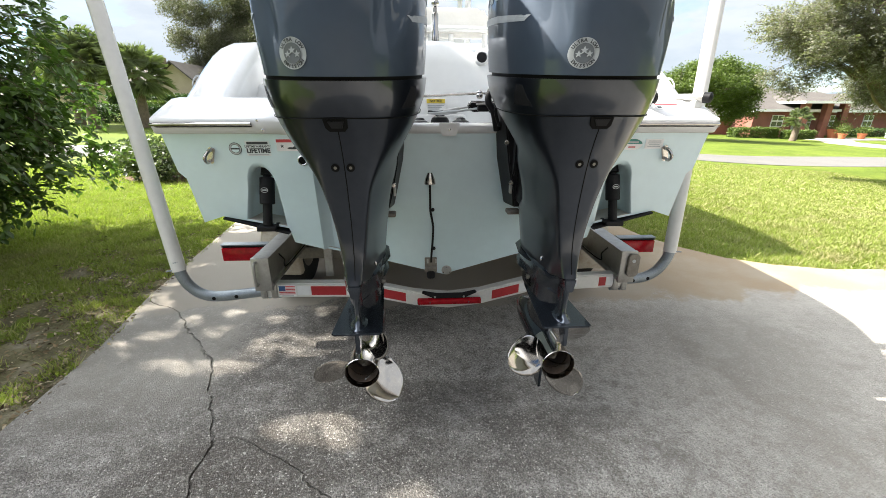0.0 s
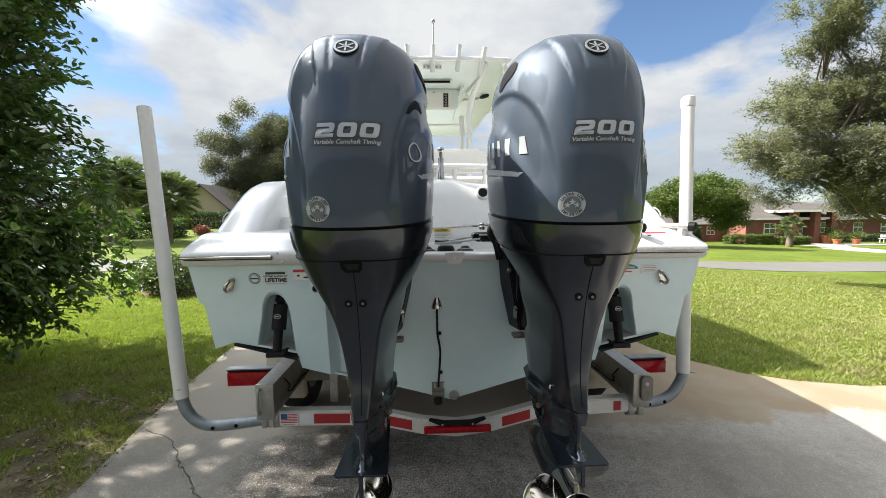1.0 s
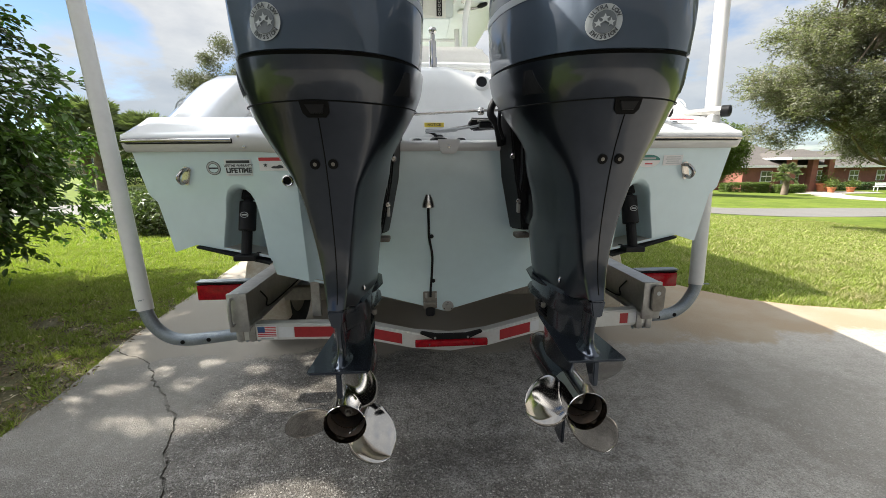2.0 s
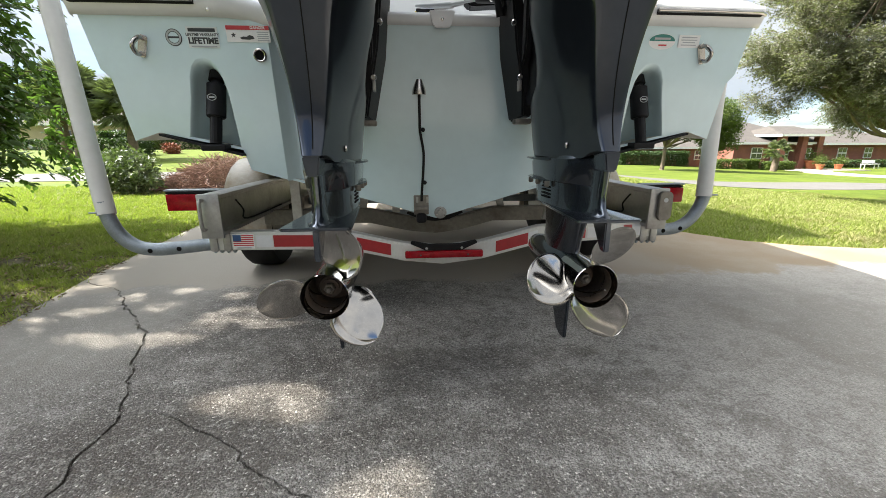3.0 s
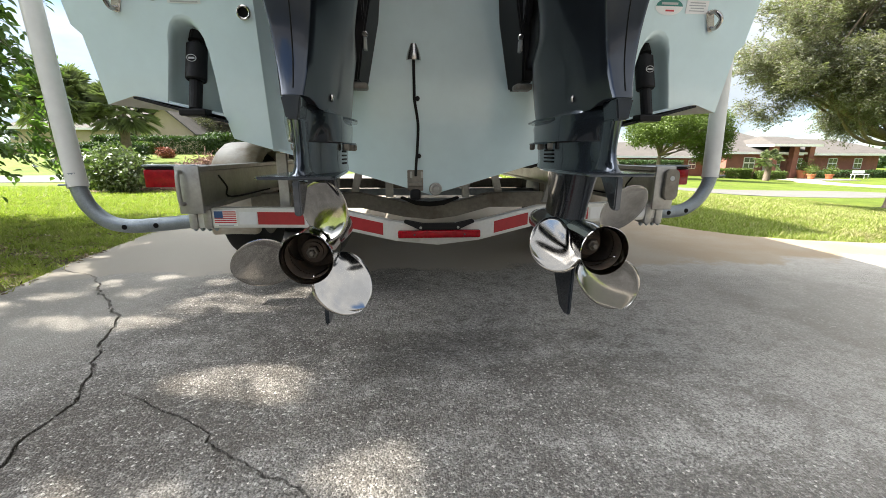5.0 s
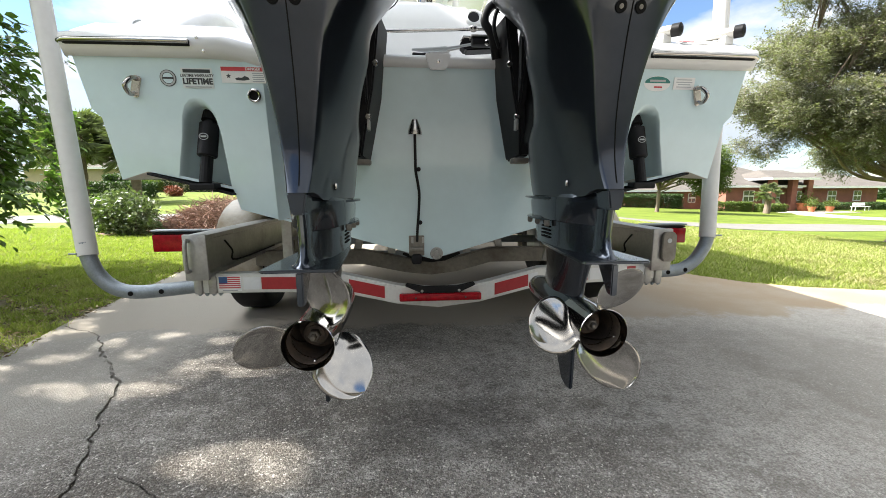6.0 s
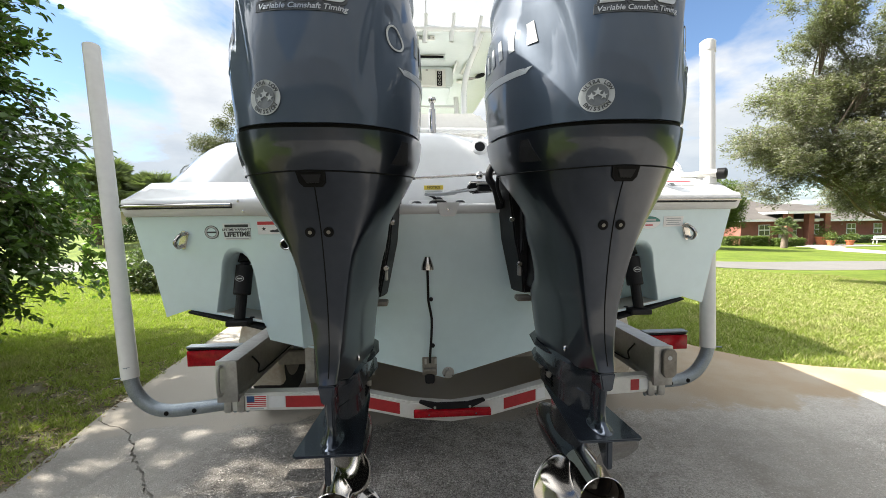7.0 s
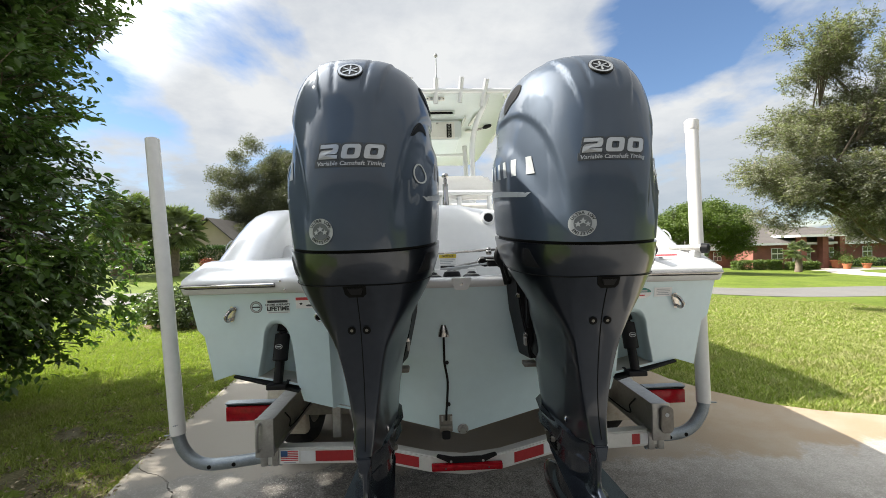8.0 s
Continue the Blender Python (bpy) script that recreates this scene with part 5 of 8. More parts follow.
for x, y, h in ((-0.110, 0.20, 0.0), (-0.012, 0.22, 0.018), (0.088, 0.20, 0.002)):
    boot = part("rigging_boot", lathe([(0.046, 1.262), (0.045, 1.272 + h * 0.5), (0.038, 1.277 + h), (0.026, 1.281 + h), (0.020, 1.291 + h), (0.012, 1.295 + h)], 24, Matrix.Translation((x, y, 0))), M_BLACK, boat, "black rigging boot in the engine well", smooth=40)
    part("boot_ring", lathe([(0.030, 1.2785 + h), (0.030, 1.283 + h), (0.022, 1.285 + h), (0.021, 1.280 + h)], 20, Matrix.Translation((x, y, 0))), M_ALU, boot, smooth=40)
part("hose", tube(smooth_path([(-0.012, 0.21, 1.30), (-0.045, 0.18, 1.318), (-0.068, 0.17, 1.324), (-0.03, 0.165, 1.322), (0.02, 0.16, 1.326)], 6), 0.006, 10), M_BLACK, boat, smooth=60)
part("steering_arm", tube([(0.0, 0.16, 1.324), (0.075, 0.155, 1.337), (0.078, 0.155, 1.338), (0.120, 0.15, 1.346)], [0.008, 0.008, 0.005, 0.005], 12), M_ALU, boat, "steel steering arm", smooth=50)
brace = part("steering_bracket", prism([(0.112, 1.345), (0.122, 1.370), (0.262, 1.368), (0.262, 1.330), (0.135, 1.322)], "y", 0.10, 0.17, 0.006), M_BLACK, boat, "black steering bracket with steel edges", smooth=30)
part("bracket_edge", tube([(0.114, 0.098, 1.352), (0.124, 0.098, 1.368), (0.262, 0.098, 1.366)], 0.0045, 8), M_STEEL_DULL, brace)
part("bolt", lathe([(0.012, 0), (0.012, 0.008), (0.006, 0.010)], 6, pose(0.200, 0.099, 1.345, 90)), M_STEEL_DULL, brace)
part("hose", tube(smooth_path([(0.235, -0.01, 1.45), (0.195, -0.03, 1.415), (0.180, -0.04, 1.37), (0.205, -0.045, 1.325), (0.225, -0.03, 1.25)], 6), 0.015, 10), M_BLACK, boat, "thick black rigging hose", smooth=60)
part("hose", tube(smooth_path([(0.25, -0.05, 1.43), (0.215, -0.075, 1.39), (0.205, -0.085, 1.33), (0.225, -0.08, 1.27)], 6), 0.007, 8), M_BLACK, boat, smooth=60)
tie = part("tie_bar", tube([(-0.30, 0.12, 1.380), (0.165, 0.12, 1.405), (0.36, 0.10, 1.405)], 0.0065, 10), M_STEEL_DULL, boat, "stainless steering tie bar", smooth=60)
part("tie_ball", lathe([(0.004, -0.012), (0.012, -0.009), (0.015, 0.0), (0.012, 0.009), (0.004, 0.012)], 16, pose(0.166, 0.118, 1.405)), M_STEEL, tie, smooth=60)
part("bar_joint", lathe([(0.006, -0.014), (0.011, -0.009), (0.012, 0.0), (0.011, 0.009), (0.006, 0.014)], 14, pose(0.16, 0.08, 1.392, 0, 90, 0)), M_STEEL, boat, smooth=60)
part("steering_cylinder", tube([(-0.075, 0.10, 1.318), (-0.02, 0.10, 1.317), (0.055, 0.10, 1.324), (0.065, 0.10, 1.326), (0.16, 0.09, 1.340)], [0.004, 0.009, 0.009, 0.005, 0.005], 12), M_GREY_INK, boat, "grey steering cylinder", smooth=60)
part("cylinder_body", box(0.15, 0.25, 0.05, 0.09, 1.325, 1.352, 0.008), M_BLACK, boat, smooth=40)
part("cylinder_plate", box(0.146, 0.27, 0.045, 0.095, 1.353, 1.360, 0.002), M_ALU, boat)
for bx in (0.205, 0.235):
    part("cylinder_bolt", lathe([(0.010, 0.0), (0.010, 0.01), (0.006, 0.013)], 12, pose(bx, 0.045, 1.33, 90)), M_STEEL, boat)
part("pole_socket", lathe([(0.020, 1.66), (0.020, 1.72), (0.017, 1.725), (0.017, 1.80), (0.011, 1.806), (0.011, 1.83)], 18, Matrix.Translation((-0.02, 0.55, 0))), M_STEEL, bulk, "chrome pole socket", smooth=40)
part("socket_knob", lathe([(0.006, 1.83), (0.017, 1.838), (0.021, 1.85), (0.017, 1.862), (0.005, 1.866)], 16, Matrix.Translation((-0.02, 0.55, 0))), M_STEEL, bulk, smooth=60)

# transom fittings: cable clamshell, cable with clips, transducer on its bracket, drain
bm = bmesh.new()
rows = []
for k in range(9):
    t = k / 8
    z = 1.054 - 0.056 * t
    w, d = 0.010 + 0.017 * math.sin(t * math.pi / 2), 0.004 + 0.018 * math.sin(t * math.pi / 2)
    rows.append([(-0.068 + w * math.cos(a), transom_y(z) - d * math.sin(a), z) for a in [math.pi * q / 10 for q in range(11)]])
ring_loft(bm, rows, closed=False)
part("cable_clamshell", bm, M_STEEL_DULL, boat, "stainless clamshell over the cable entry", smooth=60)
cable = [(-0.068, 0.005, 1.01), (-0.068, -0.004, 0.99), (-0.067, -0.005, 0.90), (-0.066, -0.005, 0.86), (-0.056, -0.005, 0.80), (-0.053, -0.005, 0.76), (-0.057, -0.005, 0.68), (-0.062, -0.005, 0.62), (-0.064, -0.012, 0.575)]
part("cable", tube(smooth_path([(x, transom_y(z) + o, z) for x, o, z in cable], 6), 0.0055, 10), M_RUBBER, boat, "black transducer cable", smooth=60)
for x, z in ((-0.055, 0.868), (-0.05, 0.655)):
    part("cable_clip", lathe([(0.009, 0), (0.009, 0.009), (0.004, 0.011)], 10, pose(x, transom_y(z), z, 90)), M_BLACK, boat)
z = 0.56
base = part("transducer_bracket", prism([(-0.098, 0.516), (-0.034, 0.516), (-0.034, 0.600), (-0.098, 0.600)], "y", transom_y(z) - 0.010, transom_y(z) - 0.002, 0.002), M_ALU_DARK, boat, "grey transducer bracket at the keel")
for dx in (-0.088, -0.044):
    part("bracket_slot", box(dx, dx + 0.010, transom_y(z) - 0.013, transom_y(z) - 0.009, 0.568, 0.594, 0.002), M_ALU, base)
part("bracket_arm", box(-0.094, -0.038, transom_y(z) - 0.03, transom_y(z), 0.535, 0.552, 0.004), M_ALU_DARK, base)
part("transducer", box(-0.088, -0.044, transom_y(z) - 0.02, 0.20, 0.478, 0.524, 0.012), M_BLACK, base, smooth=40)
drain = part("drain_plug", lathe([(0.027, 0), (0.027, 0.004), (0.024, 0.006), (0.014, 0.006), (0.013, 0.013), (0.006, 0.014)], 28, pose(0.018, transom_y(0.522), 0.522, 98)), M_ALU, boat, "round metal drain plug", smooth=30)
for k in range(3):
    a = radians(90 + 120 * k)
    part("screw", lathe([(0.003, 0.006), (0.003, 0.008), (0.001, 0.008)], 8, pose(0.018 + 0.020 * math.cos(a), transom_y(0.522) - 0.001, 0.522 + 0.020 * math.sin(a), 98)), M_STEEL_DULL, drain)
part("scupper", lathe([(0.023, 0), (0.023, 0.006), (0.019, 0.009), (0.016, 0.007), (0.015, 0.001)], 28, pose(-0.634, transom_y(1.121, POD), 1.121, 98)), M_STEEL_DULL, boat, "steel-ringed scupper", smooth=40)
part("scupper_bore", lathe([(0.016, 0.0), (0.015, 0.003), (0.004, 0.003)], 20, pose(-0.634, transom_y(1.121, POD) + 0.0, 1.121, 98)), M_SEALED, boat)

# stickers
LEAN = 8.0


def stuck(bm, x, z, lift=0.001, upper=True):
    """Lays a mark drawn in x and z on the leaning pod face."""
    bm.transform(Matrix.Translation((x, transom_y(z, POD) - lift, z)) @ Matrix.Rotation(radians(LEAN), 4, "X"))
    return bm


def rect(w, h, thick=0.0008):
    return plate([(-w / 2, -h / 2), (w / 2, -h / 2), (w / 2, h / 2), (-w / 2, h / 2)], thick)


def at_local(bm, dx, dz):
    bm.transform(Matrix.Translation((dx, 0, dz)))
    return bm


round_mark = part("round_sticker", stuck(plate(disc(0, 0, 0.027, 36), 0.0006), -0.916, 1.173), M_INK, boat, "round dark-ringed sticker")
part("round_ring", stuck(band(0.019, 0.0245), -0.916, 1.173, 0.0014), M_PALE_INK, round_mark)
part("round_disc", stuck(plate(disc(0, 0, 0.017, 30), 0.0006), -0.916, 1.173, 0.0014), M_MINT, round_mark)
part("round_bar", stuck(rect(0.036, 0.006), -0.916, 1.173, 0.0026), M_INK, round_mark)
life = part("warranty_sticker", stuck(rect(0.104, 0.066), -0.819, 1.174), M_MINT_IN, boat, "rectangular warranty sticker")
part("warranty_logo", stuck(at_local(rect(0.090, 0.011), 0, 0.023), -0.819, 1.174, 0.0018), M_INK, life)
part("warranty_words", stuck(at_local(lettering("LIFETIME WARRANTY", 0.0130, 0.88, 0, 0.0003, 0.0003), 0, 0.008), -0.819, 1.174, 0.0022), M_INK, life)
part("lifetime_word", stuck(at_local(lettering("LIFETIME", 0.0265, 0.98, 0, 0.0012, 0.0003), 0, -0.011), -0.819, 1.174, 0.0022), M_INK, life)
part("warranty_line", stuck(at_local(rect(0.086, 0.004), 0, -0.028), -0.819, 1.174, 0.0018), M_GREY_INK, life)
danger = part("danger_sticker", stuck(rect(0.148, 0.052), -0.664, 1.187), M_FLAG_WHITE, boat, "white and red danger sticker")
part("danger_band", stuck(at_local(rect(0.146, 0.013), 0, 0.019), -0.664, 1.187, 0.0018), M_FLAG_RED, danger)
part("danger_word", stuck(at_local(lettering("DANGER", 0.0125, 1.0, 0, 0.0003, 0.0003), 0.034, 0.019), -0.664, 1.187, 0.0028), M_FLAG_WHITE, danger)
part("danger_picture", stuck(at_local(plate([(-0.030, -0.006), (-0.018, -0.002), (-0.006, -0.003), (0.004, 0.003), (0.016, -0.001), (0.020, -0.009), (0.0, -0.012), (-0.024, -0.011)], 0.0006), 0.0, -0.006), -0.664, 1.187, 0.0018), M_INK, danger)
part("danger_picture", stuck(at_local(plate(star(0, 0, 0.009), 0.0006), -0.050, -0.004), -0.664, 1.187, 0.0018), M_INK, danger)
for k in range(5):
    part("danger_line", stuck(at_local(rect(0.040 - 0.004 * (k % 2), 0.0028), 0.050, 0.006 - 0.0065 * k), -0.664, 1.187, 0.0018), M_GREY_INK, danger)
green = part("oval_sticker", stuck(plate([(0.052 * math.cos(t), 0.027 * math.sin(t)) for t in [2 * math.pi * k / 40 for k in range(40)]], 0.0006), 0.857, 1.185), M_FLAG_WHITE, boat, "oval green and white dealer sticker")
part("oval_top", stuck(plate([(0.0505 * math.cos(t), 0.002 + 0.0235 * math.sin(t)) for t in [math.pi * k / 24 for k in range(25)]], 0.0006), 0.857, 1.185, 0.0016), M_TEAL_INK, green)
part("oval_bar", stuck(at_local(rect(0.062, 0.0075), 0, 0.010), 0.857, 1.185, 0.0026), M_PALE_INK, green)
part("oval_bar", stuck(at_local(rect(0.032, 0.0055), 0.004, -0.012), 0.857, 1.185, 0.0016), M_FLAG_RED, green)
caps_plate = part("capacity_plate", stuck(rect(0.084, 0.043, 0.0014), 0.964, 1.187), M_FLAG_WHITE, boat, "small pale capacity plate")
for k, w in enumerate((0.060, 0.064, 0.050, 0.060)):
    part("plate_line", stuck(at_local(rect(w, 0.0032), 0, 0.013 - 0.0085 * k), 0.964, 1.187, 0.0024), M_GREY_INK, caps_plate)
warn = part("deck_sticker", box(0.962, 1.072, 0.004, 0.048, 0.001, 0.0022), M_FLAG_WHITE, boat, "red-topped warning sticker on the stern deck", place=pose(0, 0.018, 1.335, 30.4))
part("deck_sticker_band", box(0.963, 1.071, 0.033, 0.047, 0.0022, 0.0030), M_FLAG_RED, warn)
for k in range(4):
    part("deck_sticker_line", box(0.998, 1.064 - 0.006 * (k % 2), 0.0080 + 0.006 * k, 0.0105 + 0.006 * k, 0.0022, 0.0028), M_GREY_INK, warn)
part("deck_sticker_picture", box(0.968, 0.988, 0.010, 0.026, 0.0022, 0.0028), M_INK, warn)

# steel arms with black round ends on the stern deck
for a, c in (((1.182, 0.012, 1.386), (1.085, 0.135, 1.392)), ((0.928, 0.012, 1.384), (0.835, 0.135, 1.398))):
    a, c = Vector(a), Vector(c)
    d = (c - a).normalized()
    arm = part("deck_arm", tube([a, a.lerp(c, 0.35), a.lerp(c, 0.40), c], [0.020, 0.021, 0.016, 0.012], 20), M_ALU, boat, "bare metal arm with a black round end", smooth=50)
    part("arm_end", tube([a - d * 0.016, a - d * 0.012, a + d * 0.016], [0.018, 0.0235, 0.0235], 20), M_BLACK, arm, smooth=40)
    part("arm_mouth", tube([a - d * 0.0170, a - d * 0.0158], 0.011, 16), M_SEALED, arm)
    part("arm_foot", box(a.x - 0.045, a.x - 0.005, 0.030, 0.070, 1.342, 1.378, 0.006), M_WHITE_GEL, arm, "white moulded foot")

# leaning post seat, console and hard top
seat = part("seat_back", prism([(-0.40, 1.80), (0.40, 1.80), (0.405, 1.90), (0.38, 1.955), (0.33, 1.985), (-0.33, 1.985), (-0.38, 1.955), (-0.405, 1.90)], "y", 1.28, 1.40, 0.03), M_CUSHION, boat, "white padded leaning-post backrest", smooth=50)
part("seat_cushion", box(-0.42, 0.42, 1.38, 1.85, 1.66, 1.78, 0.04), M_CUSHION, boat, "white seat cushion", smooth=50)
for x in (-0.36, -0.02, 0.12, 0.36):
    part("seat_frame", tube(smooth_path([(x, 1.32, 1.0), (x, 1.30, 1.6), (x, 1.31, 1.82)], 4), 0.02, 12), M_WHITE_GEL, boat, smooth=60)
part("seat_rail", tube(smooth_path([(-0.42, 1.24, 1.60), (-0.42, 1.20, 1.78), (-0.38, 1.19, 1.83), (0.36, 1.19, 1.83), (0.41, 1.20, 1.78), (0.41, 1.24, 1.60)], 6), 0.018, 12), M_WHITE_GEL, boat, smooth=60)
part("seat_base", box(-0.38, 0.38, 1.42, 1.85, 1.02, 1.66, 0.03), M_WHITE_GEL, boat)
part("console", box(-0.45, 0.45, 3.0, 4.2, 1.02, 2.05, 0.06), M_WHITE_GEL, boat, "white centre console", smooth=40)
bm = bmesh.new()
rows = []
for y, w, z, th in ((2.36, 0.66, 3.075, 0.03), (2.42, 0.72, 3.085, 0.06), (3.0, 0.86, 3.10, 0.075), (4.4, 0.88, 3.10, 0.075), (5.5, 0.82, 3.07, 0.07), (5.9, 0.66, 3.05, 0.04)):
    rows.append([(-w, y, z - th * 0.4), (-w * 0.96, y, z + 0.005), (-w * 0.5, y, z + 0.03), (0, y, z + 0.035), (w * 0.5, y, z + 0.03), (w * 0.96, y, z + 0.005), (w, y, z - th * 0.4), (w * 0.95, y, z - th), (w * 0.5, y, z - th * 0.7), (0, y, z - th * 0.7), (-w * 0.5, y, z - th * 0.7), (-w * 0.95, y, z - th)])
ring_loft(bm, rows)
bmesh.ops.recalc_face_normals(bm, faces=bm.faces)
top = part("hard_top", bm, M_MINT_IN, boat, "pale seafoam hard top", smooth=50)
lip = [(s * w, y, z) for s, pts in ((-1, ((0.86, 3.0, 3.075), (0.735, 2.44, 3.065), (0.66, 2.355, 3.070))), (1, ((0.66, 2.355, 3.070), (0.735, 2.44, 3.065), (0.86, 3.0, 3.075)))) for w, y, z in pts]
part("top_lip", tube(smooth_path([(-0.885, 4.4, 3.075)] + lip + [(0.885, 4.4, 3.075)], 5), 0.026, 10), M_WHITE_GEL, top, "white rounded edge of the hard top", smooth=60)
part("electronics_box", prism([(-0.36, 2.795), (0.30, 2.795), (0.32, 2.83), (0.32, 3.05), (-0.38, 3.05), (-0.38, 2.83)], "y", 3.2, 4.0, 0.02), M_MINT_IN, top, "overhead electronics box", smooth=40)
part("box_hatch", box(-0.10, 0.115, 3.186, 3.2, 2.815, 3.000, 0.006), M_CUSHION, top, "cream hatch of the electronics box")
part("box_frame", box(-0.12, 0.232, 3.192, 3.2, 2.800, 3.012, 0.004), M_CUSHION, top)
part("hatch_latch", box(-0.002, 0.028, 3.178, 3.188, 2.985, 3.004, 0.003), M_ALU, top)
sw = part("switch_panel", box(0.130, 0.192, 3.180, 3.192, 2.815, 2.985, 0.003), M_BLACK, top, "black switch panel")
for k in range(4):
    part("switch", lathe([(0.017, 0), (0.017, 0.006), (0.006, 0.008)], 14, pose(0.161, 3.181, 2.837 + 0.042 * k, 90)), M_ALU, sw)
    part("switch_cap", lathe([(0.011, 0.006), (0.010, 0.010), (0.002, 0.011)], 12, pose(0.161, 3.181, 2.837 + 0.042 * k, 90)), M_BLACK, sw)
part("locker_door", box(-0.40, 0.215, 2.868, 2.884, 2.985, 3.045, 0.006), M_MINT_IN, top)
slit = part("locker_slit", box(-0.40, 0.192, 2.860, 2.869, 3.004, 3.030, 0.004), M_SEALED, top, "dark grip slit of an overhead locker")
part("slit_edge", box(-0.40, 0.197, 2.855, 2.866, 3.030, 3.036, 0.002), M_CUSHION, slit)
stern_light = part("spreader_light", box(-0.118, 0.078, 2.425, 2.440, 2.998, 3.042, 0.006), M_CUSHION, top, "small white spreader light with three lamps")
for x in (-0.062, -0.020, 0.022):
    part("lamp_cup", lathe([(0.015, 0), (0.015, 0.004), (0.010, 0.002), (0.003, 0.002)], 14, pose(x, 2.424, 3.020, 90)), M_GREY_INK, stern_light)
for x in (-0.104, 0.064):
    part("screw", lathe([(0.006, 0), (0.006, 0.002), (0.002, 0.003)], 10, pose(x, 2.424, 3.020, 90)), M_SEALED, stern_light)
hatch = part("side_hatch", prism([(0.415, 3.34), (0.455, 3.36), (0.535, 2.86), (0.50, 2.84)], "z", 3.006, 3.022, 0.004), M_CUSHION, top, "white hatch plate with dark screws")
for x, y in ((0.430, 3.33), (0.450, 3.335), (0.515, 2.87), (0.500, 2.865), (0.480, 3.10)):
    part("screw", lathe([(0.006, 0), (0.006, 0.002), (0.002, 0.003)], 10, pose(x, y, 3.0065, 180)), M_SEALED, hatch)
part("grab_slat", prism([(0.318, 3.34), (0.345, 3.34), (0.365, 3.0), (0.338, 3.0)], "z", 2.996, 3.030, 0.005), M_WHITE_GEL, top)
part("round_port", lathe([(0.055, 0), (0.055, 0.006), (0.048, 0.010), (0.006, 0.010)], 28, pose(0.46, 3.66, 3.028, 180)), M_CUSHION, top, smooth=40)
grip = part("spotlight_arm", tube([(0.545, 3.46, 2.995), (0.60, 3.46, 3.00), (0.635, 3.44, 3.005)], [0.020, 0.014, 0.014], 12), M_STEEL, top, "steel clamp with a black grip", smooth=50)
part("grip", tube([(0.630, 3.44, 3.005), (0.66, 3.42, 3.01), (0.715, 3.38, 3.018), (0.728, 3.37, 3.02)], [0.016, 0.026, 0.024, 0.012], 14), M_BLACK, grip, "black rubber grip", smooth=50)
for bx, tx, bz, tz in ((-0.50, -0.53, 2.915, 3.18), (-0.262, -0.278, 2.955, 3.205), (-0.021, -0.008, 2.947, 3.197), (0.236, 0.260, 2.955, 3.205), (0.468, 0.523, 2.905, 3.180)):
    low, high = Vector((bx, 2.36, bz)), Vector((tx, 2.33, tz))
    rod = part("rod_holder", tube([low, low.lerp(high, 0.97), high], [0.025, 0.025, 0.027], 18, False), M_WHITE_GEL, top, "white tubular rod holder", smooth=60)
    part("rod_mouth", tube([low.lerp(high, 0.985), low.lerp(high, 1.002)], 0.0225, 14), M_SEALED, rod)
mast = part("light_mast", tube([(-0.008, 2.33, 3.18), (-0.008, 2.33, 3.42)], 0.007, 10), M_PALE_INK, top, "slim stern light mast", smooth=60)
part("mast_lamp", lathe([(0.007, 3.415), (0.015, 3.420), (0.020, 3.436), (0.015, 3.452), (0.003, 3.458)], 14, Matrix.Translation((-0.008, 2.33, 0))), M_ALU, mast, smooth=50)
for s in (-1, 1):
    part("top_leg", tube(smooth_path([(s * 0.375, 2.55, 1.05), (s * 0.374, 2.55, 1.9), (s * 0.374, 2.55, 2.27), (s * 0.376, 2.55, 2.53), (s * 0.405, 2.50, 2.71), (s * 0.445, 2.45, 2.82), (s * 0.492, 2.38, 2.92), (s * 0.53, 2.37, 3.03)], 6), 0.030, 14), M_WHITE_GEL, boat, "white pipe leg of the hard top", smooth=60)
    part("top_leg", tube(smooth_path([(s * 0.40, 3.6, 1.05), (s * 0.398, 3.6, 2.49), (s * 0.392, 3.6, 2.76), (s * 0.39, 3.6, 2.81)], 6), 0.030, 14), M_WHITE_GEL, boat, smooth=60)
    part("leg_brace", tube([(s * 0.375, 2.56, 1.9), (s * 0.395, 3.6, 2.0)], 0.016, 10), M_WHITE_GEL, boat, smooth=60)
part("cross_bar", tube([(-0.39, 3.62, 2.69), (0.39, 3.62, 2.695)], 0.018, 12), M_WHITE_GEL, boat, smooth=60)

# ---- trailer ----
trailer = empty("boat_trailer", 0, 0.5, 0)
tagged(trailer, "aluminium boat trailer with red tape and tail lamps", "trailer")
T0 = Matrix.Translation((0, -0.5, 0))


def tpart(name, bm, material, parent=None, label="", smooth=None):
    """A part of the trailer, given in world places."""
    ob = part(name, bm, material, parent or trailer, label, smooth)
    if parent is None:
        ob.matrix_basis = T0
    return ob


def swept_bar(line, dy, dz, name, material, label="", bevel=0.006):
    """A box section along points of (x, y, z)."""
    bm = bmesh.new()
    ring_loft(bm, [[(x, y - dy / 2, z - dz / 2), (x, y + dy / 2, z - dz / 2), (x, y + dy / 2, z + dz / 2), (x, y - dy / 2, z + dz / 2)] for x, y, z in line])
    bmesh.ops.recalc_face_normals(bm, faces=bm.faces)
    bmesh.ops.bevel(bm, geom=[e for e in bm.edges if len(e.link_faces) == 2 and e.calc_face_angle(0.0) > 1.0], offset=bevel, segments=2, affect="EDGES")
    return tpart(name, bm, material, None, label, 30)


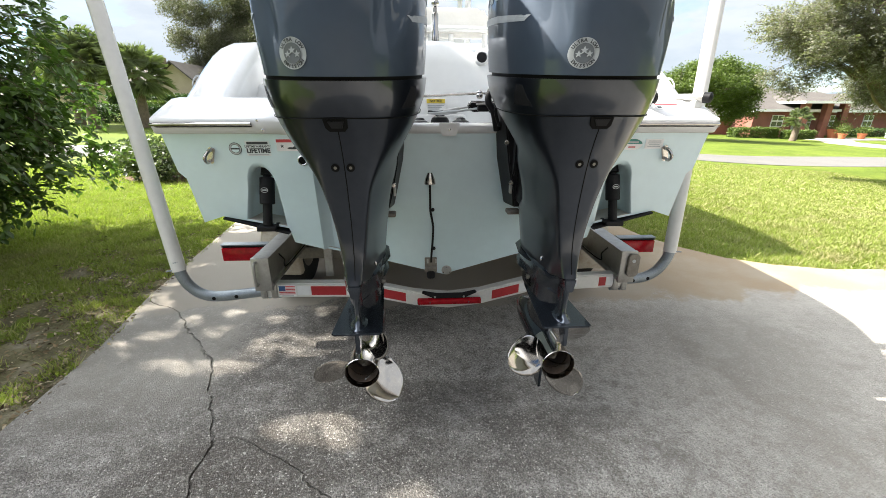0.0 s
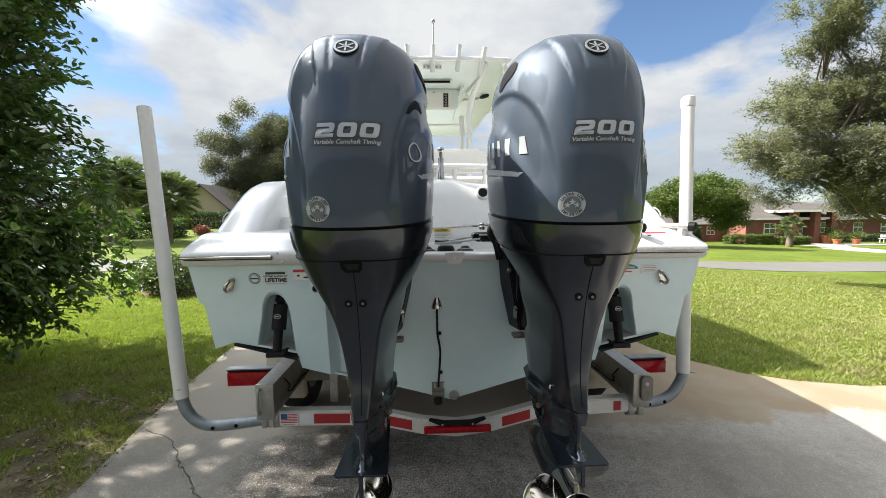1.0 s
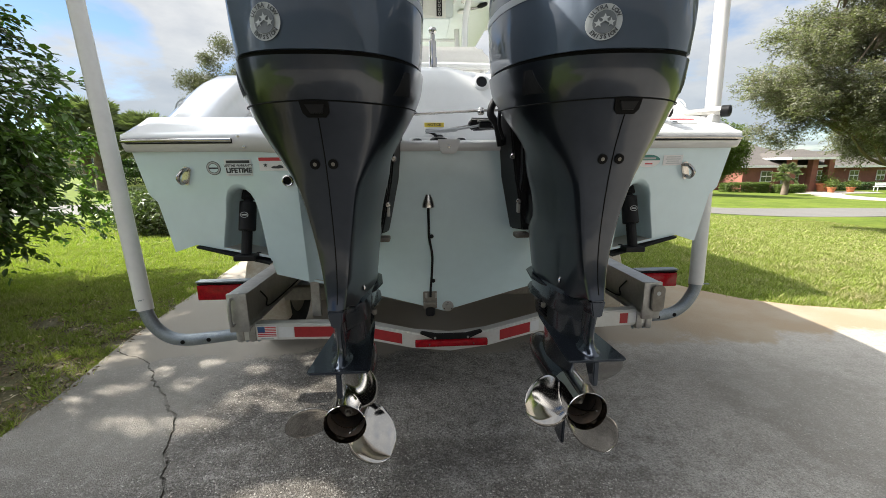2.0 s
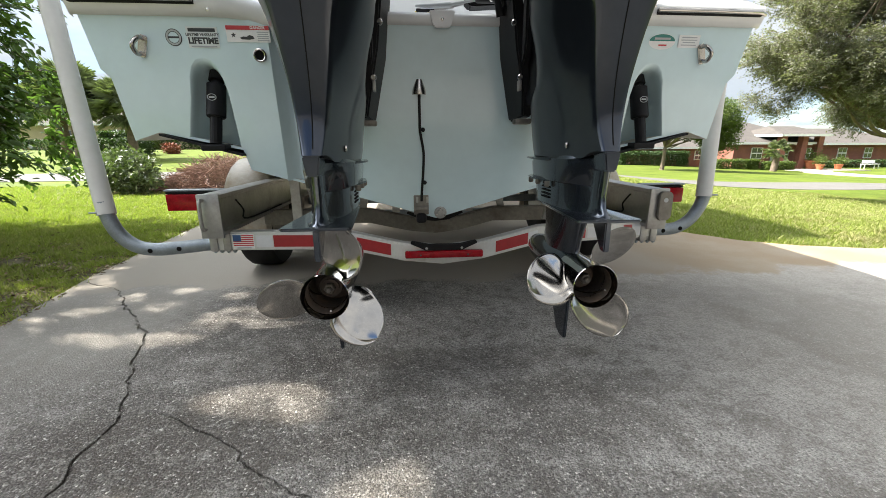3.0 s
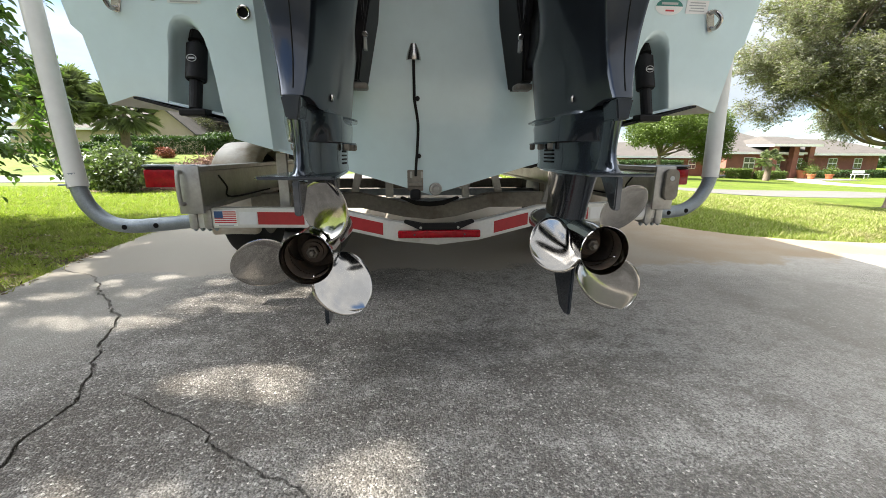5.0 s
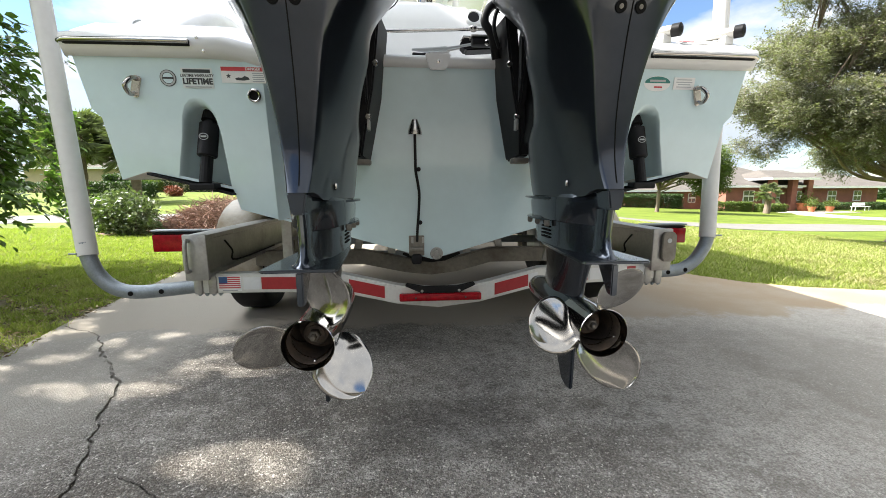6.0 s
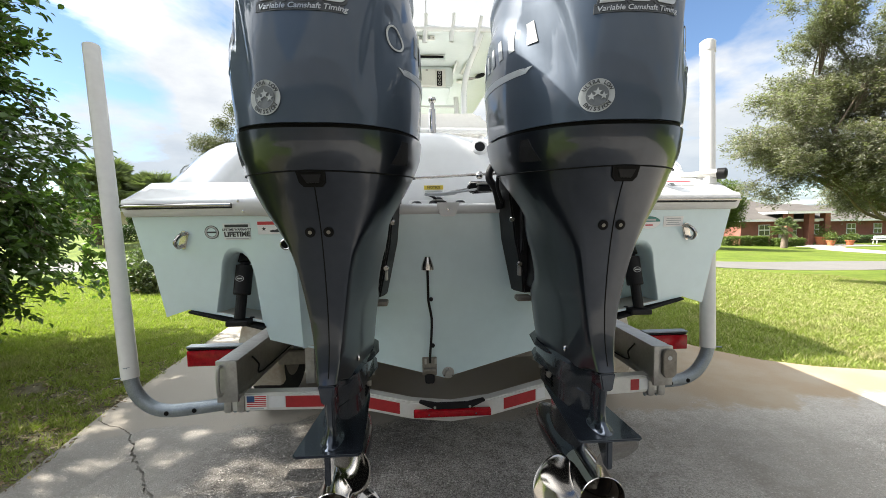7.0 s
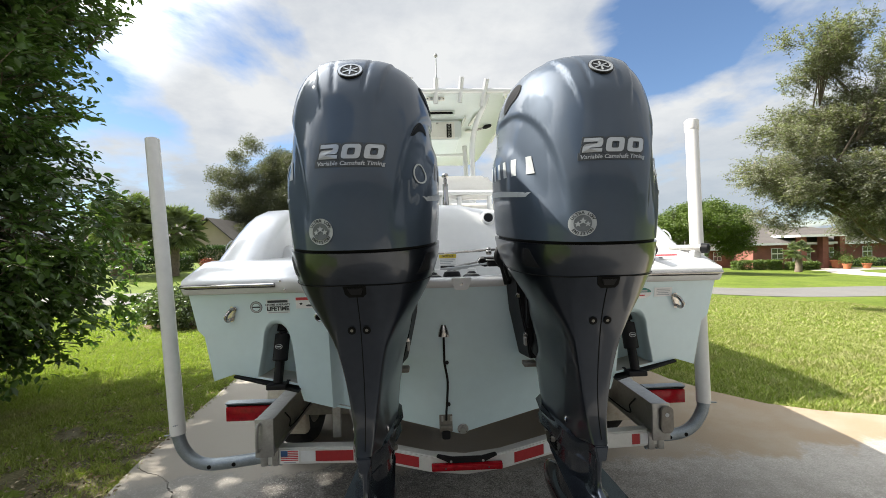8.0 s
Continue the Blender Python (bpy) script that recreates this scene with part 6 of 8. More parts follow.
for s, x0, x1 in ((-1, -0.988, -0.902), (1, 0.966, 1.052)):
    # hollow beam with flanges, its end plate and side plate
    bm = bmesh.new()
    prof = [(x0, 0.440), (x1, 0.440), (x1, 0.456), (x0 + (0.072 if s < 0 else 0.030), 0.462), (x0 + (0.072 if s < 0 else 0.030), 0.590), (x1, 0.596), (x1, 0.612), (x0, 0.612), (x0, 0.596), (x0 + (0.058 if s < 0 else 0.016), 0.590), (x0 + (0.058 if s < 0 else 0.016), 0.462), (x0, 0.456)]
    ring_loft(bm, [[(x * (1 - 0.0 * y), y, z) for x, z in prof] for y in (0.128, 1.2, 2.6, 4.2)] + [[(x * 0.12, 6.6, z) for x, z in prof]])
    bmesh.ops.recalc_face_normals(bm, faces=bm.faces)
    beam = tpart("side_beam", bm, M_ALU, None, "weathered aluminium side beam")
    tpart("end_plate", box(x0 - 0.002, x1 + 0.002, 0.112, 0.129, 0.430, 0.616, 0.004), M_ALU, beam, "", 30)
    if s < 0:
        tpart("grab_loop", tube(smooth_path([(-0.966, 0.112, 0.592), (-0.968, 0.092, 0.588), (-0.970, 0.088, 0.53), (-0.970, 0.092, 0.475), (-0.968, 0.112, 0.47)], 5), 0.008, 10), M_ALU, beam, "", 60)
    else:
        bm = prism([(0.996, 0.492), (1.008, 0.474), (1.046, 0.474), (1.060, 0.490), (1.060, 0.588), (1.046, 0.604), (1.008, 0.604), (0.996, 0.590)], "y", 0.092, 0.1085, 0.003)
        tpart("lamp_bracket", bm, M_ALU_DARK, beam)
        tpart("bracket_hole", lathe([(0.010, 0), (0.010, 0.0015), (0.002, 0.0015)], 16, pose(1.026, 0.0915, 0.566, 90)), M_PALE_INK, beam)
    tpart("wiring", tube(smooth_path([(x1 - 0.01 if s < 0 else x0 + 0.01, 0.30, 0.57), (x1 + 0.002 if s < 0 else x0 - 0.002, 0.34, 0.52), (x1 if s < 0 else x0, 0.38, 0.47), (x1 if s < 0 else x0, 0.9, 0.462)], 5), 0.004, 8), M_RUBBER, beam)

BUMPER = [(-0.985, 0.200, 0.404), (-0.70, 0.195, 0.402), (-0.40, 0.190, 0.397), (-0.15, 0.188, 0.338), (0.03, 0.188, 0.318), (0.21, 0.188, 0.338), (0.48, 0.190, 0.404), (0.75, 0.195, 0.412), (1.050, 0.200, 0.420)]
bumper = swept_bar(BUMPER, 0.060, 0.082, "rear_crossbar", M_BUMPER, "pale rear crossbar dipping in the middle")


def bumper_z(x):
    return float(np.interp(x, [p[0] for p in BUMPER], [p[2] for p in BUMPER]))


def bumper_y(x):
    return float(np.interp(x, [p[0] for p in BUMPER], [p[1] for p in BUMPER])) - 0.030


def tape(x0, x1, name, material, h=0.052, dz=0.0, lift=0.002):
    bm = bmesh.new()
    rings = []
    for k in range(5):
        x = x0 + (x1 - x0) * k / 4
        y, z = bumper_y(x), bumper_z(x) + dz
        rings.append([(x, y - lift, z - h / 2), (x, y + 0.004, z - h / 2), (x, y + 0.004, z + h / 2), (x, y - lift, z + h / 2)])
    ring_loft(bm, rings)
    bmesh.ops.recalc_face_normals(bm, faces=bm.faces)
    return tpart(name, bm, material, bumper)


for x0, x1 in ((-0.717, -0.53), (-0.355, -0.205), (0.275, 0.425), (0.575, 0.70), (0.885, 0.925)):
    tape(x0, x1, "red_tape", M_RED)
for x0, x1 in ((-0.79, -0.722), (-0.525, -0.46), (0.43, 0.47), (0.71, 0.76), (0.93, 0.99)):
    tape(x0, x1, "silver_tape", M_WHITE_TAPE)
tape(-0.892, -0.800, "flag_decal", M_FLAG_WHITE, 0.066, 0, 0.002)
tape(-0.889, -0.855, "flag_canton", M_FLAG_BLUE, 0.030, 0.014, 0.0032)
for k in range(6):
    tape(-0.854 if k < 3 else -0.889, -0.803, "flag_stripe", M_FLAG_RED, 0.0045, 0.0265 - 0.0088 * k, 0.0032)
tape(-0.875, -0.815, "decal_line", M_GREY_INK, 0.004, -0.029, 0.0032)
tpart("centre_lamp_bar", box(-0.142, 0.212, 0.128, 0.158, 0.314, 0.346, 0.006), M_RED_LENS, None, "red three-lens lamp bar", 40)
for x in (-0.072, 0.142):
    tpart("screw", lathe([(0.006, 0), (0.006, 0.003), (0.002, 0.004)], 10, pose(x, 0.128, 0.330, 90)), M_INK)
for x0, x1 in ((-0.125, -0.03), (-0.012, 0.085), (0.103, 0.198)):
    tpart("lens", box(x0, x1, 0.1245, 0.130, 0.319, 0.341, 0.003), M_RED_LENS, None, "", 40)
bm = prism([(-0.112, 0.394), (-0.035, 0.378), (0.105, 0.378), (0.178, 0.394), (0.188, 0.380), (0.135, 0.356), (0.120, 0.348), (-0.050, 0.348), (-0.066, 0.356), (-0.118, 0.380)], "y", 0.138, 0.152, 0.003)
wedge = tpart("keel_bracket", bm, M_BLACK, None, "dark bracket above the lamp bar", 30)
for x in (-0.045, 0.115):
    tpart("screw", lathe([(0.006, 0), (0.006, 0.003), (0.002, 0.004)], 10, pose(x, 0.138, 0.358, 90)), M_ALU, wedge)

swept_bar([(-0.96, 0.78, 0.405), (-0.36, 0.78, 0.405), (-0.12, 0.78, 0.352), (0.03, 0.78, 0.335), (0.18, 0.78, 0.352), (0.38, 0.78, 0.405), (0.99, 0.78, 0.405)], 0.06, 0.085, "inner_crossbar", M_ALU_DARK, "dirty aluminium crossbar under the hull")
swept_bar([(-0.96, 2.2, 0.40), (-0.36, 2.2, 0.40), (0.03, 2.2, 0.33), (0.38, 2.2, 0.40), (0.99, 2.2, 0.40)], 0.06, 0.085, "inner_crossbar", M_ALU_DARK)
bm = prism([(-0.13, 0.43), (-0.05, 0.405), (0.03, 0.398), (0.11, 0.405), (0.19, 0.43), (0.20, 0.418), (0.11, 0.378), (0.03, 0.37), (-0.05, 0.378), (-0.14, 0.418)], "y", 0.735, 0.75, 0.003)
tpart("keel_pad", bm, M_RUBBER, None, "black keel pad")
for s in (-1, 1):
    for x, y, z0, z1, lean in ((0.66, 0.30, 0.43, 0.665, 0.0), (0.575, 0.42, 0.43, 0.64, 0.05), (0.22, 0.78, 0.42, 0.545, 0.0), (0.42, 0.80, 0.44, 0.60, -0.04)):
        bm = box(s * x - 0.022 + 0.02, s * x + 0.022 + 0.02, y - 0.010, y + 0.010, z0, z1, 0.003)
        for v in bm.verts:
            v.co.x += s * lean * (v.co.z - z0) / (z1 - z0)
        tpart("bunk_upright", bm, M_ALU, None, "aluminium bunk upright")
    bm = bmesh.new()
    ring_loft(bm, [[(s * 0.47 + 0.0, y, 0.600), (s * 0.61, y, 0.642), (s * 0.61, y, 0.672), (s * 0.47, y, 0.630)] for y in (0.30, 4.8)])
    bmesh.ops.recalc_face_normals(bm, faces=bm.faces)
    tpart("bunk_board", bm, M_RUBBER, None, "dark carpeted bunk board")
    # clamp bolts below the crossbar ends
    for k in range(4):
        x = (-0.985 if s < 0 else 0.975) + 0.028 * k
        tpart("clamp_bolt", tube([(x, 0.20, 0.44), (x, 0.20, 0.345)], 0.0055, 8), M_GALV)
        tpart("clamp_nut", lathe([(0.010, 0.350), (0.010, 0.361)], 6, Matrix.Translation((x, 0.20, 0))), M_GALV)
    for x in ((-0.972, -0.915) if s < 0 else (0.985, 1.035)):
        tpart("clamp_strap", box(x - 0.018, x + 0.018, 0.160, 0.245, 0.358, 0.442, 0.010), M_ALU, None, "", 30)
    tpart("clamp_block", box((-0.985 if s < 0 else 0.97), (-0.90 if s < 0 else 1.045), 0.172, 0.24, 0.366, 0.44, 0.006), M_ALU, None, "", 30)

# tail lamps
for s, x0, x1, z0, z1 in ((-1, -1.242, -0.99, 0.515, 0.604), (1, 1.06, 1.282, 0.520, 0.606)):
    lamp = tpart("tail_lamp", box(x0, x1, 0.355, 0.42, z0, z1, 0.008), M_BLACK, None, "red tail lamp", 40)
    tpart("lens", box(x0 + 0.001, x1 - 0.001, 0.340, 0.362, z0, z1 - 0.012, 0.004), M_RED_LENS, lamp, "", 40)
    tpart("lamp_hood", box(x0, x1, 0.346, 0.42, z1 - 0.010, z1 - 0.002, 0.003), M_BLACK, lamp)
    tpart("lamp_step", box(x0 - 0.004, x1 + 0.004, 0.342, 0.392, z1 + 0.001, z1 + 0.009, 0.003), M_GALV, lamp, "ribbed aluminium step over the lamp")

# guide posts: galvanised elbow and white pipe
for s, pts, top in ((-1, [(-0.94, 0.205, 0.392), (-1.12, 0.195, 0.376), (-1.235, 0.186, 0.372), (-1.31, 0.180, 0.395), (-1.365, 0.177, 0.455), (-1.390, 0.177, 0.53), (-1.397, 0.179, 0.585)], (-1.641, 0.422, 2.060)),
                    (1, [(1.00, 0.21, 0.412), (1.10, 0.22, 0.404), (1.19, 0.228, 0.412), (1.255, 0.232, 0.450), (1.297, 0.235, 0.51), (1.313, 0.237, 0.56), (1.316, 0.240, 0.60)], (1.467, 0.506, 2.134))):
    post = tpart("guide_post", tube(smooth_path(pts, 6), 0.0285, 18), M_GALV, None, "guide post of galvanised elbow and white pipe", 60)
    a, b = Vector(pts[-2]), Vector(top)
    tpart("pipe", tube([a, a.lerp(b, 0.33), a.lerp(b, 0.66), b], 0.0345, 24), M_PVC, post, "white plastic pipe", 60)
    if s > 0:
        d = (b - a).normalized()
        tpart("pipe_cap", tube([b - d * 0.055, b - d * 0.05, b + d * 0.004, b + d * 0.012], [0.036, 0.0385, 0.0385, 0.030], 24), M_PVC, post, "", 40)
    for q in (pts[1], pts[2]):
        tpart("elbow_hole", lathe([(0.010, 0), (0.010, 0.004), (0.003, 0.004)], 16, pose(q[0], q[1] - 0.026, q[2], 90)), M_SEALED, post)
    tpart("pipe_screw", tube([(a.x + s * 0.02, a.y - 0.028, a.z + 0.012), (a.x + s * 0.045, a.y - 0.034, a.z + 0.012)], 0.004, 6), M_GALV, post)

# wheels and fenders
for s in (-1, 1):
    for y in (1.22, 2.02):
        R = pose(s * 1.115 + 0.012, y, 0.335, 0, 90, 0)
        prof = [(0.20, -0.09), (0.26, -0.108), (0.315, -0.100), (0.331, -0.080), (0.335, -0.04), (0.335, 0.04), (0.331, 0.080), (0.315, 0.100), (0.26, 0.108), (0.20, 0.09)]
        wheel = tpart("wheel", lathe([(0.200, -0.088), (0.188, -0.05), (0.08, -0.035), (0.06, -0.06), (0.03, -0.062)], 32, R), M_GALV, None, "trailer wheel", 40)
        tpart("tyre", lathe(prof, 48, R, (False, False)), M_RUBBER, wheel, "black rubber tyre", 40)
        tpart("rim_back", lathe([(0.20, 0.088), (0.15, 0.04), (0.05, 0.03)], 32, R), M_ALU_DARK, wheel, "", 40)
        # fender: a rounded sheet over the tyre
        bm = bmesh.new()
        rows = []
        for k in range(17):
            t = radians(200 - 220 * k / 16)
            r = 0.395
            yy, zz = y + r * math.cos(t), 0.335 + r * math.sin(t)
            y2, z2 = y + (r - 0.05) * math.cos(t), 0.335 + (r - 0.05) * math.sin(t)
            c = 0.012 + s * 1.115
            rows.append([(c - 0.135, y2, z2), (c - 0.132, yy * 0.7 + y2 * 0.3, zz * 0.7 + z2 * 0.3), (c - 0.115, yy, zz), (c, yy, zz + 0.004), (c + 0.115, yy, zz), (c + 0.132, yy * 0.7 + y2 * 0.3, zz * 0.7 + z2 * 0.3), (c + 0.135, y2, z2)])
        ring_loft(bm, rows, closed=False)
        bmesh.ops.recalc_face_normals(bm, faces=bm.faces)
        bmesh.ops.solidify(bm, geom=bm.faces[:], thickness=0.004)
        tpart("fender", bm, M_FENDER, None, "rounded dirty cream metal fender with rust streaks", 60)
swept_bar([(-1.12, 1.22, 0.335), (1.14, 1.22, 0.335)], 0.06, 0.06, "axle", M_GALV)
swept_bar([(-1.12, 2.02, 0.335), (1.14, 2.02, 0.335)], 0.06, 0.06, "axle", M_GALV)

# ---- plants ----


def leaf_mesh(name, c, axis, norm, ln, slim, material, parent, label, oval_leaf):
    """Folded leaves: stalk ends c, directions axis, upper sides towards norm, lengths ln."""
    n = len(c)
    axis = axis / (np.linalg.norm(axis, axis=1, keepdims=True) + 1e-9)
    side = np.cross(norm, axis)
    side /= np.linalg.norm(side, axis=1, keepdims=True) + 1e-9
    lift = np.cross(axis, side)
    w = ln * slim
    if oval_leaf:
        shape = [(0.0, 0.0), (0.24, 0.42), (0.62, 0.46), (1.0, 0.0), (0.62, -0.46), (0.24, -0.42)]
        corners = [[0, 1, 2], [0, 2, 3], [0, 3, 4], [0, 4, 5]]
    else:
        shape = [(0.0, 0.0), (0.5, 0.5), (1.0, 0.0), (0.5, -0.5)]
        corners = [[0, 1, 2], [0, 2, 3]]
    q = len(shape)
    v = np.empty((n, q, 3))
    for k, (along, across) in enumerate(shape):
        v[:, k] = c + axis * ln * along + side * w * across + lift * w * 0.36 * abs(across) - lift * ln * 0.16 * along * along
    idx = np.arange(n * q).reshape(n, q)
    faces = np.concatenate([idx[:, tri] for tri in corners])
    me = bpy.data.meshes.new(name)
    me.vertices.add(n * q)
    me.vertices.foreach_set("co", v.reshape(-1))
    me.loops.add(len(faces) * 3)
    me.loops.foreach_set("vertex_index", faces.reshape(-1).astype(np.int32))
    me.polygons.add(len(faces))
    me.polygons.foreach_set("loop_start", np.arange(0, len(faces) * 3, 3, dtype=np.int32))
    me.update(calc_edges=True)
    me.materials.append(material)
    return as_object(name, me, parent, label)


def leaf_cloud(name, spots, spread, size, material, parent=None, rng=None, up=0.5, slim=0.45, label="", oval_leaf=False):
    """Many small folded leaves, one at each spot, scattered by spread; up: how far they lie flat."""
    n = len(spots)
    off = rng.normal(0, 1, (n, 3))
    off *= (rng.random((n, 1)) ** 0.45) * 1.9 / (np.linalg.norm(off, axis=1, keepdims=True) + 1e-9)
    axis = rng.normal(0, 1, (n, 3))
    axis[:, 2] *= 1 - 0.6 * up
    norm = rng.normal(0, 1, (n, 3)) + np.array([0, 0, 2.0 * up])
    ln = size * rng.uniform(0.6, 1.3, (n, 1))
    return leaf_mesh(name, spots + off * spread, axis, norm, ln, slim, material, parent, label, oval_leaf)


def leaf_sprays(spots, heart, twig, per, size, material, parent, base, rng, slim, droop, rise, gaps=(), oval_leaf=False):
    """Thin twigs that point out from the heart of the crown, with leaves set in turn along both sides.
    gaps: openings (x, y, rx, ry, floor) that the sun shines through down to the ground, in the crown above floor."""
    n = len(spots)
    d = spots - heart
    d /= np.linalg.norm(d, axis=1, keepdims=True) + 1e-9
    d = d + rng.normal(0, 0.55, (n, 3)) + np.array([0, 0, rise])
    d /= np.linalg.norm(d, axis=1, keepdims=True) + 1e-9
    across = np.cross(d, np.array([0, 0, 1.0]) + rng.normal(0, 0.25, (n, 3)))
    across /= np.linalg.norm(across, axis=1, keepdims=True) + 1e-9
    long = twig * rng.uniform(0.55, 1.35, (n, 1))
    down = np.array([0, 0, -1.0])
    at = lambda k, t: spots[k] + d[k] * long[k] * (t - 0.35) + down * droop * long[k] * t * t
    k = np.repeat(np.arange(n), per)
    m = len(k)
    t = ((np.tile(np.arange(per), n) + rng.random(m)) / per)[:, None]
    hand = np.where(np.tile(np.arange(per), n) % 2, 1.0, -1.0)[:, None]
    c = at(k, t) + rng.normal(0, 0.014 + 0.10 * twig * 0.4, (m, 3))
    axis = d[k] * rng.uniform(0.2, 1.0, (m, 1)) + across[k] * hand * rng.uniform(0.3, 1.1, (m, 1)) + rng.normal(0, 0.30, (m, 3)) - 0.12 * np.array([0, 0, 1.0])
    norm = np.array([0, 0, 1.0]) + 0.35 * d[k] + rng.normal(0, 0.42, (m, 3))
    ln = size * rng.uniform(0.6, 1.25, (m, 1))
    keep = np.ones(m, bool)
    if len(gaps):
        unit = axis / np.linalg.norm(axis, axis=1, keepdims=True)
        for q in (0.0, 0.5, 1.0):
            mid = c + unit * ln * q
            gx = mid[:, 0] - SUN_TO.x / SUN_TO.z * mid[:, 2]
            gy = mid[:, 1] - SUN_TO.y / SUN_TO.z * mid[:, 2]
            for x, y, rx, ry, floor_z in gaps:
                u, w = (gx - x) / rx, (gy - y) / ry
                keep &= (u * u + w * w > 1 + 0.35 * np.sin(3 * np.arctan2(w, u) + 40 * x)) | (mid[:, 2] < floor_z)
    leaf_mesh("crown", (c - base)[keep], axis[keep], norm[keep], ln[keep], slim, material, parent, "", oval_leaf)
    rings = []
    for q, r in ((0.0, 0.006), (0.5, 0.004), (1.0, 0.0015)):
        p = at(np.arange(n), q) - base
        rings += [p + across * r, p - across * r * 0.5 + np.array([0, 0, r]), p - across * r * 0.5 - np.array([0, 0, r])]
    verts = np.stack(rings, axis=1).reshape(-1, 3)
    quads = np.array([(j + i, j + (i + 1) % 3, j + 3 + (i + 1) % 3, j + 3 + i) for j in (0, 3) for i in range(3)])
    faces = (np.arange(n)[:, None, None] * 9 + quads[None]).reshape(-1, 4)
    tagged(raw("twig_growth", verts.tolist(), faces.tolist(), M_BARK, parent), kind="stuff")


def clump_spots(lobes, count, rng, hollow=0.35, rough=0.9, freq=0.8):
    """Spots inside ellipsoids, sparser at the heart, cut away by noise so that the outline is uneven."""
    out = []
    vol = np.array([r[0] * r[1] * r[2] for _, r in lobes])
    pick = rng.choice(len(lobes), size=count * 3, p=vol / vol.sum())
    for k in pick:
        c, r = lobes[k]
        d = rng.normal(0, 1, 3)
        d /= np.linalg.norm(d)
        q = hollow + (1 - hollow) * rng.random() ** 0.55
        p = np.array(c) + d * q * np.array(r)
        if noise.noise(Vector(p * freq)) > rough * rng.uniform(-1, 0.15) - 0.0:
            out.append(p)
        if len(out) == count:
            break
    return np.array(out)


def tree(name, base, trunk_h, trunk_r, lobes, clumps, per, spread, size, leaf, seed, label, limbs=9, slim=0.45, up=0.5, hollow=0.35, freq=0.8, group="", spray=None, gaps=(), oval_leaf=False):
    rng = np.random.default_rng(seed)
    t = empty(name, *base)
    tagged(t, label, "tree", group)
    b = np.array(base)
    spots = clump_spots(lobes, clumps, rng, hollow, 0.9, freq)
    fork = b + np.array([rng.normal(0, 0.1), rng.normal(0, 0.1), trunk_h])
    bm = bmesh.new()
    mids = [b * (1 - q) + fork * q + np.array([math.sin(3 * q + seed), math.cos(2 * q + seed), 0]) * 0.06 * trunk_h * q * (1 - q) for q in (0, 0.06, 0.3, 0.65, 1.0)]
    add_tube(bm, smooth_path([Vector(p - b) for p in mids], 4), [trunk_r * (1.45 - 0.6 * min(1, k / 4) - 0.25 * k / 16) for k in range(17)], 12)
    part("trunk", bm, M_BARK, t, smooth=60)
    order = rng.permutation(len(spots))[: limbs * 5]
    heads = spots[order[:limbs]]
    bm = bmesh.new()
    for p in heads:
        m1 = fork * 0.6 + p * 0.4 + rng.normal(0, 0.10, 3) * np.linalg.norm(p - fork)
        line = smooth_path([Vector(fork - b), Vector(m1 - b), Vector(p - b)], 5)
        add_tube(bm, line, [trunk_r * (0.42 - 0.38 * k / (len(line) - 1)) for k in range(len(line))], 8)
        near = spots[np.argsort(np.linalg.norm(spots - p, axis=1))[1:9]]
        for q in near:
            s0 = p * 0.55 + m1 * 0.45
            line = smooth_path([Vector(s0 - b), Vector((s0 + q) / 2 + rng.normal(0, 0.06, 3) - b), Vector(q - b)], 3)
            add_tube(bm, line, [trunk_r * (0.11 - 0.09 * k / (len(line) - 1)) for k in range(len(line))], 5)
    part("branchwork", bm, M_BARK, t, smooth=60)
    if spray:
        twig, droop, rise = spray
        heart = np.array([b[0], b[1], spots[:, 2].mean() * 0.8 + b[2] * 0.2])
        leaf_sprays(spots, heart, twig, per, size, leaf, t, b, rng, slim, droop, rise, gaps, oval_leaf)
    else:
        leaf_cloud("crown", np.repeat(spots, per, axis=0) - b, spread, size, leaf, t, rng, up, slim, "", oval_leaf)
    return t


def hedge(name, x0, x1, y, depth, z0, z1, count, size, material, seed, label, category="hedge"):
    rng = np.random.default_rng(seed)
    h = empty(name, (x0 + x1) / 2, y, z0)
    tagged(h, label, category)
    n = count
    p = rng.uniform(-0.5, 0.5, (n, 3))
    k = rng.integers(0, 3, n)
    p[np.arange(n), k] = np.where(k == 2, 0.5, np.sign(p[np.arange(n), k]) * 0.5) * rng.uniform(0.8, 1.03, n)
    p = p * np.array([x1 - x0, depth, z1 - z0]) + np.array([0, 0, (z1 - z0) / 2])
    leaf_cloud("foliage", p, 0.06 * (z1 - z0), size, material, h, rng, 0.4, 0.5)
    bm = bmesh.new()
    for i in range(max(3, int((x1 - x0) * 1.5))):
        x = rng.uniform(x0, x1) - (x0 + x1) / 2
        add_tube(bm, [(x, 0, -0.1), (x + rng.normal(0, 0.1), rng.normal(0, 0.1), (z1 - z0) * 0.8)], [0.04, 0.015], 6)
    tagged(part("stems", bm, M_BARK, h), kind="stuff")
    return h


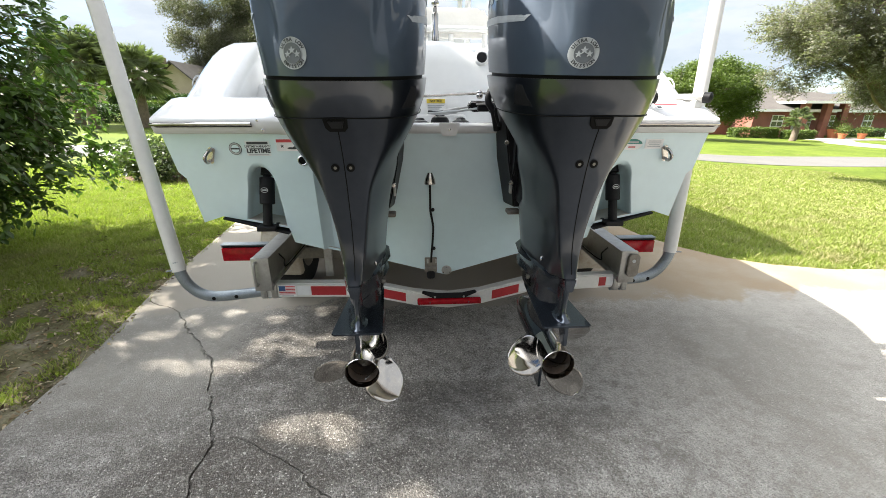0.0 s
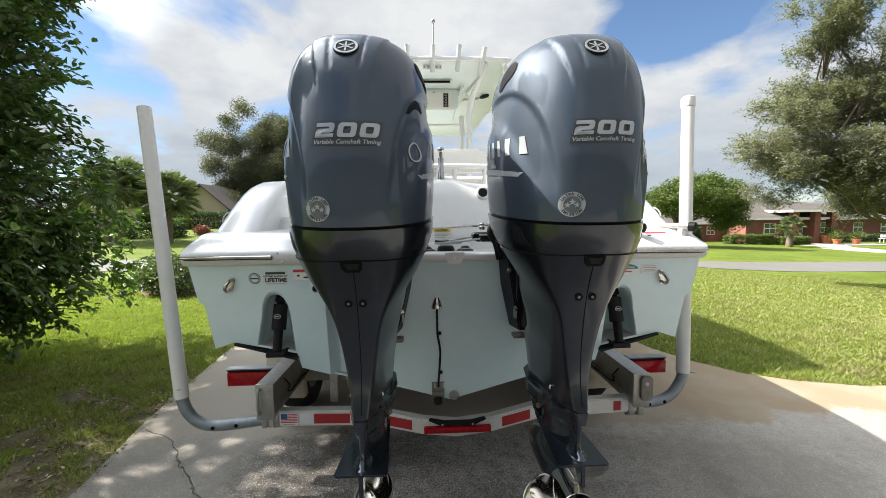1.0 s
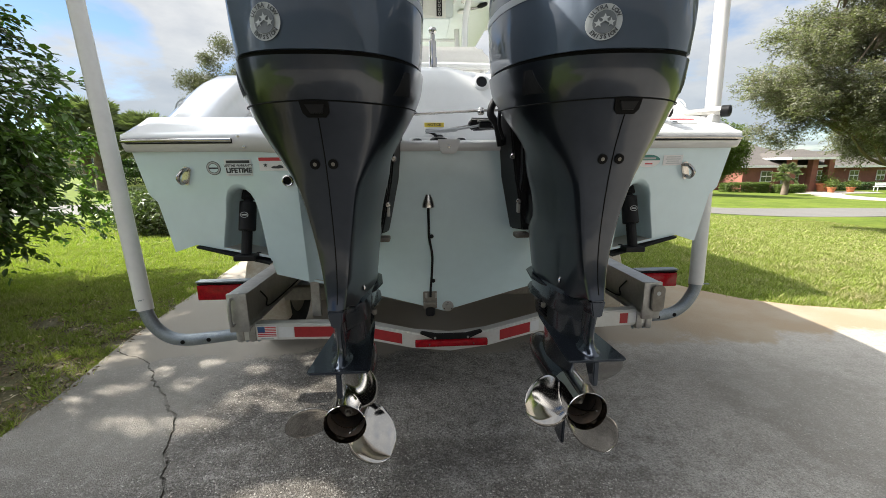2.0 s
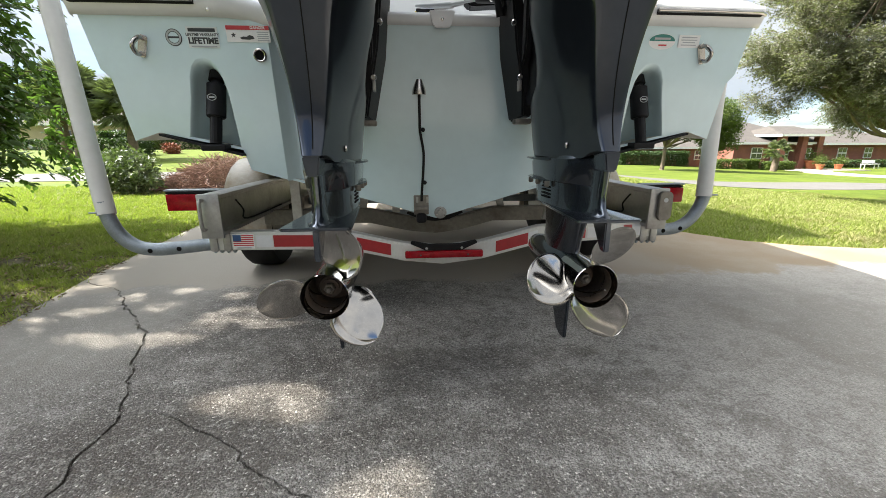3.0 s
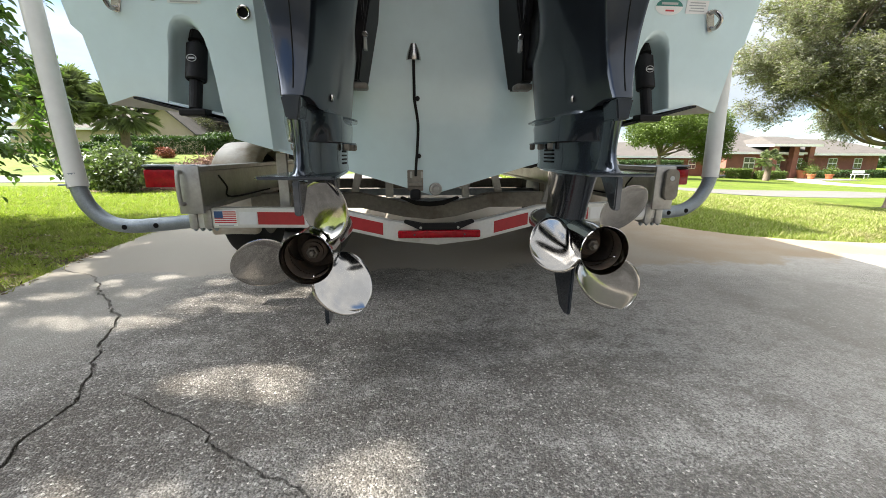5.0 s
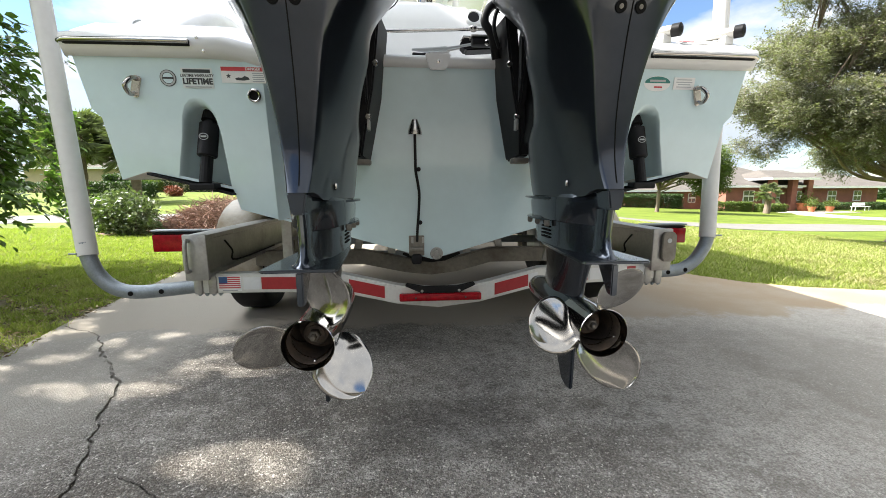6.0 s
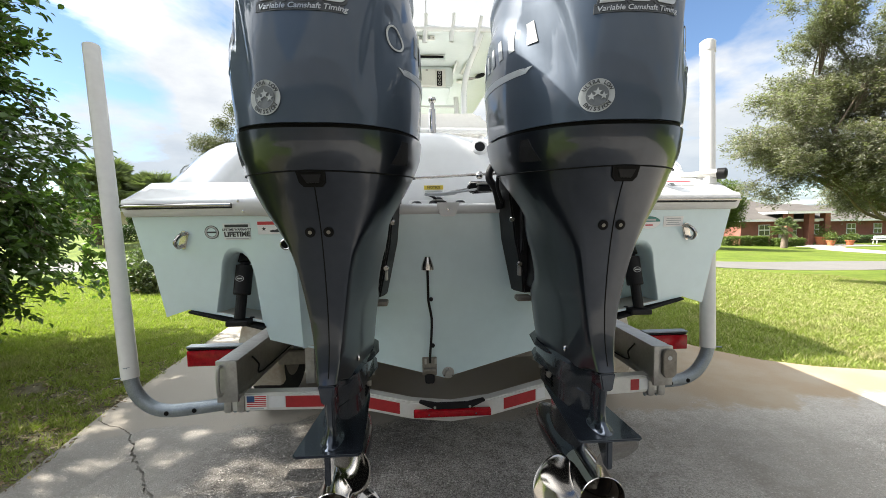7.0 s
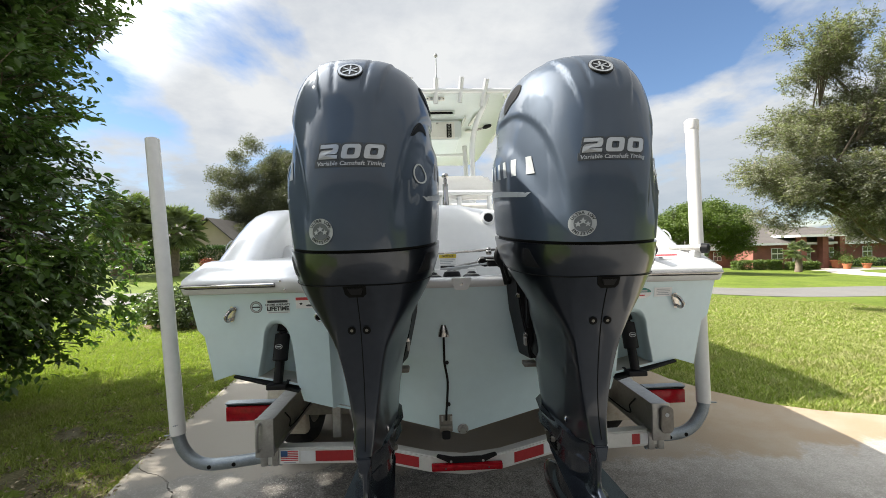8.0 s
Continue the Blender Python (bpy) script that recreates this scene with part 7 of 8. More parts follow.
# broad-leaved tree close to the driveway; the sun reaches the slab through gaps in its crown
SUN_GAPS = [(-1.10, 0.11, 0.11, 0.055), (-0.78, 0.25, 0.17, 0.10), (-0.60, 0.33, 0.11, 0.09), (-1.05, 0.27, 0.10, 0.035), (-0.99, 0.37, 0.06, 0.035), (-1.75, 0.42, 0.09, 0.045),
            (-1.90, 0.33, 0.07, 0.04), (-1.88, 0.17, 0.07, 0.04), (-1.57, 0.10, 0.08, 0.05), (-1.40, 0.08, 0.08, 0.04), (-1.66, 0.57, 0.06, 0.05), (-1.43, 0.44, 0.07, 0.04), (-1.41, 0.67, 0.05, 0.04),
            (-1.09, 0.57, 0.06, 0.04), (-0.66, -0.40, 0.14, 0.06), (-0.50, -0.45, 0.10, 0.05), (-0.80, 0.68, 0.05, 0.04), (-0.74, -0.84, 0.14, 0.05), (-0.20, -0.80, 0.10, 0.06), (-1.24, 0.04, 0.05, 0.03)]
SUN_GAPS = [(x, y, rx + 0.028, ry + 0.032, 0.0) for x, y, rx, ry in SUN_GAPS]
gap_rng = random.Random(8)
for _ in range(150):
    r = gap_rng.uniform(0.04, 0.10)
    SUN_GAPS.append((gap_rng.uniform(-5.2, -1.95), gap_rng.uniform(-1.2, 1.6), r * gap_rng.uniform(1.0, 1.8), r, 1.5))
for _ in range(70):
    r = gap_rng.uniform(0.07, 0.17)
    SUN_GAPS.append((gap_rng.uniform(-4.4, -2.2), gap_rng.uniform(0.7, 3.2), r * gap_rng.uniform(1.0, 1.9), r, 1.6))
tree("broadleaf_tree", (-5.4, 1.7, -0.05), 1.1, 0.15,
     [((-5.2, 1.3, 1.5), (1.65, 1.6, 1.25)), ((-5.1, 1.25, 2.8), (1.8, 1.7, 1.4)), ((-5.1, 1.2, 4.2), (1.9, 1.7, 1.3)), ((-5.15, 1.2, 5.2), (1.6, 1.6, 1.0)),
      ((-4.38, 2.0, 1.15), (0.65, 0.6, 0.8)), ((-4.12, 2.1, 1.95), (0.65, 0.7, 0.75)), ((-4.05, 2.1, 4.1), (0.8, 0.7, 0.8)), ((-4.65, 1.7, 0.62), (0.5, 0.5, 0.35)), ((-7.3, 1.9, 3.6), (1.2, 1.3, 2.0)),
      ((-5.2, -1.0, 5.6), (1.5, 1.4, 0.9)), ((-4.0, 2.3, 4.9), (0.8, 0.7, 0.8)), ((-4.7, 0.55, 5.75), (0.5, 0.65, 0.5)), ((-6.6, 2.6, 2.2), (0.9, 0.9, 1.9)), ((-6.2, 2.9, 4.6), (1.1, 1.1, 1.0)), ((-6.0, 2.7, 3.2), (1.0, 1.0, 1.1)), ((-5.6, 2.5, 1.5), (0.9, 0.75, 1.1)), ((-6.4, 2.9, 5.9), (1.1, 1.0, 0.9)), ((-5.1, 2.6, 4.4), (0.9, 0.8, 1.0)), ((-4.2, 2.3, 1.05), (0.5, 0.5, 0.6)), ((-4.15, 2.5, 1.85), (0.6, 0.6, 0.6)), ((-4.10, 2.95, 1.25), (0.40, 0.42, 0.75))],
     9000, 34, 0.165, 0.088, M_LEAF_NEAR, 11, "dense dark green broad-leaved tree on the lawn", limbs=24, slim=0.50, up=0.45, hollow=0.45, freq=1.3, spray=(0.46, 0.18, 0.25), gaps=SUN_GAPS, oval_leaf=True)


def ragged(rows, y, depth, seed):
    """Crown lobes from (x, z, radius), scattered over the depth of the crown."""
    rng = random.Random(seed)
    return [((x, y + rng.uniform(-depth, depth), z), (r * rng.uniform(0.85, 1.15), r * 1.1, r * rng.uniform(0.7, 0.95))) for x, z, r in rows]


# live oak by the street side
OAK = [(12.9, 7.5, 0.5), (13.3, 7.2, 0.6), (13.1, 2.3, 0.5), (14.2, 2.1, 0.6), (15.3, 1.9, 0.7), (10.2, 4.5, 0.46), (10.7, 3.7, 0.53), (11.1, 2.9, 0.5), (11.6, 4.4, 0.75), (11.7, 3.2, 0.75), (12.3, 5.4, 0.64), (12.7, 3.6, 1.03), (13.6, 5.1, 1.03), (13.5, 3.1, 1.17), (12.1, 8.0, 0.43), (12.7, 7.8, 0.53), (13.3, 7.6, 0.46), (13.1, 6.9, 0.53), (13.8, 7.0, 0.68), (14.4, 8.0, 0.68), (14.8, 5.4, 1.42), (14.7, 3.2, 1.33), (11.5, 2.2, 0.43), (12.2, 1.9, 0.49), (15.9, 7.3, 1.25), (16.2, 4.5, 1.6), (17.8, 6.3, 1.6), (15.8, 2.2, 0.98), (17.5, 3.0, 1.42), (12.6, 7.6, 0.5), (12.6, 2.6, 0.75), (12.0, 3.3, 0.65), (11.2, 3.7, 0.6)]
tree("live_oak", (17.0, 11.0, fall(17.0) - 0.1), 2.2, 0.22, ragged(OAK, 10.6, 1.3, 3),
     10500, 32, 0.18, 0.080, M_LEAF_OAK, 21, "large grey-green live oak on the lawn", limbs=34, slim=0.46, up=0.25, hollow=0.25, freq=1.5, spray=(0.62, 0.10, 0.2))
# oak behind the beige house
FAR_OAK = [(-24.9, 13.4, 1.42), (-22.8, 15.2, 1.42), (-20.4, 14.2, 1.7), (-27.4, 11.5, 1.42), (-25.0, 10.8, 2.07), (-22.0, 11.8, 2.64), (-19.8, 10.8, 2.26), (-27.9, 8.6, 1.6), (-25.1, 7.8, 2.26), (-22.1, 8.0, 3.01), (-19.7, 7.4, 2.64), (-26.7, 5.6, 2.07), (-24.4, 5.1, 2.26), (-21.4, 5.0, 2.64), (-17.5, 12.6, 2.64), (-16.4, 8.8, 3.01), (-24.5, 2.9, 2.26), (-20.0, 2.8, 2.45)]
tree("tall_oak", (-22.5, 52, -0.05), 4.5, 0.55, ragged(FAR_OAK, 52, 2.5, 4),
     4600, 40, 0.42, 0.21, M_LEAF_FAR, 41, "tall grey-green oak behind the beige house", limbs=26, slim=0.5, up=0.25, hollow=0.25, freq=0.6)
# round tree in front of the brick house
tree("round_tree", (20.9, 30.5, fall(20.9) - 0.1), 1.9, 0.22,
     [((22.4, 30.5, 2.9), (3.4, 2.8, 1.5)), ((20.2, 30.5, 2.6), (2.2, 2.0, 1.3)), ((24.9, 30.5, 2.6), (2.0, 1.9, 2.0)), ((25.6, 30.5, 1.2), (1.4, 1.5, 1.3)), ((22.6, 30.2, 3.9), (1.8, 1.6, 0.9)), ((18.9, 30.5, 2.0), (1.1, 1.1, 0.7))],
     1500, 34, 0.24, 0.16, M_LEAF_GREEN, 51, "rounded bright green tree across the street", limbs=16, slim=0.55, up=0.45, freq=0.7)


def palm(base, trunk_h, crown_r, fans, seed, label):
    rng = np.random.default_rng(seed)
    t = empty("cabbage_palm", *base)
    tagged(t, label, "palm tree", "palms on the far lawn")
    line = smooth_path([(0, 0, 0), (0.08, 0.02, trunk_h * 0.5), (0.05, 0.05, trunk_h)], 6)
    part("trunk", tube(line, [0.26 - 0.05 * k / 12 + 0.03 * (k % 2) for k in range(13)], 12), M_BARK, t, smooth=60)
    verts, faces = [], []
    for i in range(fans):
        az, el = rng.uniform(0, 2 * math.pi), rng.uniform(-0.7, 1.25)
        out = np.array([math.cos(az) * math.cos(el), math.sin(az) * math.cos(el), math.sin(el)])
        root = np.array([0.05, 0.05, trunk_h]) + out * 0.15
        hub = root + out * crown_r * rng.uniform(0.45, 0.62)
        hub[2] -= 0.10 * crown_r * math.cos(el)
        sidev = np.cross(out, [0, 0, 1.0])
        sidev /= np.linalg.norm(sidev) + 1e-9
        upv = np.cross(sidev, out)
        k = len(verts)
        verts += [root - sidev * 0.015, root + sidev * 0.015, hub + sidev * 0.012, hub - sidev * 0.012]
        faces.append((k, k + 1, k + 2, k + 3))
        for j in range(40):
            a = radians(-135 + 270 * j / 39)
            d = out * math.cos(a) + sidev * math.sin(a)
            ln = crown_r * 0.55 * (0.75 + 0.25 * math.cos(a)) * rng.uniform(0.85, 1.1)
            w = 0.0115 * crown_r
            across = np.cross(d, upv)
            mid = hub + d * ln * 0.55 + upv * 0.03
            tip = hub + d * ln - np.array([0, 0, ln * rng.uniform(0.05, 0.35)])
            k = len(verts)
            verts += [hub, mid + across * w, tip, mid - across * w]
            faces += [(k, k + 1, k + 2), (k, k + 2, k + 3)]
    raw("crown", verts, faces, M_PALM, t)
    return t


palm((-19.5, 24.0, -0.05), 3.9, 1.9, 74, 61, "cabbage palm with a full fan-leaved crown")
palm((-16.9, 24.6, -0.05), 3.1, 1.75, 66, 62, "shorter cabbage palm with drooping fans")
palm((-21.4, 25.5, -0.05), 3.7, 1.8, 66, 63, "cabbage palm with a ragged crown")
palm((33.4, 33.0, fall(33.4) - 0.05), 1.95, 1.0, 30, 64, "small palm before the brick porch")

# bed beside the street: green shrub and a heap of dry cuttings


def shrub(name, x, y, z, r, h, count, size, material, seed, label, category="shrub"):
    rng = np.random.default_rng(seed)
    s = empty(name, x, y, z)
    tagged(s, label, category)
    lobes = [((rng.uniform(-0.5, 0.5) * r, rng.uniform(-0.4, 0.4) * r, h * rng.uniform(0.35, 0.6)), (r * 0.6, r * 0.55, h * 0.45)) for _ in range(5)]
    spots = clump_spots(lobes, count // 12, rng, 0.2)
    spots[:, 2] = np.abs(spots[:, 2])
    leaf_cloud("foliage", np.repeat(spots, 12, axis=0), size * 0.8, size, material, s, rng, 0.35, 0.5)
    bm = bmesh.new()
    for p in spots[:: max(1, len(spots) // 24)]:
        add_tube(bm, [(0, 0, -0.03), (p[0] * 0.5, p[1] * 0.5, p[2] * 0.6), tuple(p)], [0.02, 0.012, 0.005], 5)
    part("stems", bm, M_BARK, s)
    return s


shrub("green_shrub", -5.25, 6.3, -0.05, 0.85, 0.82, 5600, 0.085, M_LEAF_VAR, 71, "loose green shrub in the lawn bed")
shrub("green_shrub", -6.2, 7.2, -0.1, 0.6, 0.5, 2200, 0.085, M_LEAF_DARK, 72, "low dark green shrub in the lawn bed")


def twig_heap(x, y, z, rx, ry, h, count, seed, label):
    rng = np.random.default_rng(seed)
    s = empty("brush_heap", x, y, z)
    tagged(s, label, "brush heap")
    verts, faces = [], []
    for _ in range(count):
        a, q = rng.uniform(0, 2 * math.pi), rng.random() ** 0.5
        px, py = rx * q * math.cos(a), ry * q * math.sin(a)
        pz = h * (1 - q * q) * rng.uniform(0.15, 1.0)
        d = rng.normal(0, 1, 3) * np.array([1, 1, 0.5])
        d /= np.linalg.norm(d)
        ln, w = rng.uniform(0.10, 0.34), rng.uniform(0.003, 0.007)
        c, e = np.array([px, py, pz]), np.array([px, py, pz]) + d * ln
        e[2] = max(e[2], 0.02)
        u = np.cross(d, [0.3, 0.2, 1.0])
        u /= np.linalg.norm(u)
        v = np.cross(d, u)
        k = len(verts)
        for p in (c, e):
            verts += [p + u * w, p - u * w * 0.5 + v * w * 0.87, p - u * w * 0.5 - v * w * 0.87]
        faces += [(k, k + 1, k + 4, k + 3), (k + 1, k + 2, k + 5, k + 4), (k + 2, k, k + 3, k + 5)]
    raw("brushwood", verts, faces, M_TWIG, s)
    return s


twig_heap(-3.75, 6.95, -0.08, 1.45, 0.7, 0.70, 9500, 73, "heap of dry reddish-brown cuttings")
bm = bmesh.new()
ring_loft(bm, [[(-4.4 + 2.0 * q * math.cos(a) + 0.1 * math.sin(3 * a), 6.65 + 1.0 * q * math.sin(a), z - 0.05) for a in [2 * math.pi * k / 40 for k in range(40)]] for q, z in ((1.0, -0.04), (0.9, 0.0), (0.5, 0.02))])
tagged(part("mulch_bed", bm, M_MULCH), "brown mulch bed in the lawn", "mulch bed", kind="structure")


def drive_edge(y):
    return np.interp(y, [p[1] for p in DRIVE_LEFT], [p[0] for p in DRIVE_LEFT])


def bare_soil():
    """Worn sandy strip where the lawn meets the driveway."""
    ys = [-3.0 + 0.08 * k for k in range(72)]
    rows = []
    for y in ys:
        wide = (1.75 + 0.5 * noise.noise((y * 0.9, 0, 1)) + 0.2 * noise.noise((y * 3.1, 2, 1))) * step(2.76, 1.6, y)
        e = float(drive_edge(y)) - 0.002
        rows.append([(e - wide * q, y, -0.020 - 0.014 * q + 0.008 * noise.noise((e - wide * q * 5, y * 5, 3)) - 0.03 * (q > 0.95)) for q in [k / 12 for k in range(13)]])
    bm = bmesh.new()
    ring_loft(bm, rows, closed=False)
    bmesh.ops.recalc_face_normals(bm, faces=bm.faces)
    tagged(part("bare_soil", bm, M_SOIL, smooth=80), "worn sandy soil between the lawn and the driveway", "soil", kind="structure")


bare_soil()


def lawn_blades():
    """Short coarse grass beside the driveway; bare where the soil shows."""
    rng = np.random.default_rng(5)
    left_x = lambda y: np.interp(y, [p[1] for p in DRIVE_LEFT], [p[0] for p in DRIVE_LEFT])
    pts = []
    def scatter(n, x0, x1, y0, y1, keep):
        p = np.column_stack([rng.uniform(x0, x1, n), rng.uniform(y0, y1, n)])
        pts.append(p[keep(p)])
    scatter(80000, -4.6, -1.85, -1.2, 2.9, lambda p: p[:, 0] < left_x(p[:, 1]) - 0.02 + 0.05 * rng.random(len(p)))
    scatter(90000, -6.5, -1.9, -1.2, 5.0, lambda p: p[:, 0] < left_x(p[:, 1]) - 0.02 + 0.05 * rng.random(len(p)))
    scatter(60000, -11, -2.3, 3.0, 9.5, lambda p: p[:, 0] < left_x(p[:, 1]) - 0.02)
    rx = [p[0] for p in DRIVE_RIGHT[2:]]
    ry = [p[1] for p in DRIVE_RIGHT[2:]]
    scatter(90000, 2.2, 7.5, 1.0, 5.5, lambda p: p[:, 1] > np.interp(p[:, 0], rx, ry) + 0.02 - 0.04 * rng.random(len(p)))
    scatter(60000, 2.4, 16, 4.0, 13, lambda p: (p[:, 1] < 12.8 + 0.10 * p[:, 0]) & (p[:, 0] > 2.75))
    p = np.concatenate(pts)
    bare = np.array([0.8 * noise.noise((x * 1.7, y * 1.7, 7.0)) + 0.7 * noise.noise((x * 5.3, y * 5.3, 3.0)) for x, y in p])
    edge = np.clip(1.05 - (left_x(p[:, 1]) - p[:, 0]) / 2.4, 0, 1) * (p[:, 0] < 0) * np.clip((2.7 - p[:, 1]) / 1.2, 0, 1)
    p = p[bare + rng.uniform(-0.34, 0.30, len(p)) < 0.52 - 0.72 * edge]
    n = len(p)
    z = np.array([fall(x, y) for x, y in p]) - 0.032
    base = np.column_stack([p, z])
    blades = 2
    base = np.repeat(base, blades, axis=0) + np.column_stack([rng.normal(0, 0.012, (n * blades, 2)), np.zeros(n * blades)])
    m = n * blades
    far = np.clip((np.hypot(base[:, 0], base[:, 1] + 1.5) - 4) / 8, 0, 1)
    a = rng.uniform(0, 2 * math.pi, m)
    tuft = np.array([noise.noise((x * 5.0, y * 5.0, 1.0)) for x, y in p])
    tall = rng.uniform(0.018, 0.052, m) * (1 + 0.75 * np.repeat(tuft, blades))
    w = rng.uniform(0.0035, 0.0075, m) * (1 + 2.2 * far)
    lean = rng.uniform(0.2, 1.3, m) * tall
    b = rng.uniform(0, 2 * math.pi, m)
    v = np.empty((m, 3, 3))
    v[:, 0] = base + np.column_stack([np.cos(a) * w, np.sin(a) * w, np.zeros(m)])
    v[:, 1] = base - np.column_stack([np.cos(a) * w, np.sin(a) * w, np.zeros(m)])
    v[:, 2] = base + np.column_stack([np.cos(b) * lean, np.sin(b) * lean, tall])
    me = bpy.data.meshes.new("grass")
    me.vertices.add(m * 3)
    me.vertices.foreach_set("co", v.reshape(-1))
    me.loops.add(m * 3)
    me.loops.foreach_set("vertex_index", np.arange(m * 3, dtype=np.int32))
    me.polygons.add(m)
    me.polygons.foreach_set("loop_start", np.arange(0, m * 3, 3, dtype=np.int32))
    me.update(calc_edges=True)
    me.materials.append(M_BLADE)
    tagged(as_object("grass", me), "short coarse lawn grass with bare patches", "grass", kind="stuff")


lawn_blades()


def leaf_litter():
    """Dry leaves and clippings strewn over the worn lawn and along the slab's edge."""
    rng = np.random.default_rng(17)
    n = 5000
    y = rng.uniform(-1.3, 2.8, n)
    off = np.abs(rng.normal(0, 0.75, n)) - 0.03
    c = np.column_stack([np.interp(y, [q[1] for q in DRIVE_LEFT], [q[0] for q in DRIVE_LEFT]) - off, y, np.where(off < 0.0, 0.003, -0.016 + 0.012 * rng.random(n))])
    axis = np.column_stack([rng.normal(0, 1, (n, 2)), rng.normal(0, 0.25, n)])
    norm = rng.normal(0, 0.4, (n, 3)) + np.array([0, 0, 1.0])
    ob = leaf_mesh("leaf_litter", c, axis, norm, 0.030 * rng.uniform(0.4, 1.4, (n, 1)), 0.42, M_LITTER, None, "", False)
    tagged(ob, "dry brown leaf litter on the worn lawn edge", "leaf litter", kind="stuff")


leaf_litter()

# ---- houses across the street ----


def window(parent, x, y, z0, z1, w, panes=2):
    """A framed window set in a wall that faces -y."""
    wn_ = part("window", box(x - w / 2, x + w / 2, y - 0.06, y + 0.02, z0, z1, 0.0), M_TRIM, parent)
    h = (z1 - z0)
    for i in range(2):
        for j in range(panes):
            x0 = x - w / 2 + 0.07 + j * (w - 0.07) / panes
            x1 = x - w / 2 + (j + 1) * (w - 0.07) / panes
            part("pane", box(x0, x1, y - 0.075, y - 0.061, z0 + 0.06 + i * h / 2, z0 + (i + 1) * h / 2 - 0.05), M_GLASS, wn_)
    return wn_


def hip_roof(parent, x0, x1, y0, y1, z, rise, over=0.5, name="roof", inset=None, gable=False):
    x0, x1, y0, y1 = x0 - over, x1 + over, y0 - over, y1 + over
    m = (y1 - y0) / 2 if inset is None else inset
    if gable:
        m = 0.0
    ym = (y0 + y1) / 2
    v = [(x0, y0, z), (x1, y0, z), (x1, y1, z), (x0, y1, z), (x0 + m, ym, z + rise), (x1 - m, ym, z + rise)]
    f = [(0, 1, 5, 4), (1, 2, 5), (2, 3, 4, 5), (3, 0, 4), (3, 2, 1, 0)]
    roof = raw(name, v, f, M_SHINGLE, parent)
    bm = bmesh.new()
    for a, c in ((0, 1), (1, 2), (2, 3), (3, 0)):
        (ax, ay, _), (cx, cy, _) = v[a], v[c]
        add_box(bm, min(ax, cx) - 0.02, max(ax, cx) + 0.02, min(ay, cy) - 0.02, max(ay, cy) + 0.02, z - 0.2, z + 0.02)
    part("fascia", bm, M_TRIM, roof)
    return roof


Z1 = -1.72
house = empty("brick_house", 42, 42, Z1)
tagged(house, "long red brick house with a grey hip roof", "house")
H1 = Matrix.Translation((-42, -42, -Z1))


def hp(ob):
    if ob.parent is house:
        ob.matrix_basis = H1
    return ob


hp(part("wall", box(33.4, 37.6, 38.0, 50, Z1 - 0.3, 0.95), M_BRICK, house))
hp(part("wall", box(37.6, 54.0, 40.2, 50, Z1 - 0.3, 0.85), M_BRICK, house))
hp(hip_roof(house, 33.4, 42.5, 38.0, 50, 0.95, 2.45, inset=4.2))
hp(hip_roof(house, 42.0, 56.0, 40.0, 50, 0.85, 1.75, inset=3.5))
hp(hip_roof(house, 37.2, 41.6, 36.6, 42, 1.72, 0.9, inset=1.2))
hp(part("wall", box(24.0, 33.4, 41.0, 50, Z1 - 0.3, 0.55), M_BRICK, house))
hp(hip_roof(house, 22.0, 33.5, 41.0, 50, 0.5, 1.6, inset=4.0))
for x, y, z1 in ((40.1, 37.2, 1.6), (42.3, 37.6, 1.6), (37.8, 37.2, 1.6)):
    hp(part("column", box(x - 0.3, x + 0.3, y - 0.3, y + 0.3, Z1 - 0.2, z1, 0.02), M_BRICK, house))
for x, y, w, z0, z1 in ((35.95, 38.0, 1.25, -0.72, 0.42), (44.3, 40.2, 1.0, -0.8, 0.35), (48.2, 40.2, 1.1, -0.8, 0.35), (51.4, 40.2, 1.0, -0.8, 0.35), (29.0, 41.0, 0.9, -0.9, 0.1), (31.8, 41.0, 0.9, -0.9, 0.1), (41.3, 40.2, 0.9, -1.0, 0.3)):
    hp(window(house, x, y, z0, z1, w))
hp(part("door", box(39.0, 39.95, 40.14, 40.2, Z1, 0.35), M_TRIM, house))

Z2 = 0.0
cottage = empty("beige_house", -28, 48, Z2 + 0.45)
tagged(cottage, "beige stucco house with a brown gabled roof", "house")
H2 = Matrix.Translation((28, -48, -Z2))


def cp(ob):
    if ob.parent is cottage:
        ob.matrix_basis = H2
    return ob


cp(part("wall", box(-42, -28.4, 46.0, 55, -0.2, 2.75), M_STUCCO, cottage))
cp(hip_roof(cottage, -42, -26.0, 46.0, 55, 2.75, 2.6, inset=3.5))
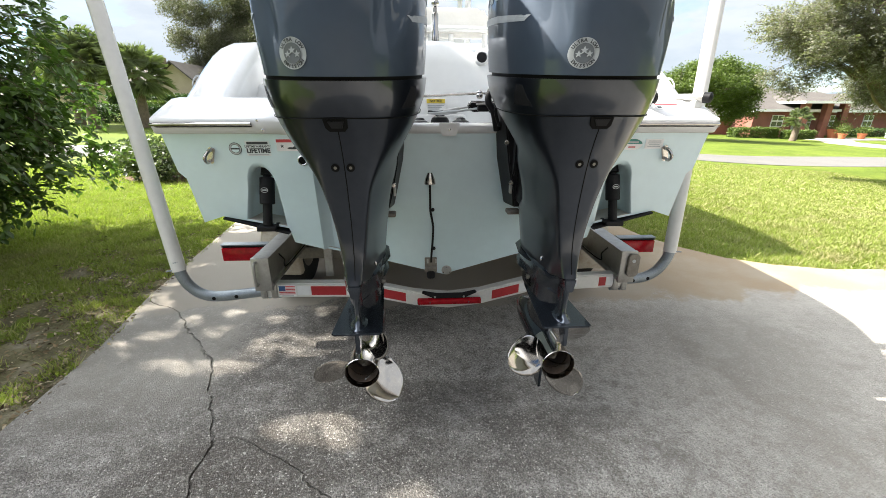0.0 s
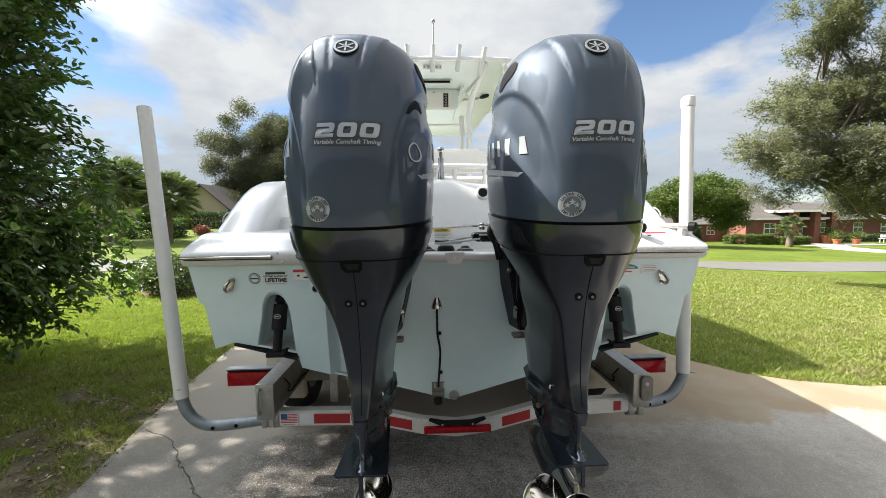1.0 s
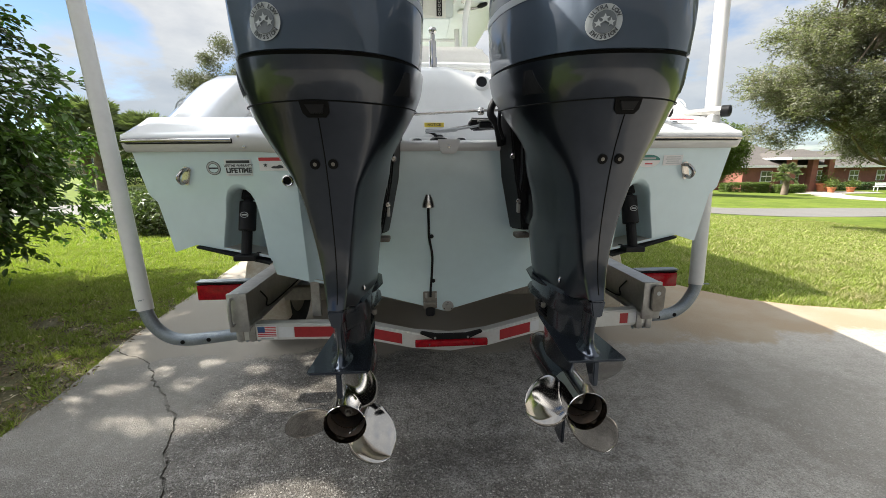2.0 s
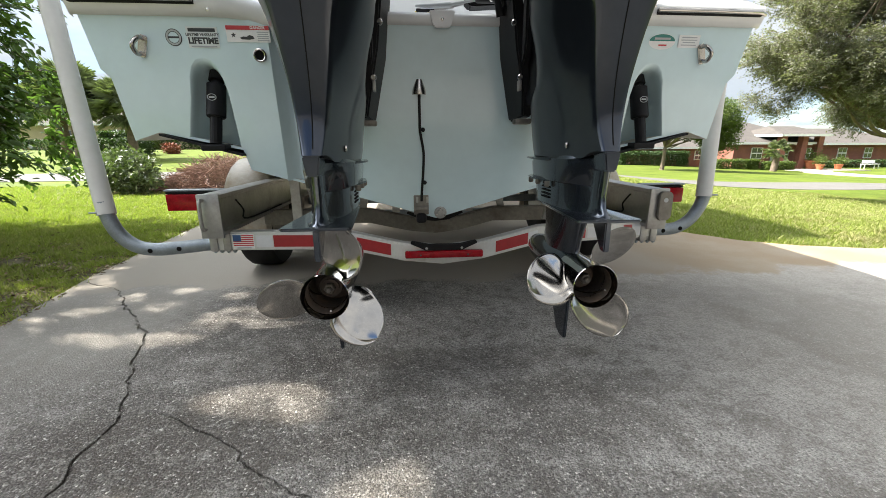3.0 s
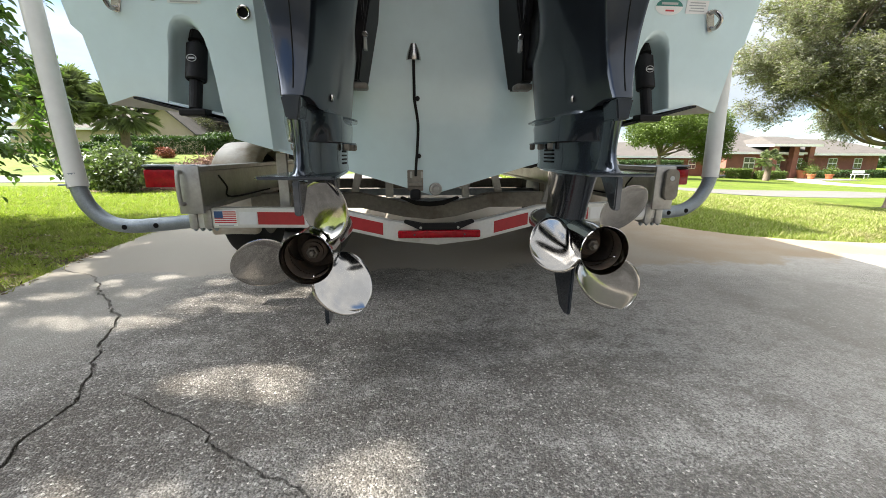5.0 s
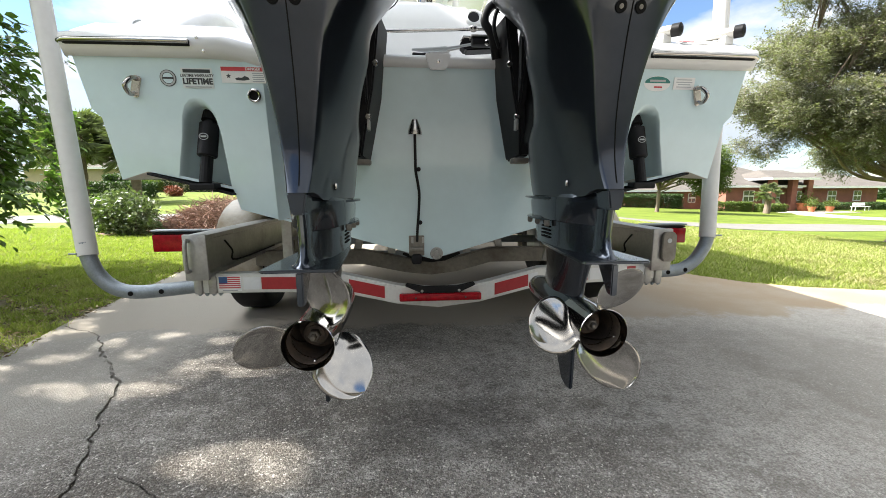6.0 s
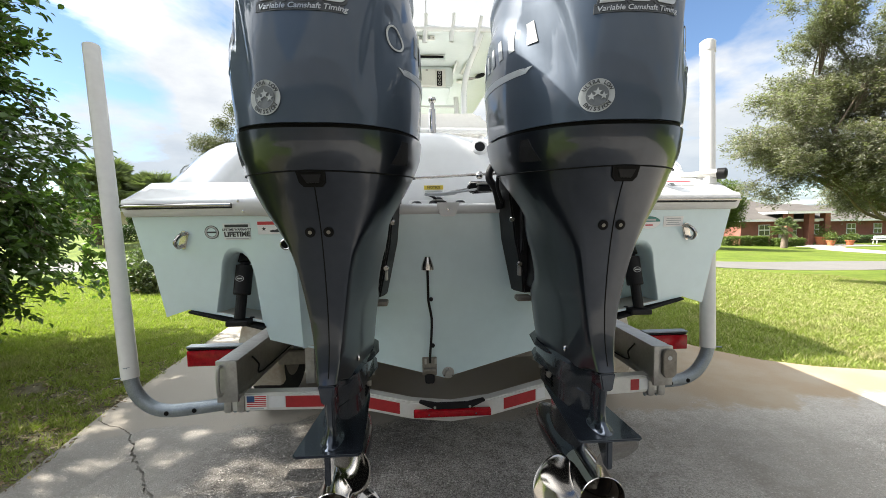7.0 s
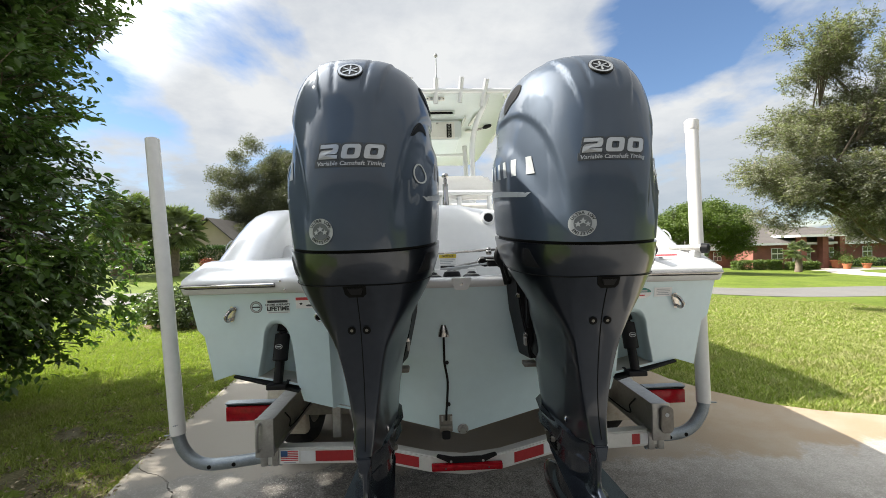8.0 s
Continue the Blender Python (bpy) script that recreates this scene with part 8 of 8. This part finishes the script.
# gable end facing the street
gx0, gx1, gm, gy = -28.6, -22.9, -25.75, 45.0
cp(raw("gable_wall", [(gx0, gy, -0.2), (gx1, gy, -0.2), (gx1, gy, 2.4), (gm, gy, 4.9), (gx0, gy, 2.4), (gx0, 55, -0.2), (gx1, 55, -0.2), (gx1, 55, 2.4), (gm, 55, 4.9), (gx0, 55, 2.4)],
       [(0, 1, 2, 3, 4), (1, 6, 7, 2), (5, 0, 4, 9), (6, 5, 9, 8, 7)], M_STUCCO, cottage))
for a, name in ((-1, "roof"), (1, "roof")):
    xe = gm + a * 3.35
    cp(raw(name, [(gm, gy - 0.5, 5.15), (xe, gy - 0.5, 2.15), (xe, 55.5, 2.15), (gm, 55.5, 5.15), (gm, gy - 0.5, 4.98), (xe, gy - 0.5, 1.98), (xe, 55.5, 1.98), (gm, 55.5, 4.98)],
           [(0, 1, 2, 3), (0, 4, 5, 1), (4, 7, 6, 5), (1, 5, 6, 2), (3, 2, 6, 7)], M_SHINGLE, cottage))
cp(window(cottage, -27.2, gy, 1.15, 2.05, 0.8, 1))
cp(window(cottage, -31.5, 46.0, 0.9, 2.1, 2.0, 2))
cp(window(cottage, -36.5, 46.0, 0.9, 2.1, 2.0, 2))
cp(part("chimney", box(-30.6, -29.6, 50, 51, 4.0, 6.0, 0.02), M_STUCCO, cottage))

# hedges, flowers and pots before the houses
hedge("clipped_hedge", 30.2, 34.6, 36.4, 1.0, fall(32) - 0.05, fall(32) + 0.85, 6760, 0.163, M_LEAF_GREEN, 81, "clipped green hedge along the brick wall")
hedge("clipped_hedge", 35.0, 37.6, 35.6, 1.0, fall(36) - 0.05, fall(36) + 0.72, 4680, 0.163, M_LEAF_GREEN, 82, "low clipped hedge by the porch")
hedge("clipped_hedge", 22.0, 29.5, 39.8, 1.2, fall(26) - 0.05, fall(26) + 1.35, 7800, 0.188, M_LEAF_DARK, 83, "long dark hedge before the brick wing")
hedge("clipped_hedge", 45.5, 53.0, 38.6, 1.2, fall(49) - 0.05, fall(49) + 0.7, 5720, 0.175, M_LEAF_DARK, 84, "dark hedge under the far windows")
hedge("tall_hedge", -31.0, -19.5, 42.5, 1.5, 0.40, 2.15, 13520, 0.213, M_LEAF_DARK, 85, "dark green hedge before the beige house")
hedge("tall_hedge", -21.0, -8.0, 44.5, 2.0, 0.40, 2.6, 13520, 0.237, M_LEAF_DARK, 86, "tall dark hedge at the lot line")
hedge("round_bush", -27.2, -25.0, 40.6, 1.6, 0.40, 1.55, 3900, 0.175, M_LEAF_GREEN, 87, "pale green bush before the hedge", "bush")
hedge("round_bush", -22.0, -18.2, 28.0, 1.8, 0.13, 1.22, 6240, 0.15, M_LEAF_DARK, 88, "dark bush under the palms", "bush")
shrub("flowering_bush", -17.4, 29.5, 0.18, 0.6, 0.8, 1800, 0.14, M_ROPE, 89, "red-leaved bush under the palms", "bush")
hedge("low_border", -48, -31, 40.5, 1.4, 0.40, 1.40, 9360, 0.188, M_LEAF_DARK, 90, "low mixed border along the far lawn")


def flower_pot(x, y, s, seed):
    z = fall(x) - 0.05
    pot = empty("flower_pot", x, y, z)
    tagged(pot, "terracotta pot with a leafy plant", "flower pot", "pots by the porch")
    part("pot", lathe([(0.22 * s, 0.0), (0.33 * s, 0.48 * s), (0.37 * s, 0.5 * s), (0.37 * s, 0.58 * s), (0.30 * s, 0.58 * s)], 20), M_TERRA, pot, smooth=40)
    rng = np.random.default_rng(seed)
    plant = leaf_cloud("plant", rng.normal(0, 1, (500, 3)) * np.array([0.28, 0.28, 0.2]) * s + np.array([0, 0, 0.9 * s]), 0.05, 0.18, M_LEAF_GREEN, pot, rng, 0.2, 0.35)
    tagged(plant, kind="stuff")
    return pot


flower_pot(40.2, 35.0, 1.0, 91)
flower_pot(42.2, 35.0, 1.0, 92)
flower_pot(40.9, 36.6, 1.5, 93)
bench = empty("garden_bench", 47.5, 36.5, fall(47.5) - 0.03)
tagged(bench, "small white garden bench on the lawn", "bench")
part("seat", box(-0.9, 0.9, -0.2, 0.25, 0.42, 0.48, 0.01), M_TRIM, bench)
part("backrest", box(-0.7, 0.7, 0.2, 0.26, 0.55, 0.85, 0.01), M_TRIM, bench)
for x in (-0.8, 0.8):
    for y in (-0.15, 0.2):
        part("leg", tube([(x, y, -0.03), (x * 0.96, y, 0.44)], 0.035, 8), M_TRIM, bench)
# pale front walk of the brick house
bm = bmesh.new()
ring_loft(bm, [[(36.0, 36.2, 0), (44.5, 36.6, 0), (44.0, 33.5, 0), (37.0, 33.6, 0)], [(36.0, 36.2, 0.06), (44.5, 36.6, 0.06), (44.0, 33.5, 0.06), (37.0, 33.6, 0.06)]])
for v in bm.verts:
    v.co.z += fall(v.co.x) - 0.04
tagged(part("front_walk", bm, M_LIGHT_CONC), "pale concrete front walk", "walk", kind="structure")
bm = bmesh.new()
line = [(38.5, 34.0), (36.5, 31.5), (36.0, 28.5), (37.5, 24.6)]
ring_loft(bm, [[(x - 1.5, y, fall(x) - 0.1), (x + 1.5, y, fall(x) - 0.1), (x + 1.5, y, fall(x) + 0.02), (x - 1.5, y, fall(x) + 0.02)] for x, y in line])
bmesh.ops.recalc_face_normals(bm, faces=bm.faces)
tagged(part("front_drive", bm, M_LIGHT_CONC), "pale concrete drive to the street", "driveway", kind="structure")


def far_woods():
    rng = np.random.default_rng(99)
    spots = []
    for _ in range(2600):
        x = rng.uniform(-110, 120)
        spots.append((x, 74 + rng.uniform(-5, 5), fall(x) + abs(rng.normal(0, 1.0)) * 1.2))
    # unseen half ring of woods added to close the place behind the camera
    for _ in range(1600):
        a = rng.uniform(math.pi * 1.05, math.pi * 1.95)
        spots.append((60 * math.cos(a), 60 * math.sin(a), rng.uniform(0, 5)))
    ob = leaf_cloud("far_woods", np.repeat(np.array(spots), 12, axis=0), 0.7, 0.9, M_LEAF_DARK, None, rng, 0.3, 0.6)
    tagged(ob, "distant dark green woods beyond the houses and, unseen, behind the camera", "woods", kind="stuff")


far_woods()
